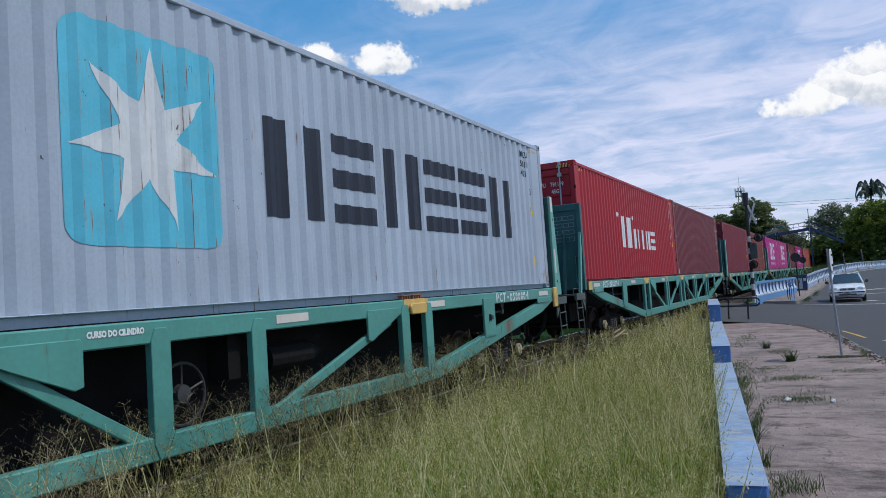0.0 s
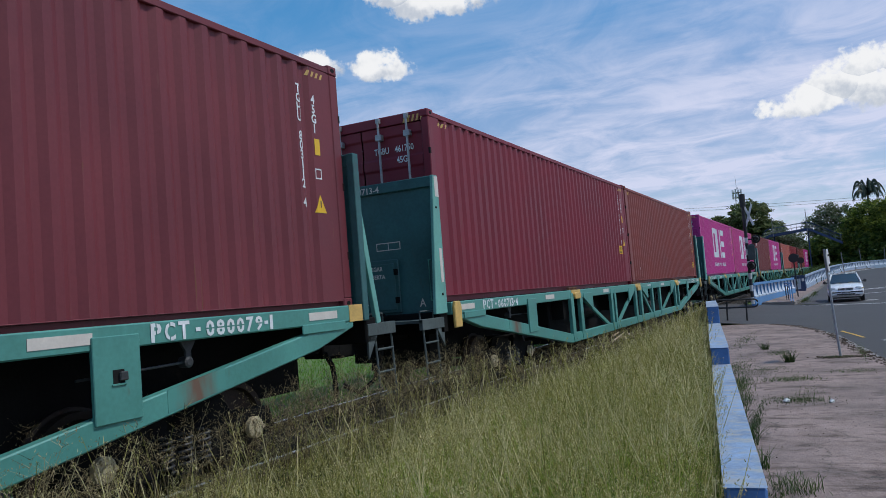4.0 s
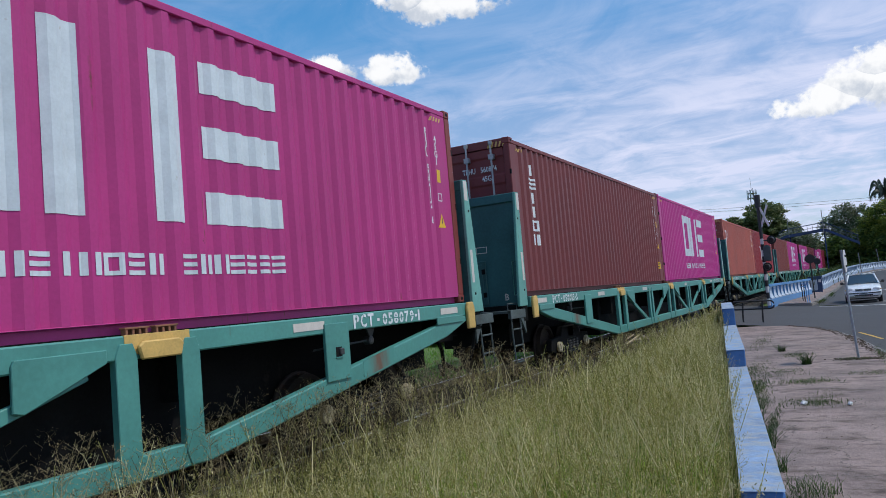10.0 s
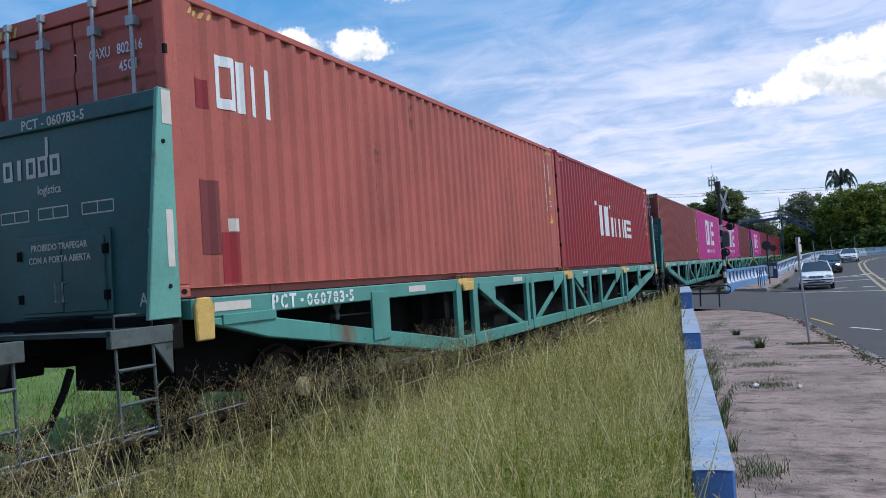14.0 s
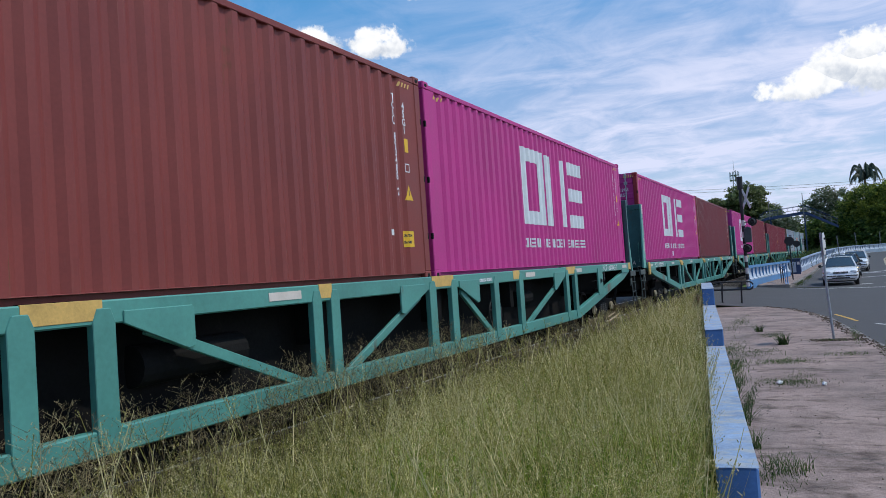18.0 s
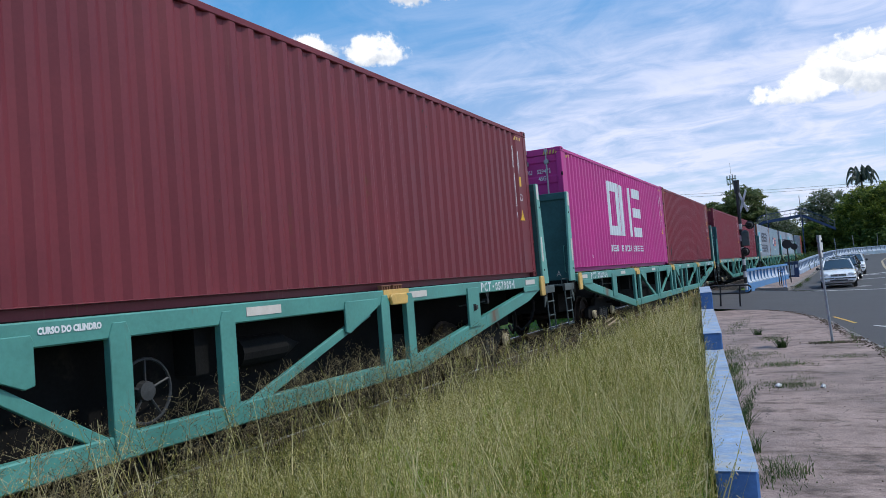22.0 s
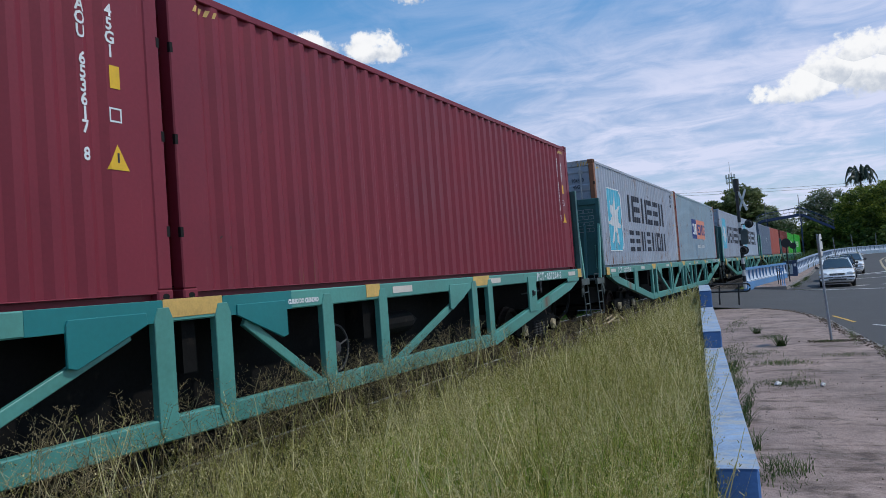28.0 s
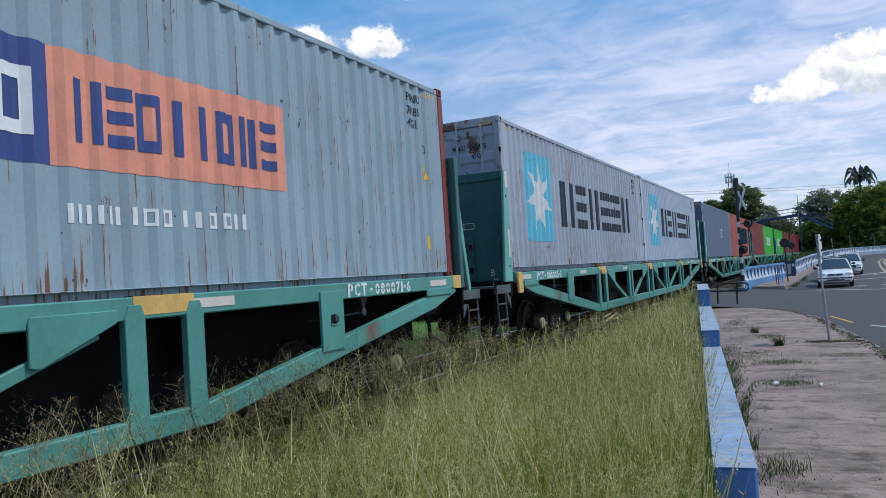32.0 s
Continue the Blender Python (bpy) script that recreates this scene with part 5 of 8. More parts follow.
def truss(w, s, wide, tabs):
    """One side of the wagon: top sill, belly chord, posts, diagonals and plates. s = 1 is the near side."""
    x = s * WX
    lift = -0.028 if tabs else 0.014      # the two kinds of wagon differ in the height of their sills
    put = lambda u, v, q: (x - s * q, u, zz(v + (lift if v > 0.5 else 0.0)))

    def flatpart(name, outline, thick, mat, proud=0.0, label="", bevel=0.006):
        place = lambda u, v, q: put(u, v, q - proud)
        return part(name, Build().prism(outline, place, thick), mat, w, label, bevel)
    flatpart("top_sill", rect(-0.02, 24.62, 0.995, 1.182), 0.16, M["teal"], bevel=0.012)
    belly = [(0.25, 0.995), (1.0, 0.955), (5.7, 0.225), (19.15, 0.225), (23.8, 0.955), (24.45, 0.995), (24.45, 0.93), (23.75, 0.735), (19.22, 0.03), (5.63, 0.03), (1.05, 0.735), (0.25, 0.93)]
    flatpart("belly_chord", belly, 0.11, M["teal"], bevel=0.012)
    late = (14.33, 15.53) if wide else (15.20, 15.62)
    for y in (5.85, 6.52, 9.24, 9.58, 11.98, 12.68, *late, 18.38, 19.03):
        flatpart("truss_post", post_outline(y, 0.17 if y in (9.24, 9.58, 15.20, 15.62) else 0.205, 0.06, 1.12), 0.075, M["teal"], 0.012)
    for a, b in (((6.95, 0.93), (9.05, 0.16)), ((9.78, 0.16), (11.65, 0.93)), ((13.0, 0.93), (late[0] - 0.14, 0.17)), ((15.76, 0.16), (18.05, 0.93))):
        flatpart("diagonal", bar_outline(a, b, 0.10), 0.05, M["teal"], -0.02)
    for y, d in ((6.70, 1), (11.80, -1), (12.86, 1), (18.20, -1)):
        flatpart("gusset", [(y, 1.09), (y + d * 0.72, 1.09), (y + d * 0.74, 1.05), (y + d * 0.74, 0.74), (y + d * 0.66, 0.72), (y, 0.99)], 0.03, M["teal"], 0.018)
    for y in (3.33 - MID, 21.12 - MID):
        flatpart("side_plate", rect(MID + y - 0.22, MID + y + 0.22, 0.455, 1.10), 0.04, M["teal"], 0.022)
        if y > 0:
            flatpart("plate_slot", rect(MID + y - 0.05, MID + y + 0.055, 0.735, 0.84), 0.006, M["black"], 0.026, bevel=0)
            flatpart("slot_lug", rect(MID + y + 0.0, MID + y + 0.075, 0.752, 0.822), 0.03, M["steel_dark"], 0.052, bevel=0.008)
            flatpart("slot_rim", rect(MID + y - 0.065, MID + y + 0.07, 0.718, 0.735), 0.012, M["teal"], 0.034, bevel=0.003)
        b = y + (0.85 if y > 0 else -0.85) + MID
        flatpart("hanger", [(b - 0.10, 1.0), (b + 0.10, 1.0), (b + 0.03, 0.90), (b + 0.035, 0.84), (b - 0.035, 0.84), (b - 0.03, 0.90)], 0.03, M["steel_dark"], -0.10, "grimy steel bracket under the sill", 0.004)
        hub = Build().lathe([(x - s * 0.19, 0.001), (x - s * 0.19, 0.05), (x - s * 0.10, 0.05), (x - s * 0.09, 0.03), (x - s * 0.09, 0.001)], "x", 12, (0, b, zz(0.82)))
        part("hanger_hub", hub, M["steel_dark"], w)
        part("pull_rod", Build().tube([(x - s * 0.14, b, zz(0.82)), (x - s * 0.14, b + (-1.1 if y > 0 else 1.1), zz(0.80))], 0.012, 6), M["steel_dark"], w)
    for y in (0.36, 24.62 - 1.16):
        flatpart("lap_plate", rect(y, y + 0.80, 0.915, 1.015), 0.02, M["teal"], 0.02)
    for y in (0.26 if tabs else 0.39, 4.15, 8.45, *((15.80, 19.02) if wide else (14.72, 20.4)), 23.60):
        flatpart("reflector", rect(y, y + 0.52, 1.05, 1.135), 0.01, M["reflector"], 0.006, "pale reflective strip", 0.0)
    bands = [(6.185, 0.33), (12.33, 0.35), (18.70, 0.33)] + ([] if tabs else [(9.41, 0.12), (15.41, 0.12) if not wide else (15.32, 0.16)])
    for y, h in bands:
        flatpart("yellow_band", rect(y - h, y + h, 1.03, 1.186), 0.02, M["yellow"], 0.005, "yellow painted band", 0.002)
    for q in (6.185, 12.33, 18.70):
        if tabs:
            flatpart("lock_tab", [(q - 0.2, 0.985), (q + 0.2, 0.985), (q + 0.23, 1.09), (q + 0.18, 1.13), (q - 0.18, 1.13), (q - 0.23, 1.09)], 0.04, M["yellow"], 0.05, "yellow folding lock", 0.012)
        if tabs:
            for dy in (-0.27, 0.03):
                z0 = zz(1.182 + lift)
                b = Build().box(x - s * 0.09 - 0.035, x - s * 0.09 + 0.035, q + dy, q + dy + 0.24, z0 + 0.046, z0 + 0.062)
                for i in range(4):
                    b.box(x - s * 0.09 - 0.03, x - s * 0.09 + 0.03, q + dy + 0.01 + i * 0.064, q + dy + 0.034 + i * 0.064, z0 - 0.01, z0 + 0.046)
                part("lock_block", b, M["rusty"], w, "rusty slatted lock block on the sill", 0.003)
        for dy in (-0.16, 0.1):
            part("twist_lock", box(x - s * 0.16 - 0.05, x - s * 0.16 + 0.05, q + dy - 0.07, q + dy + 0.07, zz(1.178 + lift), zz(1.19 + lift)), M["under"], w)
    for y in (0.10, 24.50):
        if tabs:
            flatpart("end_tab", [(y - 0.11, 0.80), (y + 0.11, 0.80), (y + 0.12, 1.10), (y + 0.08, 1.19), (y - 0.08, 1.19), (y - 0.12, 1.10)], 0.05, M["yellow"], 0.05, "yellow hanging lock plate", 0.012)
        else:
            flatpart("yellow_band", rect(y - 0.13, y + 0.15, 0.99, 1.186), 0.02, M["yellow"], 0.006, "yellow painted band", 0.002)
    # rust that has run over the chord below the plate
    for y in (2.50, 21.95):
        up = lerp_table(((1.0, 0.955), (5.75, 0.225), (18.97, 0.225), (23.7, 0.955)), y) + 0.5 * lift
        tilt = 0.155 * (-1 if y < MID else 1)
        o = [(-0.34, -0.203 - 0.34 * tilt), (0.34, -0.203 + 0.34 * tilt), (0.34, -0.012 + 0.34 * tilt), (-0.34, -0.012 - 0.34 * tilt)]
        b = Build().prism(o, lambda u, v, q: (s * (0.003 - q), u, v), 0.004)
        part("rust_patch", b, M["rust_smear"], w, "brown rust stain", at=pose(x, y, zz(up)))


STENCIL = {"P": 0.112, "C": 0.118, "T": 0.128, "-": 0.055, "1": 0.045}


def side_lettering(w, words, y, z, height, squeeze=0.8, name="wagon_number"):
    bm = text_bm(words, height, "LEFT", squeeze, 0.004)
    for v in bm.verts:
        v.co = Vector((WX + 0.006, y + v.co.x, zz(z) + v.co.y))
    return letters_on_sill(w, bm, name)


def letters_on_sill(w, bm, name):
    me = bpy.data.meshes.new(name)
    bm.to_mesh(me)
    bm.free()
    me.materials.append(M["white"])
    return part(name, me, M["white"], w, "white stencilled letters")


def stencil_letter(ch, wide, tall):
    """One letter of even width, with the stencil's bridge left open; its lower left corner is the origin."""
    bm = text_bm(ch, 1.0, "LEFT", 1.0, 0.045)
    xs, ys = [v.co.x for v in bm.verts], [v.co.y for v in bm.verts]
    x0, y0, kx, ky = min(xs), min(ys), wide / (max(xs) - min(xs)), tall / (max(ys) - min(ys))
    for v in bm.verts:
        v.co = Vector(((v.co.x - x0) * kx, (v.co.y - y0) * ky, 0))
    if ch in "PC05689":
        no, q = (Vector((1, 0, 0)), wide * 0.5) if ch in "PC" else (Vector((0, 1, 0)), tall * 0.5)
        for off in (-0.006, 0.006):
            bmesh.ops.bisect_plane(bm, geom=list(bm.verts) + list(bm.edges) + list(bm.faces), plane_co=no * (q + off), plane_no=no)
        bmesh.ops.delete(bm, geom=[f for f in bm.faces if abs(f.calc_center_median().dot(no) - q) < 0.006], context="FACES")
    for v in bm.verts:
        v.co = Vector((0, v.co.x, v.co.y))
    me = bpy.data.meshes.new("wagon_number")
    bm.to_mesh(me)
    bm.free()
    me.materials.append(M["white"])
    return me


def stencil_number(w, number, y, z):
    """The wagon's number in white stencil letters on its sill."""
    at = 0.0
    for ch in "PCT - " + number:
        if ch == " ":
            at += 0.04
            continue
        wide, tall = STENCIL.get(ch, 0.104), 0.155 if ch in "PCT" else 0.034 if ch == "-" else 0.142
        key = ("stencil", ch)
        if key not in MESHES:
            MESHES[key] = stencil_letter(ch, wide, tall)
        part("wagon_number", MESHES[key], M["white"], w, "white stencilled letter", at=pose(WX + 0.006, y + at, zz(z) + (0.055 if ch == "-" else 0.0)))
        at += wide + (0.032 if ch in "PCT" else 0.027)


def under_gear(w):
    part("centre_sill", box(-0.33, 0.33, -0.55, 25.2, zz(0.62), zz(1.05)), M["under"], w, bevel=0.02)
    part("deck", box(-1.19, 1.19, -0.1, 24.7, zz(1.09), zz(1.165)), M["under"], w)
    # black filler boxes, added to stand in for the dark under the wagon
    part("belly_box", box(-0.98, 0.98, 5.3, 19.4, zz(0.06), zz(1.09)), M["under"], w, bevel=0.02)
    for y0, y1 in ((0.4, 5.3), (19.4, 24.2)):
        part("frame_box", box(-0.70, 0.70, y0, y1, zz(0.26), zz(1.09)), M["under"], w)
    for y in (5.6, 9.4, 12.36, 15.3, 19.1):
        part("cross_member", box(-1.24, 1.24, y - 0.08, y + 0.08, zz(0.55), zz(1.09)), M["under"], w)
    for y in (-0.2, 24.9):
        part("end_beam", box(-1.3, 1.3, y - 0.12, y + 0.12, zz(0.72), zz(1.03)), M["under"], w, bevel=0.015)
    part("air_tank", Build().lathe([(7.0, 0.001), (7.02, 0.18), (8.3, 0.18), (8.32, 0.001)], "y", 16, (1.02, 0, zz(0.62))), M["under"], w)
    part("brake_cylinder", Build().lathe([(15.9, 0.001), (15.92, 0.15), (16.6, 0.15), (16.9, 0.03), (17.0, 0.001)], "y", 14, (1.04, 0, zz(0.66))), M["under"], w)
    # spoked brake wheel by the middle of the wagon
    b = Build()
    c = (1.13, 14.75, zz(0.49))
    ringp = [(c[0], c[1] + 0.27 * math.cos(i * math.pi / 12), c[2] + 0.27 * math.sin(i * math.pi / 12)) for i in range(25)]
    b.tube(ringp, 0.014, 6, False)
    for i in range(5):
        a = 2 * math.pi * i / 5 + 0.3
        b.tube([c, (c[0], c[1] + 0.27 * math.cos(a), c[2] + 0.27 * math.sin(a))], 0.011, 5)
    b.lathe([(c[0] - 0.03, 0.001), (c[0] - 0.03, 0.09), (c[0] + 0.03, 0.08), (c[0] + 0.04, 0.001)], "x", 14, (0, c[1], c[2]))
    part("brake_wheel", b, M["steel_dark"], w, "spoked hand brake wheel")
    for e, d in ((-0.55, -1), (25.15, 1)):
        cp = Build().box(-0.10, 0.10, min(e, e + d * 0.5), max(e, e + d * 0.5), zz(0.56), zz(0.74)).box(-0.17, 0.17, min(e + d * 0.32, e + d * 0.72), max(e + d * 0.32, e + d * 0.72), zz(0.50), zz(0.80))
        part("coupler", cp, M["under"], w, bevel=0.02)
        h = Build()
        h.tube([(0.42, e, zz(0.60)), (0.45, e + d * 0.10, zz(0.42)), (0.40, e + d * 0.22, zz(0.14)), (0.26, e + d * 0.42, zz(-0.02)), (0.12, e + d * 0.6, zz(0.12))], [0.034, 0.034, 0.032, 0.032, 0.04], 8)
        part("air_hose", h, M["black"], w, "black rubber brake hose")
        # platform with ladder and grab irons
        part("platform", box(-1.3, 1.3, min(e + d * -0.35, e + d * 0.33), max(e + d * -0.35, e + d * 0.33), zz(0.90), zz(0.94)), M["dusty_steel"], w)
        for sx in (-1, 1):
            y0, y1 = e + d * -0.13, e + d * 0.26
            part("platform_edge", box(sx * 1.28 - 0.03, sx * 1.28 + 0.03, min(e - d * 0.33, e + d * 0.33), max(e - d * 0.33, e + d * 0.33), zz(0.80), zz(0.95)), M["dusty_steel"], w, bevel=0.006)
            br = Build().prism([(e - d * 0.33, zz(0.92)), (e - d * 0.02, zz(0.92)), (e - d * 0.33, zz(0.52))], lambda u, v, q, sx=sx: (sx * (1.30 - q), u, v), 0.03)
            part("platform_bracket", br, M["dusty_steel"], w, "triangular bracket under the platform", 0.004)
            l = Build()
            for y in (y0, y1):
                l.tube([(sx * 1.27, y, zz(0.92)), (sx * 1.30, y, zz(0.05))], 0.014, 6)
            part("ladder_rail", l, M["dusty_steel"], w)
            for z in (0.06, 0.34, 0.62):
                part("ladder_step", Build().tube([(sx * 1.29, y0, zz(z)), (sx * 1.29, y1, zz(z))], 0.016, 6), M["dusty_steel"], w)
            g = Build().tube([(sx * 1.2, e - d * 0.2, zz(0.94)), (sx * 1.2, e - d * 0.2, zz(1.06)), (sx * 1.2, e + d * 0.2, zz(1.06)), (sx * 1.2, e + d * 0.2, zz(0.94))], 0.011, 6)
            part("grab_iron", g, M["dusty_steel"], w)


def outline_frame(x0, x1, z0, z1, t, y):
    """A thin rectangular outline painted on an end wall, with a bar down its middle."""
    m = (x0 + x1) / 2
    vs = [(x0, y, z0), (x1, y, z0), (x1, y, z1), (x0, y, z1), (x0 + t, y, z0 + t), (m - t / 2, y, z0 + t), (m + t / 2, y, z0 + t), (x1 - t, y, z0 + t), (x1 - t, y, z1 - t), (m + t / 2, y, z1 - t), (m - t / 2, y, z1 - t), (x0 + t, y, z1 - t)]
    return Build().add(vs, [(0, 1, 7, 6, 5, 4), (1, 2, 8, 7), (2, 3, 11, 10, 9, 8), (3, 0, 4, 11), (5, 6, 9, 10)])


def bulkhead(w, e, number, kind, letter):
    """The tall end wall. e = 0 is the near end, 1 the far end; kind 0 has smooth sheet and a low door, kind 1 ribs and braces."""
    y = -0.16 if e == 0 else 24.74
    d = -1 if e == 0 else 1          # outward
    top = 3.03
    part("bulkhead_sheet", box(-1.30, 1.30, min(y, y + d * 0.05), max(y, y + d * 0.05), zz(1.0), zz(top)), M["teal_shaded"], w, bevel=0.008)
    part("bulkhead_cap", box(-1.30, 1.30, min(y - d * 0.01, y + d * 0.09), max(y - d * 0.01, y + d * 0.09), zz(top - 0.16), zz(top)), M["teal_shaded"], w, bevel=0.01)
    face = y + d * 0.053
    for sx in (-1, 1):
        x0 = sx * 1.335
        if kind == 0:
            o = [(y - d * 0.03, zz(1.0)), (y + d * 0.34, zz(1.0)), (y + d * 0.12, zz(top)), (y - d * 0.03, zz(top))]
            b = Build().prism(o, lambda u, v, q: (x0 - sx * q, u, v), 0.05)
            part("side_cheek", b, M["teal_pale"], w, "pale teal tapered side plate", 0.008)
            for zc in (1.28, 2.55):
                part("bolt", Build().lathe([(x0 - sx * 0.0, 0.02), (x0 + sx * 0.008, 0.02), (x0 + sx * 0.008, 0.001)], "x", 8, (0, y + d * 0.09, zz(zc))), M["black"], w)
            part("reflector", box(min(x0, x0 + sx * 0.004), max(x0, x0 + sx * 0.004), min(y + d * 0.02, y + d * 0.10), max(y + d * 0.02, y + d * 0.10), zz(1.45), zz(1.95)), M["reflector"], w)
            part("reflector", box(min(x0, x0 + sx * 0.004), max(x0, x0 + sx * 0.004), min(y - d * 0.02, y + d * 0.09), max(y - d * 0.02, y + d * 0.09), zz(top - 0.32), zz(top - 0.02)), M["reflector"], w)
        else:
            part("side_post", box(min(x0, x0 - sx * 0.10), max(x0, x0 - sx * 0.10), min(y - d * 0.03, y + d * 0.09), max(y - d * 0.03, y + d * 0.09), zz(1.0), zz(top)), M["teal_shaded"], w, bevel=0.008)
            for xs in (x0 - sx * 0.05, sx * 0.92):
                b = Build().prism(bar_outline((y + d * 0.06, zz(2.35)), (y + d * 0.34, zz(0.95)), 0.10), lambda u, v, q, xs=xs: (xs + q - 0.03, u, v), 0.06)
                part("brace", b, M["teal_pale"] if xs == x0 - sx * 0.05 else M["teal_shaded"], w, "sloping brace", 0.006)
        g = Build().tube([(sx * 1.16, face, zz(1.2)), (sx * 1.16, face + d * 0.07, zz(1.2)), (sx * 1.16, face + d * 0.07, zz(1.8)), (sx * 1.16, face, zz(1.8))], 0.012, 6)
        part("grab_iron", g, M["teal_pale"], w)
    if kind == 0:
        part("door_frame", box(-0.62, 0.62, min(face, face + d * 0.03), max(face, face + d * 0.03), zz(1.06), zz(1.86)), M["teal_shaded"], w, bevel=0.01)
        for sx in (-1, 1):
            dr = part("bulkhead_door", box(min(0.01 * sx, 0.56 * sx), max(0.01 * sx, 0.56 * sx), min(face + d * 0.03, face + d * 0.045), max(face + d * 0.03, face + d * 0.045), zz(1.10), zz(1.80)), M["teal_shaded"], w, bevel=0.008)
            hd = Build().tube([(sx * 0.05, face + d * 0.045, zz(1.2)), (sx * 0.05, face + d * 0.09, zz(1.2)), (sx * 0.05, face + d * 0.09, zz(1.38)), (sx * 0.05, face + d * 0.045, zz(1.38))], 0.01, 6)
            part("handle", hd, M["galv"], dr)
            for zc in (1.2, 1.62):
                part("hinge", box(sx * 0.58 - 0.03, sx * 0.58 + 0.03, min(face + d * 0.03, face + d * 0.06), max(face + d * 0.03, face + d * 0.06), zz(zc), zz(zc + 0.09)), M["under"], dr)
    else:
        for z0, z1 in ((2.12, 2.70), (1.62, 2.05), (1.10, 1.56)):
            part("panel_frame", box(-0.88, 0.50, min(face, face + d * 0.05), max(face, face + d * 0.05), zz(z0 - 0.05), zz(z0)), M["under"], w)
            part("panel", box(-0.82, 0.44, min(face, face + d * 0.02), max(face, face + d * 0.02), zz(z0), zz(z1)), M["teal_shaded"], w, bevel=0.01)
        part("panel_frame", box(-0.88, 0.50, min(face, face + d * 0.05), max(face, face + d * 0.05), zz(2.72), zz(2.80)), M["under"], w, bevel=0.006)
        for x in (-0.88, 0.50):
            part("panel_post", box(x - 0.03, x + 0.03, min(face, face + d * 0.05), max(face, face + d * 0.05), zz(1.05), zz(2.75)), M["under"], w, bevel=0.005)
    if e == 0:
        f = face - 0.004
        nm = M["reflector"]
        if kind == 0:
            end_text("PCT - " + number, -0.05, zz(2.89), 0.095, y - 0.095, nm, w, "wagon_number", 1.0)
            for i, st in enumerate("rirrr"):
                b = Build()
                for pol in blocks(-0.85 + 0.17 * i, -0.68 + 0.17 * i, zz(2.42), zz(2.62), st, 0.2) + ([rect(-0.35 + 0.14, -0.31 + 0.14, zz(2.6), zz(2.80))] if i == 3 else []):
                    b.add([(u, f, v) for u, v in pol], [tuple(range(len(pol)))])
                part("name_figure", b, nm, w, "worn pale name figure")
            end_text("logística", -0.18, zz(2.25), 0.085, f, nm, w, "lettering", 0.85)
            for x0 in (-0.9, -0.35, 0.25):
                part("loading_diagram", outline_frame(x0, x0 + 0.42, zz(2.0), zz(2.12), 0.013, f), nm, w, "thin white loading diagram")
            end_text("PROIBIDO TRAFEGAR", -0.03, zz(1.70), 0.062, face - 0.05, nm, w, "lettering", 0.9)
            end_text("COM A PORTA ABERTA", -0.03, zz(1.58), 0.062, face - 0.05, nm, w, "lettering", 0.9)
            end_text(letter, 0.98, zz(1.12), 0.12, f, nm, w, "lettering", 0.9)
        else:
            for i, st in enumerate("rirrr"):
                b = Build()
                for pol in blocks(-0.35 + 0.134 * i, -0.216 + 0.134 * i, zz(2.40), zz(2.54), st, 0.2):
                    b.add([(u, face - 0.024, v) for u, v in pol], [tuple(range(len(pol)))])
                part("name_figure", b, nm, w, "worn pale name figure")
            end_text("logística", 0.14, zz(2.27), 0.07, face - 0.024, nm, w, "lettering", 0.85)
            for i in range(4):
                z0 = zz(2.16 + i * 0.165)
                for x0 in (0.62, 0.90):
                    part("loading_diagram", outline_frame(x0, x0 + 0.26, z0, z0 + 0.10, 0.009, f), M["galv"], w, "thin grey loading diagram")


def wagon(kind, number, letter, wide):
    w = root("container_wagon", "teal fish-bellied container wagon with a shade-darkened bulkhead at each end", "railway wagon", "wagons of the train")
    for s in (1, -1):
        truss(w, s, wide, kind == 0)
    under_gear(w)
    for y in (2.72, 22.0):
        bogie(w, y)
    for e in (0, 1):
        bulkhead(w, e, number, kind, letter)
    stencil_number(w, number, 1.11 if kind == 0 else 1.21, 1.012 + (-0.028 if kind == 0 else 0.014))
    stencil_number(w, number, 21.47, 1.012 + (-0.028 if kind == 0 else 0.014))
    if wide:
        side_lettering(w, "CURSO DO CILINDRO", 13.64, 1.06, 0.046, name="notice_lettering")
    return w


PROTO = {}


def another_wagon(kind, number, letter, wide):
    """A wagon of a known kind: copies the first one and paints its own number."""
    key = (kind, wide)
    if key not in PROTO:
        PROTO[key] = wagon(kind, number, letter, wide)
        return PROTO[key]
    w = copy_thing(PROTO[key], Matrix.Identity(4))
    for o in list(w.children_recursive):
        if o.name.startswith("wagon_number"):
            bpy.data.objects.remove(o)
    stencil_number(w, number, 1.11 if kind == 0 else 1.21, 1.012 + (-0.028 if kind == 0 else 0.014))
    stencil_number(w, number, 21.47, 1.012 + (-0.028 if kind == 0 else 0.014))
    if kind == 0:
        end_text("PCT - " + number, -0.05, zz(2.89), 0.095, -0.16 - 0.095, M["reflector"], w, "wagon_number", 1.0)
    return w


def fresh_paint(w):
    """Newer, darker teal paint over the middle of the sill and its two gussets."""
    for o in w.children:
        if o.name.startswith("gusset") and o.data.vertices[0].co.x > 0:
            mid = sum(v.co.y for v in o.data.vertices) / len(o.data.vertices)
            if abs(mid - 12.33) < 1.2:
                o.material_slots[0].link = "OBJECT"
                o.material_slots[0].material = M["teal_fresh"]
    for y0, y1 in ((10.75, 11.98), (12.69, 13.70)):
        b = Build().prism(rect(y0, y1, zz(1.012), zz(1.194)), lambda u, v, q: (WX + 0.003 - q, u, v), 0.006)
        part("paint_patch", b, M["teal_fresh"], w, "newer dark teal paint on the sill")


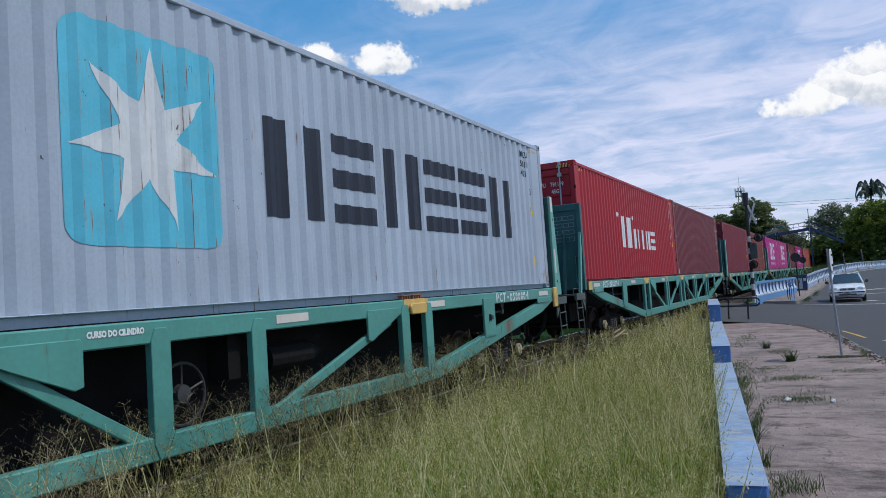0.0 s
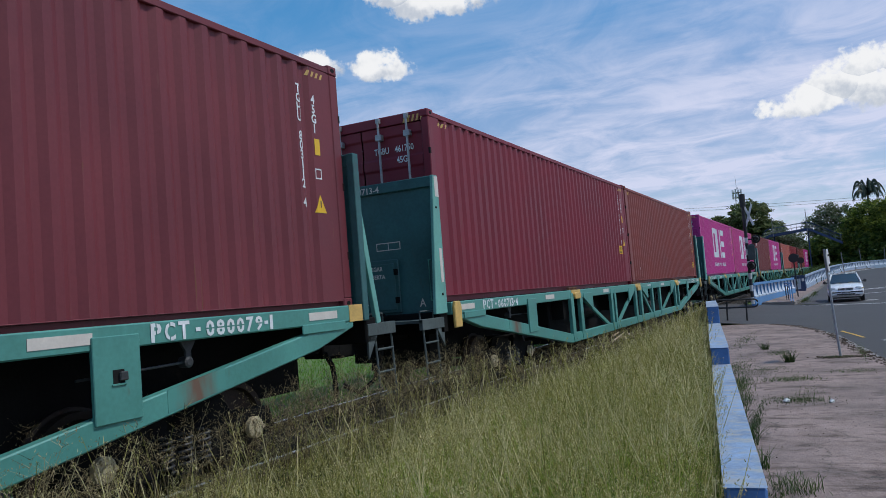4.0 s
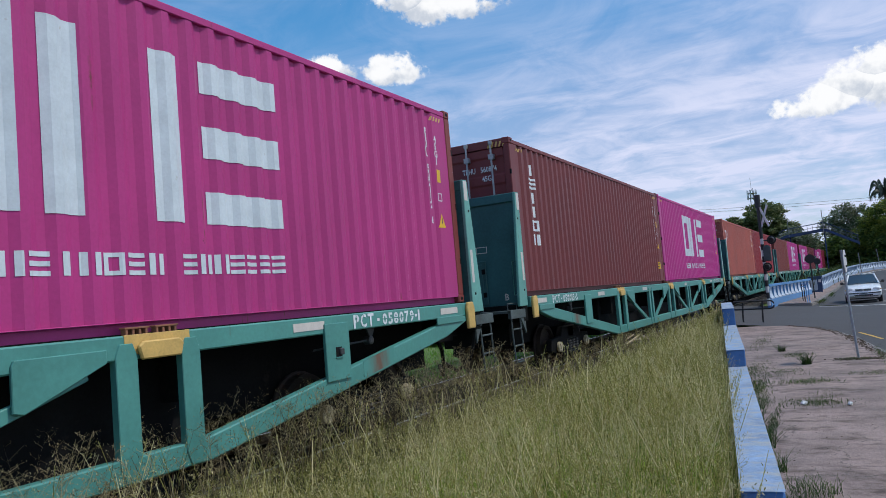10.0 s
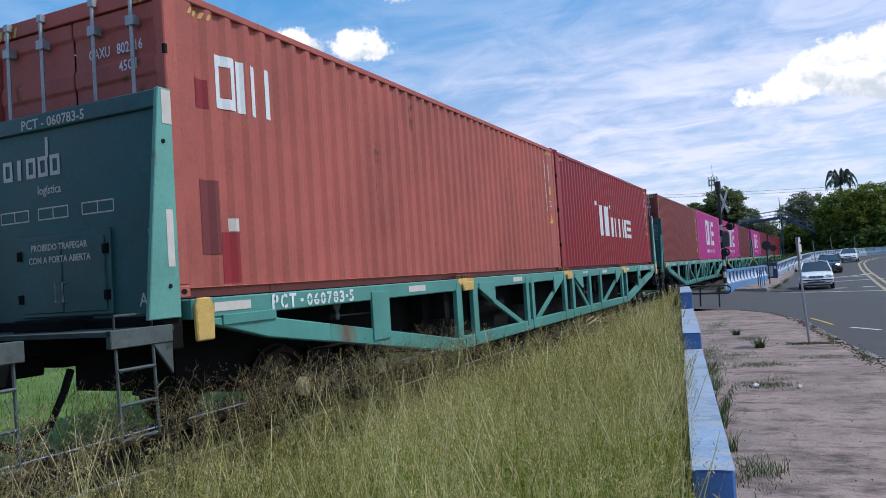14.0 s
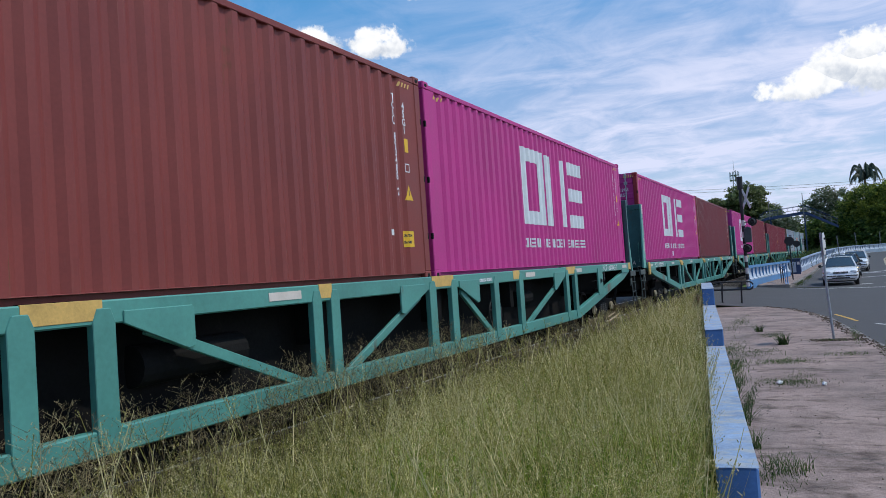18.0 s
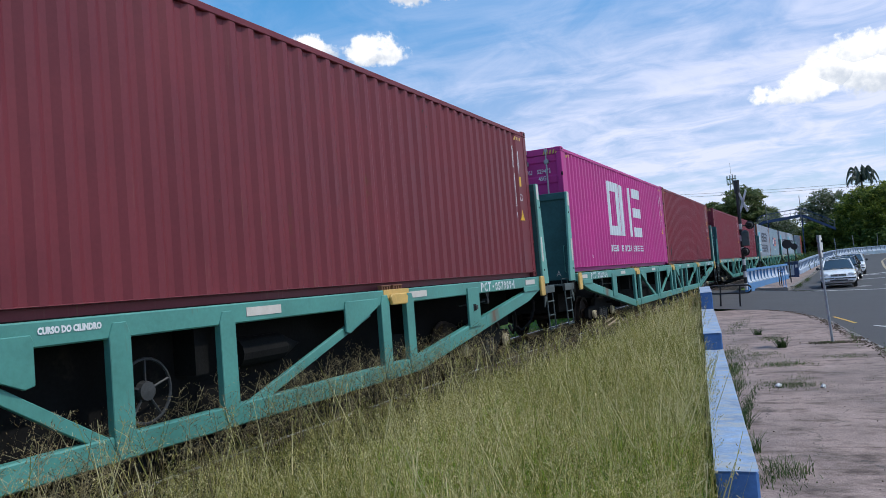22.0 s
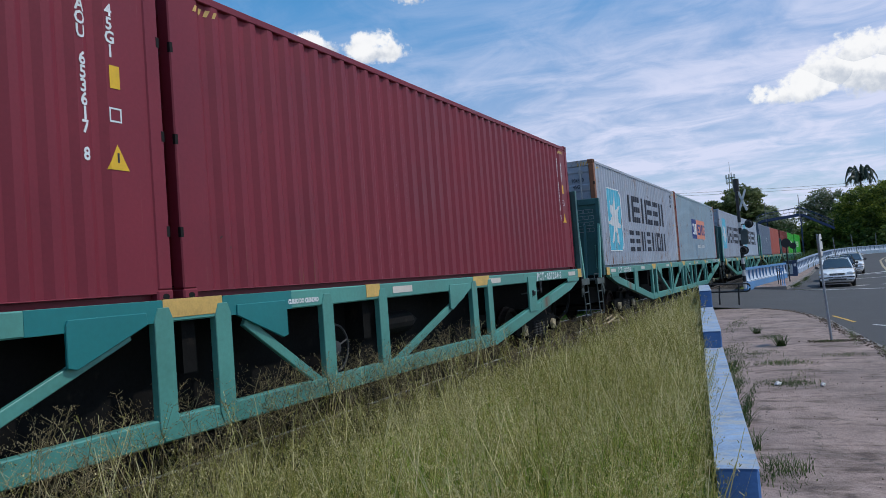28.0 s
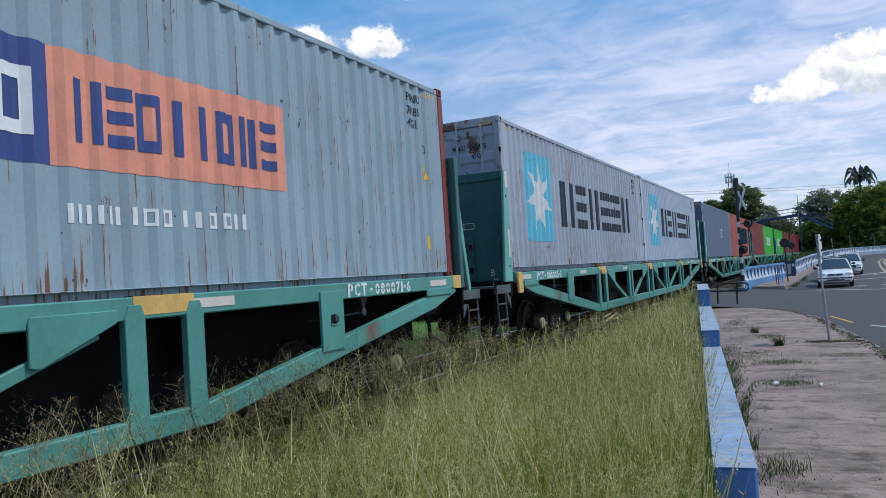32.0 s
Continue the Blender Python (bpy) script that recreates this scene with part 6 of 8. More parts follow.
def deco_stain(c):
    drape(flat([[(0.84, 0.16), (0.98, 0.12), (1.04, 0.30), (1.02, 0.62), (0.97, 0.84), (0.88, 0.76), (0.82, 0.50)]]), M["stain"], "oil_stain", c, 0.004, "dark smeared oil stain")


ONE_LABEL = "magenta corrugated forty-foot container with a pale square emblem"
TRAIN = []


def add_wagon(k, kind, number, letter, boxes):
    w = another_wagon(kind, number, letter, k not in (0, 2, 3, 10))
    if k == 8:
        fresh_paint(w)
    cs = []
    for slot, spec in boxes:
        cs.append((slot, container(doors=(slot == 0), **spec)))
    TRAIN.append((k, w, cs))


def star_plain(c):
    deco_star(c, 1.26, 2.94, 0.60, 2.42, [(3.5, 10.58, 0.95, 2.0, "ububbu")])


def star_double(c):
    deco_star(c, 1.15, 2.82, 0.46, 2.27, [(3.62, 9.57, 1.38, 2.22, "ububbu"), (3.60, 9.57, 0.46, 1.11, "bbuburu")], True)


PINK = dict(paint_key="magenta", label=ONE_LABEL, deco=deco_magenta)
PINK_DULL = dict(paint_key="magenta_dull", label="faded " + ONE_LABEL, deco=deco_magenta)
add_wagon(-1, 0, "058088-1", "A", [(1, dict(paint_key="grey", label="pale blue-grey container with a star emblem and dark figures", code="MRKU 500011 6", deco=star_plain, post_key="grey_worn"))])
add_wagon(0, 1, "080079-1", "A", [(0, dict(paint_key="red", label="bright red corrugated container with white serif figures", code="KKFU 791159 0", deco=deco_serif)),
                                  (1, dict(paint_key="maroon", label="plain dark maroon corrugated container", code="TGHU 803112 4", deco=deco_ring, marks=[(0.36, 0.42, 1.50, 1.70, "white")]))])
add_wagon(1, 0, "060713-4", "A", [(0, dict(paint_key="wine", label="wine-red corrugated container with a yellow caution label", code="TGBU 461750 5", caution="large")),
                                  (1, dict(paint_key="oxide", label="oxide-brown corrugated container with scuffed paint", code="TCLU 169811 0", caution=True, marks=[(1.18, 1.32, 0.42, 0.50, "white")]))])
add_wagon(2, 0, "058079-1", "B", [(0, dict(PINK, code="BEAU 548744 0")), (1, dict(PINK_DULL, code="BEAU 532112 6", post_key="oxide"))])
add_wagon(3, 0, "058015-5", "B", [(0, dict(paint_key="brown", label="brown corrugated container with a white column of figures", code="TRHU 560874 9", deco=deco_column, caution=True)), (1, dict(PINK, code="BEAU 522331 5"))])
add_wagon(4, 0, "060783-5", "A", [(0, dict(paint_key="orange", label="sun-faded orange-red container with patched paint", code="CAXU 802316 1", deco=deco_short, marks=[(0.37, 0.63, 0.40, 1.12, "brown"), (0.64, 0.90, 0.12, 0.62, "dark_red"), (0.38, 0.56, 1.82, 2.10, "dark_red"), (0.80, 0.90, 1.85, 1.98, "dark_red"), (0.78, 0.90, 0.63, 0.76, "reflector")])),
                                  (1, dict(paint_key="dark_red", label="dark red corrugated container with white serif figures", code="KKFU 774310 2", deco=deco_serif))])
add_wagon(5, 1, "080143-7", "A", [(0, dict(paint_key="oxide", label="oxide-brown corrugated container, dented and scuffed", code="TCLU 893488 2", caution=True, door_mark=(-0.60, -0.22, 1.95, 2.27, "label_pink"), marks=[(11.3, 11.38, 0.62, 0.70, "white"), (0.86, 0.94, 1.86, 1.94, "white")])), (1, dict(PINK, code="TLLU 549550 5"))])
add_wagon(6, 0, "057989-1", "A", [(0, dict(PINK, code="GCXU 518965 1", post_key="dark_red", marks=[(5.42, 5.60, 0.18, 0.36, "white")])), (1, dict(paint_key="burgundy", label="dark burgundy corrugated steel container", code="GAOU 658135 1"))])
add_wagon(7, 0, "058096-1", "A", [(0, dict(PINK, code="BEAU 529472 8", marks=[(2.0, 2.08, 0.30, 0.38, "white")])), (1, dict(paint_key="wine", label="wine-red corrugated container with a dark stain", code="GAOU 654420 3", deco=deco_stain, post_key="wine_worn"))])
add_wagon(8, 1, "057284-5", "B", [(0, dict(paint_key="wine", label="wine-red corrugated steel container", code="GAOU 653617 8")), (1, dict(paint_key="wine", label="wine-red corrugated steel container", code="GAOU 650213 7"))])
add_wagon(9, 1, "080071-6", "B", [(0, dict(paint_key="grey_worn", label="rust-streaked pale grey container with a star emblem", code="MSKU 904310 1", deco=star_double, post_key="rusty")), (1, dict(paint_key="grey_blue", label="battered blue-grey container with blue and salmon blocks", code="PONU 780185 4", deco=deco_two_blocks, post_key="oxide"))])
add_wagon(10, 0, "080005-3", "A", [(0, dict(paint_key="grey_worn", label="worn pale grey container with a star emblem", code="MBKU 542375 5", deco=star_plain)), (1, dict(paint_key="grey", label="pale blue-grey container with a star emblem", code="MRKU 218840 9", deco=star_plain))])
add_wagon(11, 0, "058041-2", "A", [(0, dict(paint_key="slate", label="slate-blue corrugated steel container", deco=deco_small)), (1, dict(paint_key="orange", label="orange-red corrugated steel container"))])
add_wagon(12, 1, "080112-4", "A", [(0, dict(paint_key="oxide", label="red-brown corrugated steel container")), (1, dict(paint_key="green", label="bright green container with white figures", deco=deco_green))])
add_wagon(13, 0, "058066-0", "A", [(0, dict(paint_key="green", label="bright green container with white figures", deco=deco_green)), (1, dict(paint_key="oxide", label="red-brown corrugated steel container"))])
add_wagon(14, 1, "080090-1", "A", [(0, dict(paint_key="brown", label="dark brown-red corrugated steel container")), (1, dict(paint_key="wine", label="wine-red corrugated steel container"))])

# ---- grass and weeds ----


def blade_arrays(rng, base, height, width, lean, bend=0.5, segs=3):
    """Curved tapering blades: arrays of vertices and triangles."""
    n = len(base)
    a = rng.uniform(0, 2 * np.pi, n)
    d = np.stack([np.cos(a), np.sin(a)], 1)
    s = np.stack([-np.sin(a + rng.normal(0, 0.7, n)), np.cos(a)], 1)
    s /= np.linalg.norm(s, axis=1)[:, None]
    rows = []
    for i in range(segs):
        t = i / segs
        off = lean * (t * (1 - bend) + bend * t * t)
        c = np.empty((n, 3))
        c[:, :2] = base[:, :2] + d * (off * height)[:, None]
        c[:, 2] = base[:, 2] + height * (t - 0.25 * lean * t * t)
        w = width * (1 - 0.75 * t)
        for sg in (-0.5, 0.5):
            q = c.copy()
            q[:, :2] += s * (w * sg)[:, None]
            rows.append(q)
    tip = np.empty((n, 3))
    tip[:, :2] = base[:, :2] + d * (lean * height)[:, None]
    tip[:, 2] = base[:, 2] + height * (1 - 0.25 * lean)
    rows.append(tip)
    v = np.stack(rows, 1)
    k = v.shape[1]
    tris = []
    for i in range(segs - 1):
        b = 2 * i
        tris += [(b, b + 1, b + 2), (b + 1, b + 3, b + 2)]
    tris.append((2 * segs - 2, 2 * segs - 1, 2 * segs))
    f = np.array(tris)[None] + (np.arange(n) * k)[:, None, None]
    return v.reshape(-1, 3), f.reshape(-1, 3)


def panicle_arrays(rng, base, height, branches, spread, lean=0.16, thick=0.0026):
    """Flowering stalks: a thin stem with fine branches that carry small seeds."""
    n = len(base)
    V, F, cnt = [], [], 0

    def sliver(p, q, w):
        nonlocal cnt
        d = q - p
        side = np.cross(d, rng.normal(0, 1, d.shape))
        side /= np.linalg.norm(side, axis=1)[:, None] + 1e-9
        v = np.stack([p - side * w, p + side * w, q + side * w * 0.5, q - side * w * 0.5], 1)
        m = len(p)
        idx = cnt + np.arange(m)[:, None] * 4
        F.append(np.concatenate([idx + np.array([0, 1, 2]), idx + np.array([0, 2, 3])]))
        V.append(v.reshape(-1, 3))
        cnt += m * 4
    a = rng.uniform(0, 2 * np.pi, n)
    d = np.stack([np.cos(a) * lean, np.sin(a) * lean, np.ones(n)], 1)
    mid = base + d * (height * 0.6)[:, None]
    d2 = d + np.stack([np.cos(a), np.sin(a), np.zeros(n)], 1) * lean * 0.9
    top = mid + d2 * (height * 0.4)[:, None]
    sliver(base, mid, thick)
    sliver(mid, top, thick * 0.7)
    for i in range(branches):
        t = rng.uniform(0.05, 1.0, n)
        p = mid + (top - mid) * t[:, None]
        b = rng.uniform(0, 2 * np.pi, n)
        ln = spread * (1.15 - 0.75 * t) * rng.uniform(0.6, 1.2, n)
        q = p + np.stack([np.cos(b) * ln, np.sin(b) * ln, ln * rng.uniform(0.2, 0.9, n)], 1)
        sliver(p, q, thick * 0.34)
        for u in (0.55, 0.8, 1.0):
            r = p + (q - p) * u + rng.normal(0, 0.008, (n, 3))
            sliver(r, r + rng.normal(0, 0.006, (n, 3)) + np.array([0, 0, 0.008]), thick * 0.75)
    return np.concatenate(V), np.concatenate(F)


def ground_at(xy):
    return np.array([field_z(x, y) for x, y in xy])


def scatter(rng, n, y0, y1, left, right, power=1.0):
    y = y0 + (y1 - y0) * rng.uniform(0, 1, n) ** power
    u = rng.uniform(0, 1, n)
    a, b = left(y), right(y)
    x = a + (b - a) * u
    return np.stack([x, y], 1), u


def build_grass():
    rng = np.random.default_rng(11)
    wall_left = lambda y: -0.1316 * y - 0.03
    near_rail = lambda y: TRACK + BEND * y * y + 1.30
    edge_rail = lambda y: near_rail(y) + 0.12 + 0.8 * np.clip((y - 6.0) / 6.0, 0.0, 1.0) + 0.35 * np.clip((y - 10.0) / 5.0, 0.0, 1.0)
    V, F, c = [], [], 0

    def take(v, f):
        nonlocal c
        V.append(v)
        F.append(f + c)
        c += len(v)
    patch = lambda xy: np.array([noise.noise(Vector((x * 0.55, y * 0.55, 3.0))) for x, y in xy])
    # dense field, nearest part first
    for n, y0, y1, wid in ((9000, -9.0, 2.6, 0.012), (46000, 2.6, 9.0, 0.0064), (40000, 9.0, 17.0, 0.009), (22000, 17.0, 27.2, 0.014)):
        xy, u = scatter(rng, n, y0, y1, edge_rail, wall_left)
        xy[:, 0] -= np.abs(rng.normal(0, 0.38, n)) * (u < 0.16)
        q = patch(xy)
        tall = (0.36 + 0.16 * q + 0.10 * u) * (0.4 + 0.6 * np.clip(u * 2.6, 0, 1))
        h = tall * rng.uniform(0.55, 1.25, n)
        base = np.column_stack([xy, ground_at(xy) - 0.02])
        take(*blade_arrays(rng, base, h, wid * rng.uniform(0.6, 1.4, n), rng.uniform(0.1, 0.75, n)))
    ob = new("field_grass", array_mesh("field_grass", np.concatenate(V), np.concatenate(F), M["grass"]))
    tagged(ob, "tall unmown yellow-green grass between the track and wall", "grass", kind="stuff")
    V, F, c = [], [], 0
    # broad green blades low down between the stalks
    for n, y0, y1, wid in ((24000, 2.6, 7.5, 0.010), (12000, 7.5, 16.0, 0.012)):
        xy, u = scatter(rng, n, y0, y1, lambda y: near_rail(y) + 1.1, wall_left, 1.3)
        keep = patch(xy * 1.7) > -0.12
        xy = xy[keep]
        n = len(xy)
        take(*blade_arrays(rng, np.column_stack([xy, ground_at(xy) - 0.02]), rng.uniform(0.20, 0.46, n), wid * rng.uniform(0.6, 1.4, n), rng.uniform(0.2, 0.9, n), segs=4))
    ob = new("green_grass", array_mesh("green_grass", np.concatenate(V), np.concatenate(F), M["lush"]))
    tagged(ob, "lush broad green blades low in the field", "grass", kind="stuff")
    V, F, c = [], [], 0
    for n, y0, y1, br, sp, th in ((3000, 2.6, 9.0, 11, 0.10, 0.0030), (3200, 9.0, 18.0, 7, 0.12, 0.0042), (1700, 18.0, 27.0, 5, 0.14, 0.007)):
        xy, u = scatter(rng, n, y0, y1, edge_rail, wall_left)
        xy[:, 0] -= np.abs(rng.normal(0, 0.45, n)) * (u < 0.2)
        base = np.column_stack([xy, ground_at(xy)])
        take(*panicle_arrays(rng, base, rng.uniform(0.40, 0.70, n) * (0.5 + 0.5 * np.clip(u * 2.6, 0, 1)), br, sp, 0.2, th))
    # tall single stalks
    for n, y0, y1, th in ((560, 2.6, 9.0, 0.0042), (560, 9.0, 18.0, 0.0062), (220, 18.0, 26.0, 0.010)):
        xy, u = scatter(rng, n, y0, y1, edge_rail, wall_left)
        base = np.column_stack([xy, ground_at(xy)])
        take(*panicle_arrays(rng, base, rng.uniform(0.70, 1.02, n), 5, 0.06, 0.22, th))
    ob = new("seed_grass", array_mesh("seed_grass", np.concatenate(V), np.concatenate(F), M["straw"]))
    tagged(ob, "pale feathery seed heads standing above the grass", "grass", kind="stuff")
    V, F, c = [], [], 0
    # darker, taller flowering grass along the track
    for n, y0, y1, th in ((520, 2.2, 11.0, 0.0038), (330, 11.0, 26.0, 0.0060)):
        xy, u = scatter(rng, n, y0, y1, lambda y: near_rail(y) - 0.75, lambda y: near_rail(y) + 0.95)
        base = np.column_stack([xy, ground_at(xy)])
        take(*panicle_arrays(rng, base, rng.uniform(0.65, 1.12, n) * (1.0 if y0 < 5 else 0.55), 15, 0.17, 0.22, th))
    ob = new("flowering_grass", array_mesh("flowering_grass", np.concatenate(V), np.concatenate(F), M["brush_head"]))
    tagged(ob, "tall tan feathery grass heads beside the rails", "grass", kind="stuff")
    V, F, c = [], [], 0
    for n, y0, y1, wid in ((14000, 2.2, 12.0, 0.005), (7000, 12.0, 27.0, 0.009)):
        xy, u = scatter(rng, n, y0, y1, lambda y: near_rail(y) - 0.75, lambda y: near_rail(y) + 1.0)
        base = np.column_stack([xy, ground_at(xy)])
        take(*blade_arrays(rng, base, rng.uniform(0.10, 0.42, n) * (1.0 if y0 < 5 else 0.5), wid * rng.uniform(0.6, 1.4, n), rng.uniform(0.3, 1.1, n)))
    ob = new("brush_grass", array_mesh("brush_grass", np.concatenate(V), np.concatenate(F), M["grass_dark"]))
    tagged(ob, "dark dry flowering grass beside the rails", "grass", kind="stuff")
    xy, u = scatter(rng, 7000, 15.0, 27.4, lambda y: wall_left(y) - 0.8, wall_left)
    v, f = blade_arrays(rng, np.column_stack([xy, ground_at(xy)]), rng.uniform(0.25, 0.66, 7000), 0.010 * rng.uniform(0.6, 1.4, 7000), rng.uniform(0.2, 0.8, 7000))
    ob = new("dry_brush", array_mesh("dry_brush", v, f, M["brush_head"]))
    tagged(ob, "brown dry brush at the end of the wall", "dry brush", kind="stuff")
    # mown lawn beyond the track
    n = 42000
    y = rng.uniform(-4, 46, n)
    x = TRACK + BEND * y * y - 1.3 - 14.0 * rng.uniform(0, 1, n) ** 1.6
    xy = np.column_stack([x, y])
    v, f = blade_arrays(rng, np.column_stack([xy, ground_at(xy)]), rng.uniform(0.06, 0.20, n), 0.016 * rng.uniform(0.6, 1.5, n), rng.uniform(0.2, 0.9, n), segs=2)
    ob = new("lawn_grass", array_mesh("lawn_grass", v, f, M["lawn"]))
    tagged(ob, "short bright green lawn beyond the railway track", "grass", kind="stuff")


M["straw"] = blade_material("straw_seed_heads", [(0.20, 0.20, 0.04), (0.46, 0.42, 0.13), (0.80, 0.71, 0.40)], 0.7, 0.3, 1.3)
build_grass()


def build_weeds():
    rng = np.random.default_rng(5)
    for x, y, r, h, n, w, lb in ((-1.27, 18.5, 0.24, 0.20, 90, 0.012, "green grass tuft growing from the pavement"), (-0.68, 15.8, 0.26, 0.25, 120, 0.012, "green grass tuft growing from the pavement"),
                                 (-0.34, 6.75, 0.62, 0.17, 120, 0.007, "large sprawling grass tuft on the pavement"), (-0.78, 8.4, 0.16, 0.26, 34, 0.010, "grass tuft leaning out from the wall"),
                                 (-0.98, 9.6, 0.16, 0.30, 34, 0.010, "grass tuft leaning out from the wall"), (-0.62, 7.4, 0.16, 0.22, 40, 0.009, "grass tuft leaning out from the wall")):
        a = rng.uniform(0, 2 * np.pi, n)
        q = r * 0.35 * rng.uniform(0, 1, n) ** 0.5
        base = np.column_stack([x + q * np.cos(a), y + q * np.sin(a), np.full(n, -0.565)])
        v, f = blade_arrays(rng, base, h * rng.uniform(0.5, 1.2, n), w * rng.uniform(0.6, 1.3, n), rng.uniform(0.3, 1.1, n), segs=4)
        tagged(new("weed_tuft", array_mesh("weed_tuft", v, f, M["weed"])), lb, "weed", "weeds on the pavement")
    V, F, c = [], [], 0
    for x, y, rx, ry, n, h in ((-1.55, 15.0, 0.24, 1.0, 420, 0.06), (-1.36, 12.6, 0.24, 0.8, 760, 0.08), (-1.10, 10.9, 0.12, 0.7, 240, 0.09), (-1.1, 14.6, 0.45, 0.5, 350, 0.05), (-0.56, 13.3, 0.42, 0.25, 420, 0.06),
                               (-0.43, 11.25, 0.42, 0.22, 520, 0.05), (-0.95, 17.6, 0.3, 0.4, 200, 0.06), (0.15, 16.4, 0.28, 0.1, 220, 0.06), (0.33, 14.2, 0.35, 0.2, 160, 0.05), (-0.3, 11.9, 0.2, 0.4, 90, 0.05),
                               (-0.84, 8.9, 0.07, 1.2, 420, 0.09), (-0.40, 6.6, 0.25, 0.4, 160, 0.06), (0.6, 17.2, 0.1, 1.0, 260, 0.05), (-1.9, 21.0, 0.25, 1.6, 320, 0.06), (1.0, 14.2, 0.15, 1.0, 260, 0.05), (-0.9, 46.0, 0.25, 2.5, 500, 0.14), (-0.5, 56.0, 0.2, 4.0, 500, 0.16)):
        n = int(n * 1.9)
        base = np.column_stack([x + rx * rng.normal(0, 0.5, n), y + 1.5 * ry * rng.normal(0, 0.5, n), np.full(n, -0.565)])
        v, f = blade_arrays(rng, base, 0.8 * h * rng.uniform(0.4, 1.4, n), 0.007 * rng.uniform(0.6, 1.5, n), rng.uniform(0.3, 1.2, n), segs=2)
        V.append(v), F.append(f + c)
        c += len(v)
    tagged(new("pavement_weeds", array_mesh("pavement_weeds", np.concatenate(V), np.concatenate(F), M["weed"])), "patches of low green weeds in the pavement cracks", "weeds", kind="stuff")
    # clods and grit that gather along the kerb and round the pole
    n = 1300
    yy = rng.uniform(9.0, 27.0, n)
    xx = np.array([lerp_table(EDGE, q) for q in yy]) - 0.05 + rng.normal(0, 0.07, n)
    yy[:260], xx[:260] = 16.45 + rng.normal(0, 0.10, 260), 0.2 + rng.normal(0, 0.18, 260)
    yy[260:460], xx[260:460] = rng.uniform(5, 24, 200), rng.uniform(-1.0, 1.0, 200)
    xx[260:460] -= 0.10 * yy[260:460] - 1.0
    r = rng.uniform(0.008, 0.030, n)
    r[260:460] *= 0.4
    base = np.array([[1, 0, 0], [-1, 0, 0], [0, 1, 0], [0, -1, 0], [0, 0, 0.6], [0, 0, -0.6]], float)
    tri = np.array([[0, 2, 4], [2, 1, 4], [1, 3, 4], [3, 0, 4], [2, 0, 5], [1, 2, 5], [3, 1, 5], [0, 3, 5]])
    v = base[None] * rng.uniform(0.6, 1.4, (n, 6, 1)) * r[:, None, None] + np.stack([xx, yy, np.full(n, -0.555)], 1)[:, None]
    f = tri[None] + (np.arange(n) * 6)[:, None, None]
    ob = new("grit", array_mesh("grit", v.reshape(-1, 3), f.reshape(-1, 3), M["dirt"]))
    tagged(ob, "brown dirt clods and grit gathered along the kerb", "dirt", kind="stuff")
    for x, y, s in ((-0.56, 11.1, 0.05), (-0.02, 11.0, 0.035)):
        b = Build()
        b.lathe([(0, 0.001), (0.01, s), (0.03, s * 0.8), (0.045, s * 0.3), (0.05, 0.001)], "z", 7)
        for i, q in enumerate(b.v):
            b.v[i] = (q[0] * (1 + 0.3 * math.sin(i * 5.1)), q[1] * (1 + 0.3 * math.cos(i * 3.7)), q[2] + 0.01 * math.sin(i * 2.3))
        ob = part("litter", b, M["litter"], at=pose(x, y, -0.558))
        tagged(ob, "crumpled white scrap of litter on the pavement", "litter", "litter on the pavement")
    for i in range(9):
        x, y = -4.55 + random.uniform(-0.55, 0.55), 18.6 + random.uniform(-0.9, 0.9)
        ln, t = random.uniform(0.3, 0.8), random.uniform(0, 180)
        b = Build().tube([(-ln / 2, 0, 0), (0, 0.02, random.uniform(0.02, 0.08)), (ln / 2, 0, random.uniform(0, 0.2))], [0.02, 0.025, 0.012], 6)
        ob = part("broken_cane", b, M["cane"], at=pose(x, y, field_z(x, y) + 0.34 + random.uniform(0, 0.1), 0, random.uniform(-12, 12), t))
        tagged(ob, "broken dry cane stalk lying in the grass", "dry stalk", "canes by the track")


build_weeds()

# ---- street furniture at the crossing ----


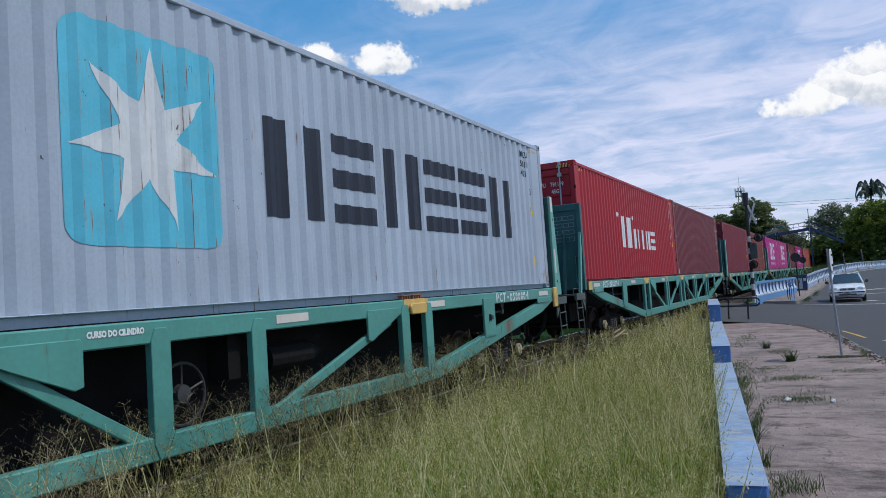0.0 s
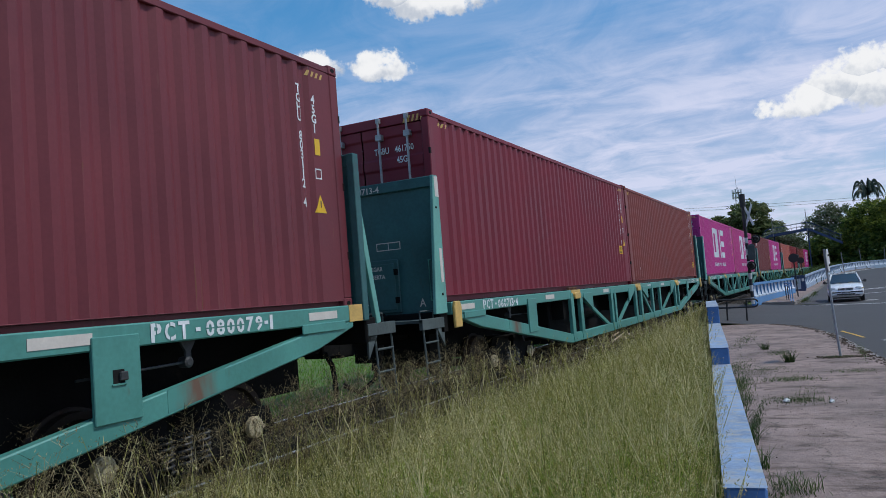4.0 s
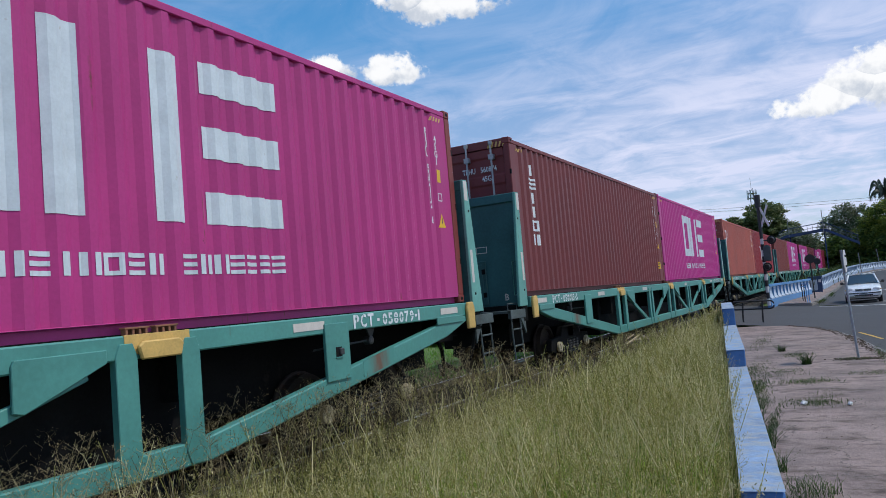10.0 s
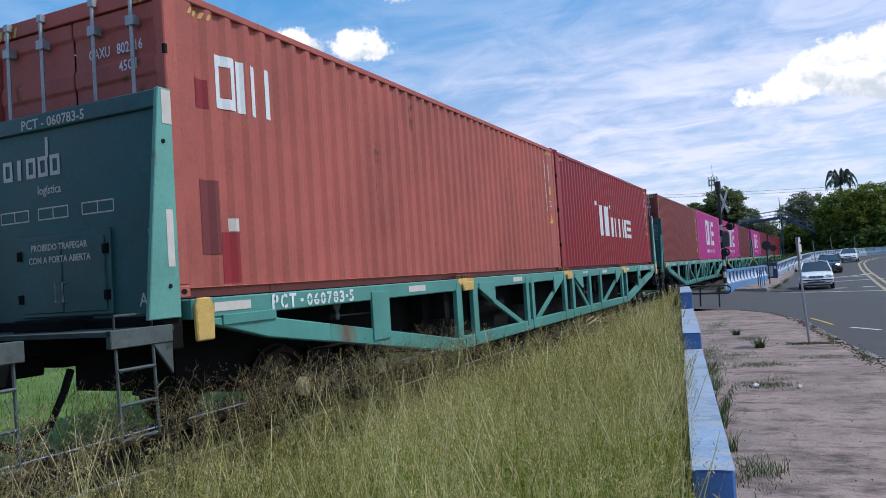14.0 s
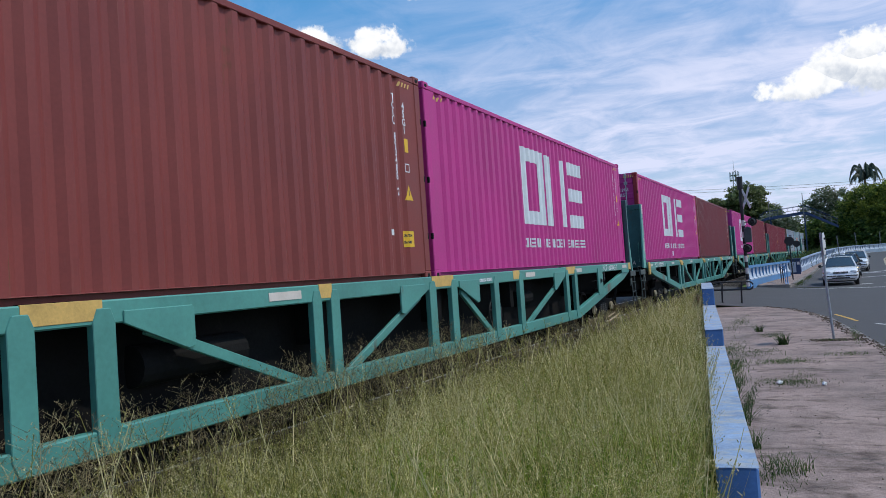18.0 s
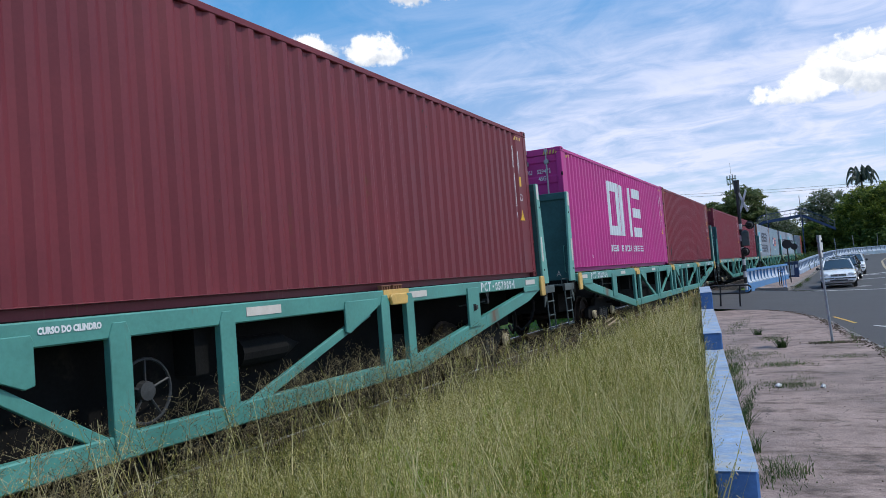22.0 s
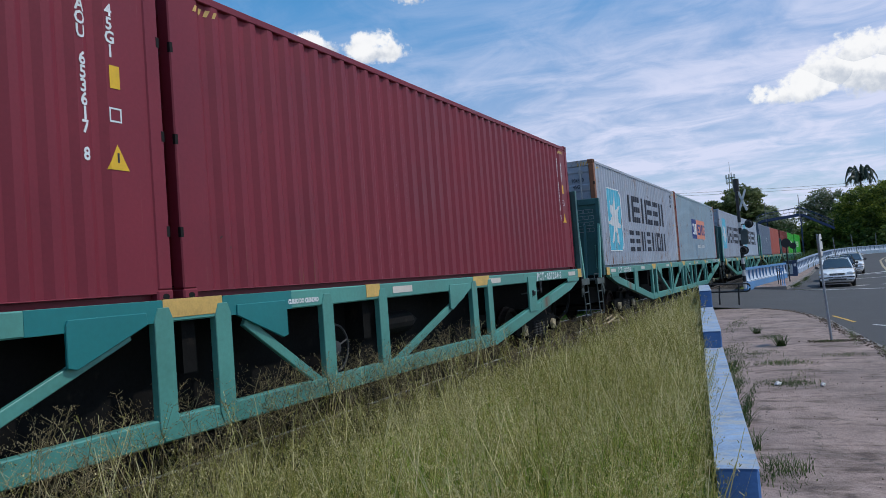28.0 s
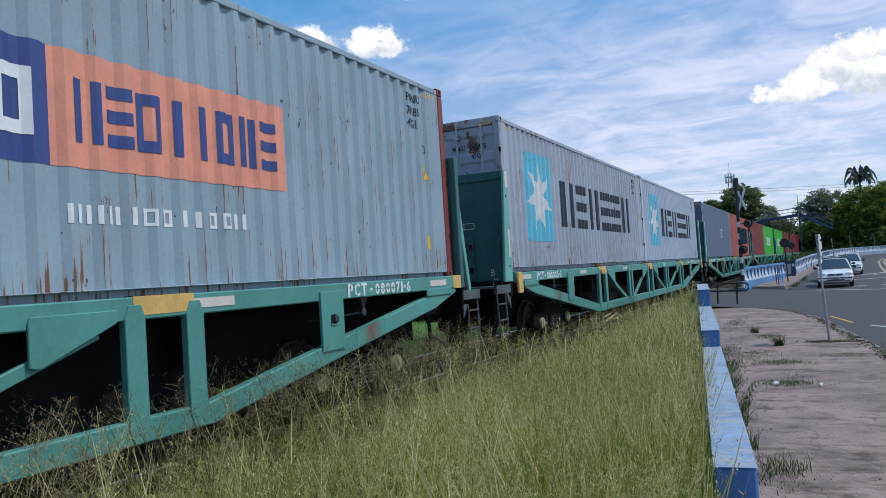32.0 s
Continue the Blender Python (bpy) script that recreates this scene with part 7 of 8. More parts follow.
def fence_run(points, name_label, paint_mat, pitch=1.25):
    pts = []
    for (y0, x0), (y1, x1) in zip(points, points[1:]):
        n = max(1, round(math.hypot(x1 - x0, y1 - y0) / pitch))
        pts += [(x0 + (x1 - x0) * i / n, y0 + (y1 - y0) * i / n) for i in range(n)]
    pts.append((points[-1][1], points[-1][0]))
    f = root("railway_fence", name_label, "fence", kind="structure")
    for (x0, y0), (x1, y1) in zip(pts, pts[1:]):
        ln = math.hypot(x1 - x0, y1 - y0)
        z0 = road_z(max(x0, -2.8), y0) + 0.06
        z1 = road_z(max(x1, -2.8), y1) + 0.06
        m = Matrix.Translation((x0, y0, z0)) @ Matrix.Rotation(math.atan2(y1 - y0, x1 - x0), 4, "Z") @ Matrix.Rotation(-math.atan2(z1 - z0, ln), 4, "Y")
        for nm, mk, mat, bev in (("fence_plinth", lambda: box(0, 1, -0.09, 0.09, -0.4, 0.36), paint_mat, 0.0),
                                 ("fence_top", lambda: box(0, 1, -0.08, 0.10, 0.96, 1.08), paint_mat, 0.0),
                                 ("fence_post", lambda: box(0, 0.055, -0.06, 0.10, 0.36, 0.94), paint_mat, 0.0)):
            o = part(nm, shared(nm, mk, mat, bev), mat, f)
            o.matrix_basis = m @ Matrix.Diagonal((ln if nm != "fence_post" else 1.0, 1, 1, 1))

        def m_panel():
            # a panel that hollows inwards like the back of a seat
            rows = []
            for z, d in ((0.36, -0.085), (0.42, -0.085), (0.46, -0.02), (0.62, 0.03), (0.80, 0.045), (0.94, 0.02)):
                rows.append([(u, d + (0.0 if 0.12 < u < 0.95 else -0.02), z) for u in (0.10, 0.13, 0.3, 0.5, 0.7, 0.94, 0.97, 1.0)])
            return Build().sheet(rows)
        o = part("fence_panel", shared("fence_panel", m_panel, M["fence_pale"]), M["fence_pale"], f)
        o.matrix_basis = m @ Matrix.Diagonal((ln, 1, 1, 1))
    return f


fence_run(FENCE_A, "blue concrete fence with pale hollow panels beside the railway", M["fence_blue"])
fence_run(FENCE_B, "long faded blue concrete fence with pale panels round the bend", M["fence_faded"])


def build_gate_box():
    y, x = 58.6, -1.42
    z = road_z(x, y)
    b = root("cable_cabinet", "dark blue steel cabinet standing between two fences", "cabinet", m=pose(x, y, z, 0, 0, 4))
    part("body", box(-0.42, 0.42, -0.25, 0.25, 0.0, 1.15), M["bridge_blue"], b, bevel=0.015)
    part("door", box(-0.30, 0.12, -0.275, -0.25, 0.25, 0.98), M["fence_pale"], b, "pale weathered front panel", 0.008)
    part("lid", box(-0.46, 0.46, -0.29, 0.29, 1.15, 1.22), M["bridge_blue"], b, bevel=0.015)
    part("sign_plate", box(0.20, 0.36, -0.262, -0.25, 0.78, 0.98), M["sign_white"], b, "small white plate")


build_gate_box()


def build_guards():
    # bent tube barrier at the end of the near pavement
    z = -0.56
    g = root("tube_barrier", "dark bent steel tube barrier at the pavement edge", "barrier", m=pose(-2.82, 29.2, z - 0.02, 0, 0, 10))
    part("leg", Build().tube([(-0.34, 0, 0), (-0.33, 0, 0.4), (-0.30, 0, 0.78)], 0.030, 8), M["sign_back"], g)
    part("leg", Build().tube([(0.32, 0, 0), (0.33, 0, 0.4), (0.36, 0, 0.78)], 0.030, 8), M["sign_back"], g)
    loop = []
    for i in range(9):
        a = math.pi / 2 + math.pi * i / 8
        loop.append((-0.55 + 0.14 * math.cos(a), 0, 0.70 + 0.14 * math.sin(a)))
    for i in range(9):
        a = -math.pi / 2 + math.pi * i / 8
        loop.append((0.60 + 0.14 * math.cos(a), 0, 0.66 + 0.14 * math.sin(a)))
    loop.append(loop[0])
    part("rail", Build().tube(loop, 0.030, 8, False), M["sign_back"], g)
    # second barrier beside the fence
    x, y = -1.55, 43.6
    zb = road_z(x, y) + 0.12
    g = root("tube_barrier", "blue steel tube barrier on the far pavement", "barrier", m=pose(x, y, zb, 0, 0, -82))
    for u in (-1.6, -0.6, 0.3, 1.3):
        part("leg", Build().tube([(u + 0.25, 0.0, 0), (u + 0.05, 0, 0.15), (u, 0, 0.92)], 0.026, 7), M["fence_blue"] if u > 0 else M["sign_back"], g)
    part("rail", Build().tube([(-1.75, 0, 0.93), (1.45, 0, 0.93)], 0.028, 8), M["fence_blue"], g)
    part("rail", Build().tube([(-1.75, 0, 0.80), (1.45, 0, 0.80)], 0.024, 8), M["fence_blue"], g)


build_guards()


def build_signal():
    s = root("crossing_signal", "black and white banded level crossing signal with a crossbuck", "railway signal", m=pose(-2.92, 37.9, -0.30))
    zs = [0.0, 0.32, 0.60, 0.88, 1.16, 1.44, 1.72, 2.0, 2.28, 2.56, 2.84, 3.1, 3.4, 3.8, 4.2, 4.55, 5.15]
    for i, (a, b) in enumerate(zip(zs, zs[1:])):
        part("post_band", Build().lathe([(a, 0.075), (b, 0.075)] if i < len(zs) - 2 else [(a, 0.13), (b, 0.13), (b, 0.001)], "z", 14), M["sign_back"] if i % 2 or i > 11 else M["sign_white"], s)
    for sg in (1, -1):
        m = pose(0.22, -0.14, 4.12, 0, sg * 24, -35)
        part("crossbuck_board", box(-0.055, 0.055, -0.012, 0.012, -0.54, 0.54, m), M["sign_white"], s, "white crossbuck board", 0.006)
    part("mast_box", box(0.02, 0.34, -0.22, 0.10, 2.05, 2.70), M["dusty_steel"], s, "grey signal box", 0.02)
    part("bell_cap", Build().lathe([(2.70, 0.16), (2.76, 0.10), (2.80, 0.001)], "z", 12, (0.18, -0.06, 0)), M["dusty_steel"], s)
    for z, dx in ((3.00, 0.42), (1.78, 0.12)):
        h = part("lamp_head", Build().lathe([(-0.30, 0.11), (-0.10, 0.14), (0.06, 0.14), (0.12, 0.08), (0.13, 0.001)], "y", 18, (dx, -0.10, z)), M["sign_back"], s, "black lamp head with a hood")
        part("lens", Build().lathe([(-0.14, 0.12), (-0.16, 0.07), (-0.165, 0.001)], "y", 16, (dx, -0.10, z)), M["trim"], h)
        part("back_plate", Build().lathe([(-0.085, 0.001), (-0.085, 0.20), (-0.07, 0.20), (-0.07, 0.001)], "y", 20, (dx, -0.05, z)), M["sign_back"], h)
        part("bracket", Build().tube([(0, 0, z), (dx, -0.02, z)], 0.03, 6), M["sign_back"], h)


build_signal()


def disc_sign(x, y, z0, zc, r, lean=0.0):
    s = root("disc_sign", "round traffic sign seen from its dark back", "traffic sign", "round signs by the fence", pose(x, y, z0, 0, lean, 0))
    part("post", Build().tube([(0, 0, 0), (0, 0, zc - z0 + r)], 0.035, 8), M["sign_back"], s)
    part("plate", Build().lathe([(-0.05, 0.001), (-0.05, r), (-0.035, r), (-0.035, 0.001)], "y", 28, (0, 0, zc - z0)), M["sign_back"], s)


disc_sign(-1.28, 49.0, -0.6, 1.80, 0.27, -1.0)
disc_sign(-1.25, 68.0, -0.2, 1.78, 0.26, -2.0)


def build_sign_pole():
    s = root("sign_pole", "leaning grey steel pole with a sign turned edge-on", "traffic sign", m=pose(0.2, 16.45, -0.57))
    part("pole", Build().tube([(0, 0, 0), (-0.05, 0, 1.1), (-0.085, 0.0, 2.1)], 0.024, 10), M["galv"], s)
    m = pose(-0.075, -0.02, 1.88, 0, -2.5, 83)
    o = [(0.235 * math.cos(radians(22.5 + 45 * i)), 0.235 * math.sin(radians(22.5 + 45 * i))) for i in range(8)]
    b = Build().prism(o, lambda u, v, w: m @ Vector((u, -0.035 - w, v)), 0.012)
    p = part("plate", b, M["sign_white"], s, "pale octagonal plate with bolts", 0.003)
    for v in (-0.1, 0.1):
        part("bolt", Build().lathe([(0, 0.022), (0.02, 0.022), (0.02, 0.001)], "z", 8, (0, 0, 0)), M["sign_back"], p, at=m @ pose(-0.02, -0.05, v, 90, 0, 0))


build_sign_pole()


def build_footbridge():
    y = 110.0
    b = root("footbridge", "dark blue steel footbridge over the railway with railings", "footbridge", kind="thing")
    deck = [(-6.6, 4.7), (-6.2, 5.4), (-5.6, 5.72), (-1.1, 6.12), (-0.5, 5.98), (1.2, 5.0), (2.95, 4.0)]

    def along(dz, half, w0, w1):
        bb = Build()
        rows = []
        for i, (x, z) in enumerate(deck):
            rows.append([(x, y + w0, z + dz - half), (x, y + w1, z + dz - half), (x, y + w1, z + dz + half), (x, y + w0, z + dz + half), (x, y + w0, z + dz - half)])
        return bb.sheet(rows)
    part("deck", along(0.0, 0.05, -0.65, 0.65), M["bridge_blue"], b)
    for w in (-0.7, 0.6):
        part("girder", along(-0.02, 0.17, w, w + 0.08), M["bridge_blue"], b)
        part("handrail", along(0.95, 0.026, w, w + 0.05), M["bridge_blue"], b)
        part("midrail", along(0.5, 0.015, w, w + 0.03), M["mast"], b)
        for i in range(15):
            x = -6.0 + i * 0.63
            z = lerp_table(deck, x)
            part("baluster", box(x - 0.011, x + 0.011, y + w, y + w + 0.02, z, z + 0.95), M["mast"] if i % 3 else M["bridge_blue"], b)
    for x, top in ((-0.9, 8.7), (-5.0, 8.2)):
        part("column", box(x - 0.08, x + 0.08, y - 0.08, y + 0.08, -0.6, 5.8), M["bridge_blue"], b)
        part("lamp_pole", Build().tube([(x - 0.05, y - 0.95, 5.6), (x - 0.08, y - 0.95, top)], 0.05, 6), M["mast"], b)


build_footbridge()


def build_poles():
    for x, y, h, lean in ((5.5, 124.0, 3.0, -4.0), (8.8, 131.0, 3.0, 2.0), (2.6, 103.0, 2.6, -3.0)):
        ob = part("street_post", Build().tube([(0, 0, 0), (0, 0, h)], 0.06, 6), M["mast"], at=pose(x, y, road_z(x, y), 0, lean, 0))
        tagged(ob, "thin grey steel post beside the far fence", "post", "posts beside the far fence")
    # radio mast far behind
    t = root("radio_mast", "tall lattice radio mast with antenna panels", "radio mast", m=pose(-24.6, 298.0, -0.5))
    for sx, sy in ((-1, -1), (1, -1), (1, 1), (-1, 1)):
        part("mast_leg", Build().tube([(sx * 1.0, sy * 1.0, 0), (sx * 0.55, sy * 0.55, 32.5)], 0.09, 5), M["mast"], t)
    for i in range(22):
        z = 1.0 + i * 1.45
        r = 1.0 - 0.45 * z / 32.5
        r2 = 1.0 - 0.45 * (z + 1.45) / 32.5
        br = Build()
        sg = 1 if i % 2 else -1
        br.tube([(-r * sg, -r, z), (r2 * sg, -r2, z + 1.45)], 0.06, 4)
        br.tube([(r, -r * sg, z), (r2, r2 * sg, z + 1.45)], 0.06, 4)
        part("mast_brace", br, M["mast"], t)
    for z in (29.2, 31.0):
        part("platform", Build().lathe([(z, 0.4), (z, 1.7), (z + 0.12, 1.7), (z + 0.12, 0.4)], "z", 8), M["mast"], t)
        for i in range(6):
            a = i * math.pi / 3 + 0.4
            part("antenna_panel", box(-0.14, 0.14, -0.1, 0.1, 0, 1.7), M["sign_white"], t, at=pose(1.65 * math.cos(a), 1.65 * math.sin(a), z - 0.4))
    part("whip", Build().tube([(0, 0, 32.5), (-0.1, 0, 37.0)], [0.07, 0.04], 5), M["mast"], t)
    for dz in (0.0, 1.0):
        b = Build()
        pts = [(-70 + 100 * i / 16, 150, 15.6 + dz * 0.5 - 4.6 * i / 16 + 1.4 * (i / 8 - 1.4) ** 2) for i in range(17)]
        ob = part("power_line", b.tube(pts, 0.022, 4, False), M["sign_back"])
        tagged(ob, "thin dark overhead power line", "power line", "power lines")


build_poles()

# ---- trees ----


def crown_arrays(rng, blobs, clumps, leaves, size, clump_r):
    """Leaf clumps spread through the outer part of several ellipsoids."""
    V = []
    tot = sum(b[3] * b[4] * b[5] for b in blobs)
    for cx, cy, cz, rx, ry, rz in blobs:
        n = max(8, int(clumps * rx * ry * rz / tot))
        d = rng.normal(0, 1, (n, 3))
        d /= np.linalg.norm(d, axis=1)[:, None]
        r = rng.uniform(0.35, 1.0, n) ** 0.5
        c = np.array([cx, cy, cz]) + d * r[:, None] * np.array([rx, ry, rz]) * rng.uniform(0.85, 1.12, (n, 1))
        k = rng.normal(0, 1, (n, leaves, 3))
        k /= np.linalg.norm(k, axis=2)[:, :, None] + 1e-9
        p = c[:, None] + k * clump_r * rng.uniform(0.3, 1.0, (n, leaves, 1)) * np.array([1.15, 1.15, 0.75])
        p = p.reshape(-1, 3)
        m = len(p)
        a = rng.normal(0, 1, (m, 3))
        a[:, 2] *= 0.5
        a /= np.linalg.norm(a, axis=1)[:, None]
        b = np.cross(a, rng.normal(0, 1, (m, 3)))
        b /= np.linalg.norm(b, axis=1)[:, None]
        s = size * rng.uniform(0.6, 1.4, (m, 1))
        V.append(np.stack([p - a * s, p + b * s * 0.5, p + a * s, p - b * s * 0.5], 1))
    v = np.concatenate(V).reshape(-1, 3)
    f = np.arange(len(v)).reshape(-1, 4)
    return v, f


def tree(name, label, x, y, z, trunk_h, trunk_r, blobs, leaf, seed, clumps=260, leaves=34, size=0.22, clump_r=0.7):
    rng = np.random.default_rng(seed)
    t = root(name, label, "tree", "trees beyond the railway", pose(x, y, z))
    top = Vector((rng.uniform(-0.3, 0.3), 0, trunk_h))
    part("trunk", Build().tube([(0, 0, -1.0), (0.05, 0, trunk_h * 0.5), top], [trunk_r * 1.3, trunk_r, trunk_r * 0.75], 10), M["bark"], t)
    for bx, by, bz, rx, ry, rz in blobs:
        q = Vector((bx, by, bz))
        mid = top.lerp(q, 0.5) + Vector((0, 0, 0.15 * rz))
        part("limb", Build().tube([top, mid, q, q + Vector((rx * 0.4, 0, rz * 0.4))], [trunk_r * 0.55, trunk_r * 0.4, trunk_r * 0.25, 0.03], 7), M["bark"], t)
    v, f = crown_arrays(rng, blobs, clumps, leaves, size, clump_r)
    o = new("crown", array_mesh("crown", v, f, M[leaf]))
    o.parent = t
    return t


def build_trees():
    # round tree behind the train, beside the mast
    tree("broadleaf_tree", "rounded mid-green broadleaf tree behind the train", -10.1, 130.0, -0.4, 5.0, 0.35,
         [(0.9, 0, 10.0, 3.4, 3.0, 2.9), (-2.6, 0, 8.9, 3.0, 2.8, 2.4), (3.5, 0, 8.0, 2.4, 2.6, 2.4), (0, -1, 7.2, 4.6, 2.8, 2.4), (-4.3, 0, 7.9, 1.7, 2, 1.6)], "leaf_mid", 1, 620, 40, 0.2, 0.62)
    tree("flowering_tree", "grey-green tree with pale blossom beside the footbridge", -4.9, 122.0, -0.4, 3.5, 0.25,
         [(0, 0, 6.2, 1.9, 1.8, 1.8), (1.6, 0, 5.4, 1.8, 1.6, 1.5), (-1.4, 0, 5.6, 1.5, 1.5, 1.6)], "leaf_grey", 2, 220, 30, 0.16, 0.5)
    tree("broadleaf_tree", "open grey-green tree behind the far fence", 1.7, 148.0, 0.5, 5.0, 0.3,
         [(0.5, 0, 9.0, 2.4, 2.2, 2.6), (-1.6, 0, 7.6, 2.0, 2.0, 2.2), (2.4, 0, 9.6, 1.8, 1.8, 1.7), (0.6, -1, 5.4, 3.2, 2.2, 2.4)], "leaf_grey", 3, 330, 30, 0.19, 0.62)
    tree("broadleaf_tree", "large dense tree with yellow-green sunlit foliage", 10.2, 142.0, 0.8, 4.0, 0.5,
         [(-1.6, 0, 7.6, 4.2, 4.0, 3.0), (2.5, 0, 8.2, 4.4, 4.0, 3.0), (-3.6, -1, 5.8, 3.4, 3.2, 2.6), (1.0, -3.0, 5.4, 5.0, 3.0, 3.0), (6.5, 0, 7.0, 4.0, 3.6, 3.2), (-4.4, -1.5, 3.6, 2.2, 2.4, 1.8), (4, -3.5, 3.8, 5.0, 2.4, 2.2)], "leaf_light", 4, 1500, 38, 0.17, 0.72)
    tree("broadleaf_tree", "dark green tree beyond the bend of the road", 19.5, 146.0, 0.8, 4.0, 0.5,
         [(0, 0, 8.0, 4.4, 4.0, 3.4), (-3.0, -1, 5.4, 3.8, 3.2, 2.8), (3.6, 0, 6.4, 4.2, 3.6, 3.2), (0, -3, 3.6, 5.5, 2.4, 2.4)], "leaf", 5, 520, 34, 0.22, 0.75)
    tree("broadleaf_tree", "dark green tree in shade behind the fence", 5.0, 150.0, 0.8, 3.0, 0.35,
         [(0, 0, 5.2, 3.4, 2.6, 3.0), (-2.8, 0, 4.0, 2.6, 2.2, 2.4), (2.8, 0, 4.8, 2.8, 2.4, 2.6)], "leaf", 6, 420, 32, 0.2, 0.65)
    for i, (x, y, h, s) in enumerate(((-3.2, 215.0, 7.0, 3.4), (1.0, 230.0, 8.2, 3.6), (-8.5, 235.0, 8.0, 3.6), (6.5, 220.0, 9.0, 4.2), (-14.0, 240.0, 7.0, 4.0), (13.0, 225.0, 10.0, 4.5), (22.0, 200.0, 11.0, 5.0), (30.0, 170.0, 12.0, 5.5))):
        tree("broadleaf_tree", "distant dark green tree beyond the railway", x, y, 0.5, h * 0.4, 0.3,
             [(0, 0, h * 0.72, s, s, h * 0.3), (-s * 0.6, 0, h * 0.5, s * 0.7, s * 0.7, h * 0.3), (s * 0.6, 0, h * 0.52, s * 0.7, s * 0.7, h * 0.3)], "leaf", 20 + i, 170, 26, 0.3, 0.9)
    # royal palm
    rng = np.random.default_rng(8)
    p = root("palm_tree", "tall palm with drooping dark fronds above the trees", "tree", "trees beyond the railway", pose(9.4, 163.0, 0.8))
    part("trunk", Build().tube([(0, 0, -1.0), (0.1, 0, 7), (0, 0, 13.4)], [0.30, 0.24, 0.18], 10), M["bark"], p)
    for i in range(20):
        a = i * 2.4 + rng.uniform(-0.2, 0.2)
        up = (0.55, 1.15, 1.6)[i % 3] + rng.uniform(-0.15, 0.15)
        ln = rng.uniform(2.3, 2.9)
        pts = []
        for k in range(11):
            t = k / 10
            pts.append(np.array([math.cos(a) * ln * t ** 0.9, math.sin(a) * ln * t ** 0.9, 13.4 + up * 1.9 * math.sin(t * 2.2) - (1.2 + 0.5 * up) * t ** 3]))
        b = Build()
        b.tube([tuple(q) for q in pts], 0.04, 4)
        for k in range(1, 11):
            for j in range(5):
                d = pts[k] - pts[k - 1]
                q = pts[k - 1] + d * j / 5
                for sd in (-1, 1):
                    side = np.array([-math.sin(a), math.cos(a), 0]) * sd
                    tip = q + side * rng.uniform(0.25, 0.5) + np.array([0, 0, -rng.uniform(0.45, 0.95)]) + d * 0.7
                    b.add([q, q + d * 0.42, tip], [(0, 1, 2)])
        part("frond", b, M["leaf_palm"], p)
    # dense shrubs that close the view under the crowns
    blobs = []
    for i in range(30):
        u = i / 29
        blobs.append((-7.0 + 40.0 * u, 139.0 + 4.0 * math.sin(u * 9), 1.0 + 1.3 * (i % 3) + 0.9 * math.sin(i * 1.7), 2.2, 1.6, 1.9))
        blobs.append((-7.0 + 40.0 * u + 0.7, 146.0, 2.0 + 1.2 * ((i + 1) % 3), 2.4, 1.6, 2.2))
    v, f = crown_arrays(rng, blobs, 1900, 30, 0.30, 0.9)
    tagged(new("shrubs", array_mesh("shrubs", v, f, M["leaf"])), "dense dark green shrubs under the trees behind the fence", "shrubs", kind="stuff")
    # low scrub behind the fence
    V, F, c = [], [], 0
    for i in range(46):
        y = 60 + i * 1.45 + rng.uniform(-0.5, 0.5)
        x = lerp_table(FENCE_A + FENCE_B, y) - rng.uniform(0.7, 1.6)
        n = 90
        base = np.column_stack([x + rng.normal(0, 0.4, n), y + rng.normal(0, 0.5, n), np.full(n, field_z(x, y))])
        v, f = blade_arrays(rng, base, rng.uniform(0.6, 1.9, n), 0.06 * rng.uniform(0.6, 1.4, n), rng.uniform(0.2, 0.8, n))
        V.append(v), F.append(f + c)
        c += len(v)
    tagged(new("scrub", array_mesh("scrub", np.concatenate(V), np.concatenate(F), M["weed"])), "tall green scrub between the fence and railway", "scrub", kind="stuff")


build_trees()

# ---- cars ----


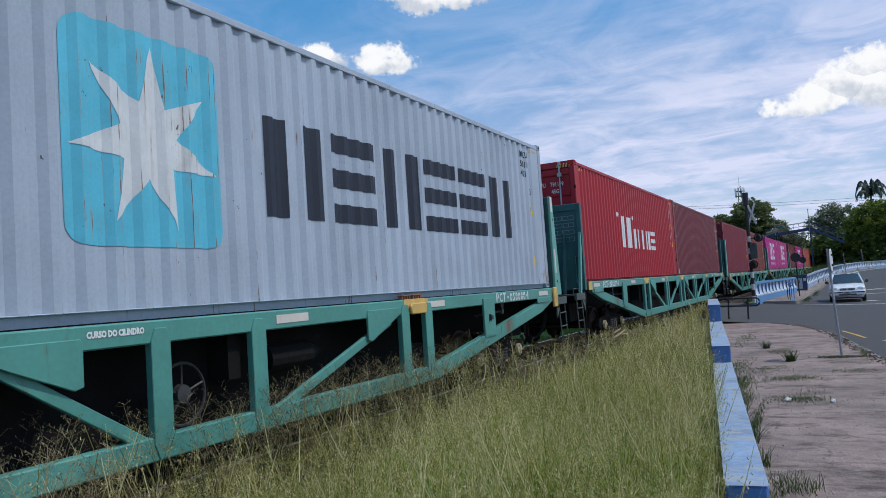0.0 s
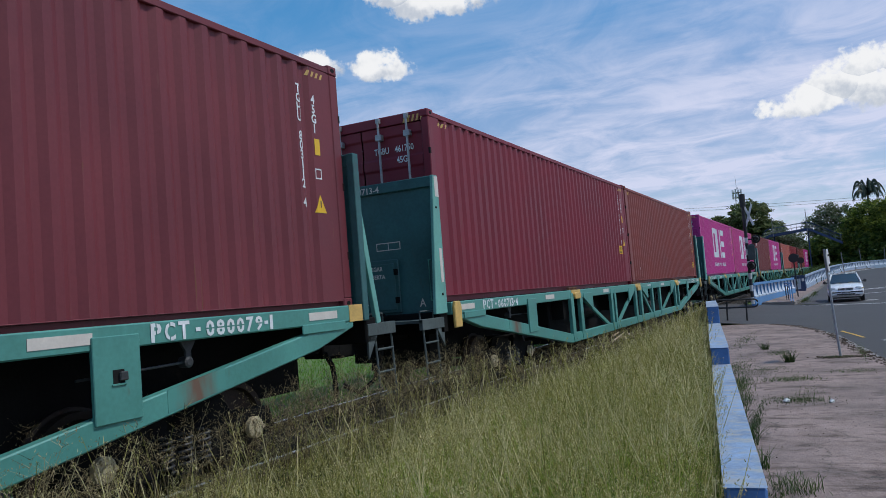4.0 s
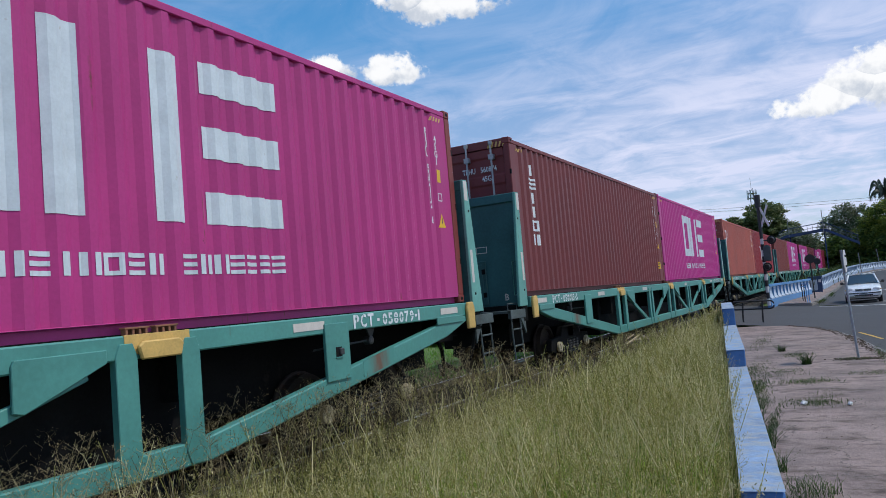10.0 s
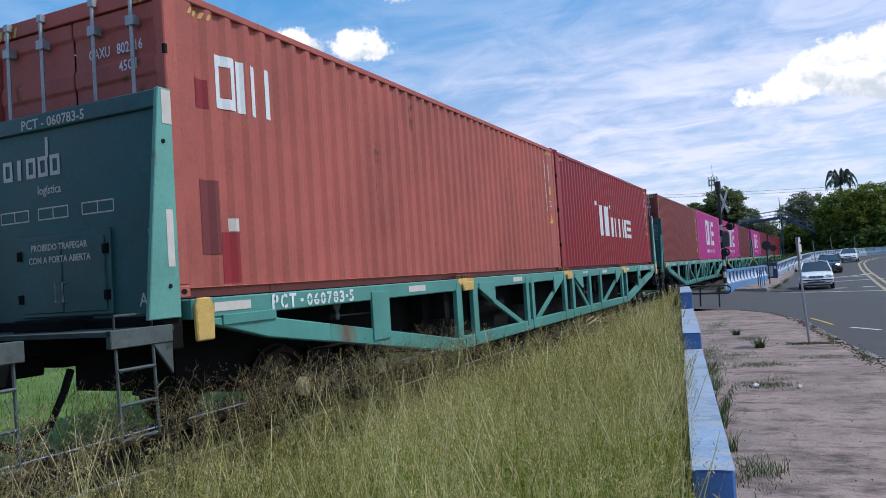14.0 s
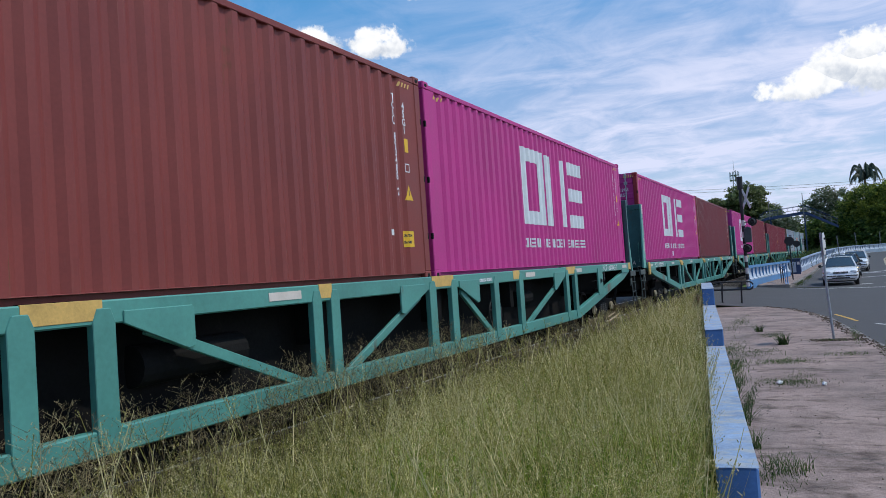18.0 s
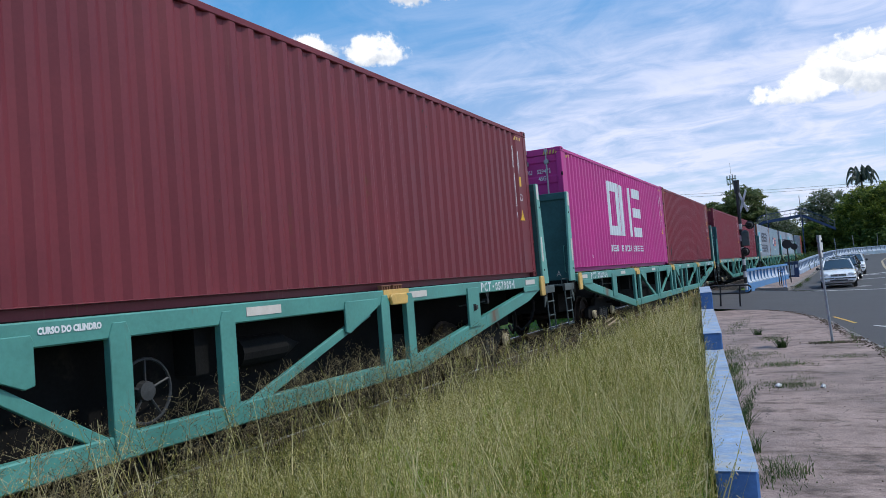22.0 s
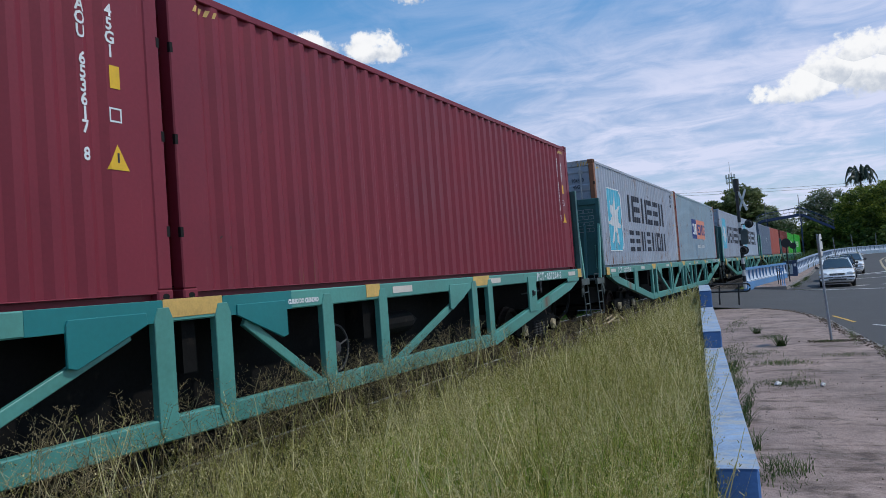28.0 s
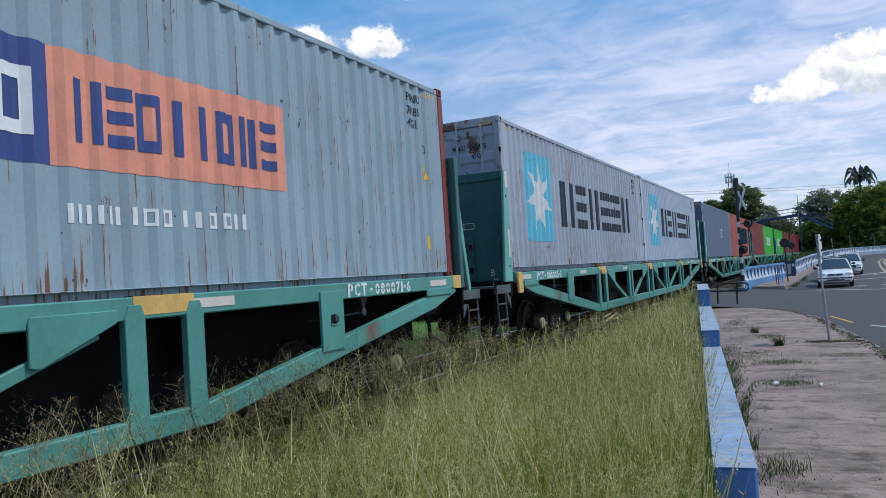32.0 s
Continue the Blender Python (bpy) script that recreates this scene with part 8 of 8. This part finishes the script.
def car(label, body_key, lit=False, sedan=False):
    c = root("car", label, "car", "cars waiting on the road")
    L, half = (4.35, 0.86) if sedan else (3.95, 0.82)
    # stations from the nose (y = 0) to the tail: along, belt height, half width, low edge
    low = 0.22
    prof = [(0.00, 0.60, 0.62, 0.34), (0.10, 0.70, 0.74, 0.26), (0.45, 0.80, half - 0.02, low), (1.05, 0.90, half, low), (1.6, 0.93, half, low), (2.6, 0.94, half, low), (3.4, 0.95, half - 0.01, low), (L - 0.15, 0.93, half - 0.05, 0.28), (L, 0.75, half - 0.14, 0.38)]
    rows = []
    for y, z, w, lo in prof:
        rows.append([(-w + 0.10, y, lo), (-w, y, lo + 0.14), (-w - 0.02, y, (z + lo) / 2 + 0.05), (-w + 0.03, y, z - 0.05), (-w + 0.12, y, z), (-w * 0.5, y, z + 0.025), (0, y, z + 0.035), (w * 0.5, y, z + 0.025), (w - 0.12, y, z), (w - 0.03, y, z - 0.05), (w + 0.02, y, (z + lo) / 2 + 0.05), (w, y, lo + 0.14), (w - 0.10, y, lo)])
    b = Build().sheet(rows)
    n = len(rows[0])
    b.f.append(tuple(range(n)))
    b.f.append(tuple(len(rows) * n - n + i for i in range(n))[::-1])
    b.f += [(i * n, (i + 1) * n, (i + 1) * n + n - 1, i * n + n - 1) for i in range(len(rows) - 1)]
    part("body", b, M[body_key], c, smooth=True)
    # roof and pillars
    roof = 1.43 if not sedan else 1.45
    a0, a1, r0, r1, e1 = (1.05, 0.93, 1.75, 3.15, 3.75) if not sedan else (1.15, 0.95, 1.95, 3.1, 3.85)
    wb, wt = half - 0.08, half - 0.24
    rr = [[(-wt, r0, roof - 0.05), (-wt * 0.6, r0 - 0.03, roof - 0.01), (0, r0 - 0.04, roof), (wt * 0.6, r0 - 0.03, roof - 0.01), (wt, r0, roof - 0.05)], [(-wt, (r0 + r1) / 2, roof - 0.02), (-wt * 0.6, (r0 + r1) / 2, roof + 0.025), (0, (r0 + r1) / 2, roof + 0.03), (wt * 0.6, (r0 + r1) / 2, roof + 0.025), (wt, (r0 + r1) / 2, roof - 0.02)], [(-wt, r1, roof - 0.06), (-wt * 0.6, r1, roof - 0.02), (0, r1, roof - 0.015), (wt * 0.6, r1, roof - 0.02), (wt, r1, roof - 0.06)]]
    part("roof", Build().sheet(rr), M[body_key], c, smooth=True)
    for s in (-1, 1):
        part("front_pillar", Build().tube([(s * wb, a0, a1), (s * wt, r0, roof - 0.05)], 0.045, 6), M[body_key], c)
        part("rear_pillar", Build().tube([(s * wb, e1, 0.95), (s * wt, r1, roof - 0.06)], 0.075, 6), M[body_key], c)
        part("middle_pillar", Build().tube([(s * (wb + 0.01), 2.45, 0.94), (s * (wt + 0.01), 2.4, roof - 0.04)], 0.04, 6), M[body_key], c)
        part("roof_rail", Build().tube([(s * wt, r0, roof - 0.05), (s * wt, (r0 + r1) / 2, roof - 0.02), (s * wt, r1, roof - 0.06)], 0.035, 6), M[body_key], c)
        part("side_window", Build().sheet([[(s * wb, a0 + 0.1, a1), (s * wb, 2.4, 0.94), (s * wb, e1 - 0.1, 0.95)], [(s * wt, r0, roof - 0.06), (s * wt, 2.4, roof - 0.05), (s * wt, r1, roof - 0.07)]]), M["glass"], c)
        mr = part("door_mirror", Build().lathe([(-0.05, 0.02), (-0.03, 0.08), (0.04, 0.075), (0.06, 0.001)], "y", 10, (s * (half + 0.10), 1.35, 1.0)), M["trim"], c)
        part("mirror_arm", box(min(s * half * 0.95, s * (half + 0.05)), max(s * half * 0.95, s * (half + 0.05)), 1.33, 1.38, 0.95, 1.0), M["trim"], mr)
        h = part("headlight", Build().lathe([(-0.03, 0.001), (-0.025, 0.08), (0.0, 0.105), (0.1, 0.11)], "y", 14, (0, 0, 0)), M["lit"] if lit else M["lamp_glass"], c, at=pose(s * (half - 0.24), 0.07, 0.66) @ Matrix.Diagonal((1.55, 1, 0.85, 1)))
        part("indicator", box(-0.05, 0.05, -0.02, 0.05, -0.03, 0.03), M["yellow"], c, at=pose(s * (half - 0.07), 0.16, 0.66))
        part("fog_lamp", box(-0.10, 0.10, 0, 0.03, -0.035, 0.035), M["trim"], c, at=pose(s * 0.52, -0.055, 0.36))
        for y in (0.75, L - 0.75):
            w = part("wheel", Build().lathe([(-0.09, 0.20), (-0.09, 0.27), (-0.07, 0.30), (0.07, 0.30), (0.09, 0.27), (0.09, 0.20)], "x", 22), M["tyre"], c, at=pose(s * (half - 0.09), y, 0.30))
            rim = Build().lathe([(s * 0.07, 0.001), (s * 0.085, 0.06), (s * 0.06, 0.10), (s * 0.065, 0.19), (s * 0.09, 0.205)], "x", 18)
            part("rim", rim, M["alloy"], w)
    part("windscreen", Build().sheet([[(-wb + 0.03, a0 + 0.02, a1), (0, a0 - 0.10, a1 + 0.02), (wb - 0.03, a0 + 0.02, a1)], [(-wt + 0.02, r0 - 0.01, roof - 0.06), (0, r0 - 0.06, roof - 0.03), (wt - 0.02, r0 - 0.01, roof - 0.06)]]), M["glass"], c, smooth=True)
    part("rear_window", Build().sheet([[(-wb + 0.05, e1, 0.95), (wb - 0.05, e1, 0.95)], [(-wt + 0.04, r1, roof - 0.07), (wt - 0.04, r1, roof - 0.07)]]), M["glass"], c)
    part("grille", box(-0.34, 0.34, -0.012, 0.04, 0.60, 0.70), M["trim"], c, bevel=0.01)
    for i in range(3):
        part("grille_slat", box(-0.33, 0.33, -0.02, -0.012, 0.615 + i * 0.03, 0.622 + i * 0.03), M["alloy"], c)
    part("badge", Build().lathe([(-0.024, 0.001), (-0.024, 0.045), (-0.014, 0.05)], "y", 14, (0, 0, 0.655)), M["alloy"], c)
    part("bumper", box(-half + 0.06, half - 0.06, -0.07, 0.12, 0.34, 0.56), M[body_key], c, bevel=0.03)
    part("bumper_strip", box(-half + 0.05, half - 0.05, -0.082, -0.05, 0.47, 0.53), M["trim"], c, bevel=0.008)
    part("air_intake", box(-0.40, 0.40, -0.078, -0.05, 0.35, 0.42), M["trim"], c)
    pl = part("plate", box(-0.20, 0.20, -0.094, -0.082, 0.42, 0.54), M["sign_white"], c)
    for i in range(7):
        part("plate_bar", box(-0.165 + i * 0.05, -0.135 + i * 0.05, -0.098, -0.094, 0.445, 0.51), M["sign_back"], pl)
    for sx in (-0.35, 0.15):
        part("wiper", Build().tube([(sx, a0 - 0.06, a1 + 0.03), (sx + 0.4, a0 + 0.04, a1 + 0.08)], 0.008, 4), M["trim"], c)
    part("underbody", box(-half + 0.15, half - 0.15, 0.3, L - 0.3, 0.18, 0.30), M["trim"], c)
    return c


WHITE_CAR = car("small white hatchback waiting at the stop line", "car_white")
WHITE_CAR.matrix_basis = pose(1.05, 42.8, road_z(1.2, 44.5) , 0, 0, -1)
BLACK_CAR = car("black sedan with lit headlamps behind the hatchback", "car_black", True, True)
SILVER_CAR = car("pale silver sedan that comes round the bend", "car_silver", False, True)


def car_rows(path, half=2.0):
    """Poses along a path of (time, x, y): the nose leads, towards the viewer."""
    rows = []
    for i, (t, x, y) in enumerate(path):
        (_, xa, ya), (_, xb, yb) = path[max(i - 1, 0)], path[min(i + 1, len(path) - 1)]
        if math.hypot(xb - xa, yb - ya) < 0.2:
            xa, ya, xb, yb = x + 0.03 * (1 if x < 2 else 4), y + 2, x, y
        rz = math.degrees(math.atan2(-(xa - xb), ya - yb))
        zf, zr = road_z(x, y), road_z(x + (xa - xb) * 0.1, y + 4)
        rows.append((t, pose(x, y, zf, math.degrees(math.atan2(zr - zf, 4.0)), 0, rz)))
    return rows


BLACK_PATH = [(0, 46.0, 131.0), (6, 24.0, 119.0), (9, 11.5, 111.0), (10, 8.0, 104.0), (11, 5.6, 97.0), (12, 4.2, 85.0), (13, 3.2, 74.0), (14, 2.55, 66.0), (15, 2.05, 59.5), (16, 1.65, 54.3), (17, 1.42, 51.2), (18, 1.34, 50.0), (19, 1.3, 49.7), (32, 1.3, 49.7)]
SILVER_PATH = [(0, 80.0, 133.0), (9, 40.0, 128.5), (11, 19.5, 118.5), (12, 12.5, 112.0), (13, 7.4, 103.0), (14, 5.3, 90.0), (15, 4.2, 79.5), (16, 3.4, 72.0), (17, 2.75, 65.0), (18, 2.4, 61.0), (19, 2.28, 59.2), (20, 2.25, 58.6), (21, 2.25, 58.5), (32, 2.25, 58.5)]

# ---- movement ----


def motions():
    """The train rolls towards the viewer along the bend; the cars pull up behind the white one."""
    times = [float(i) for i in range(33)]
    for k, w, cs in TRAIN:
        walk(w, [(t, wagon_pose(k, t)) for t in times])
        for slot, c in cs:
            walk(c, [(t, container_pose(k, slot, t)) for t in times])
    walk(BLACK_CAR, car_rows(BLACK_PATH))
    walk(SILVER_CAR, car_rows(SILVER_PATH))
    spins = [i / 15 for i in range(481)]
    for k, w, cs in TRAIN:
        if k > 11:
            continue
        for o in w.children_recursive:
            if o.name.startswith("wheelset"):
                at = o.matrix_basis.to_translation()
                walk(o, [(t, Matrix.Translation(at) @ Matrix.Rotation((run(0) - run(t)) / 0.455, 4, "X")) for t in spins])


motions()
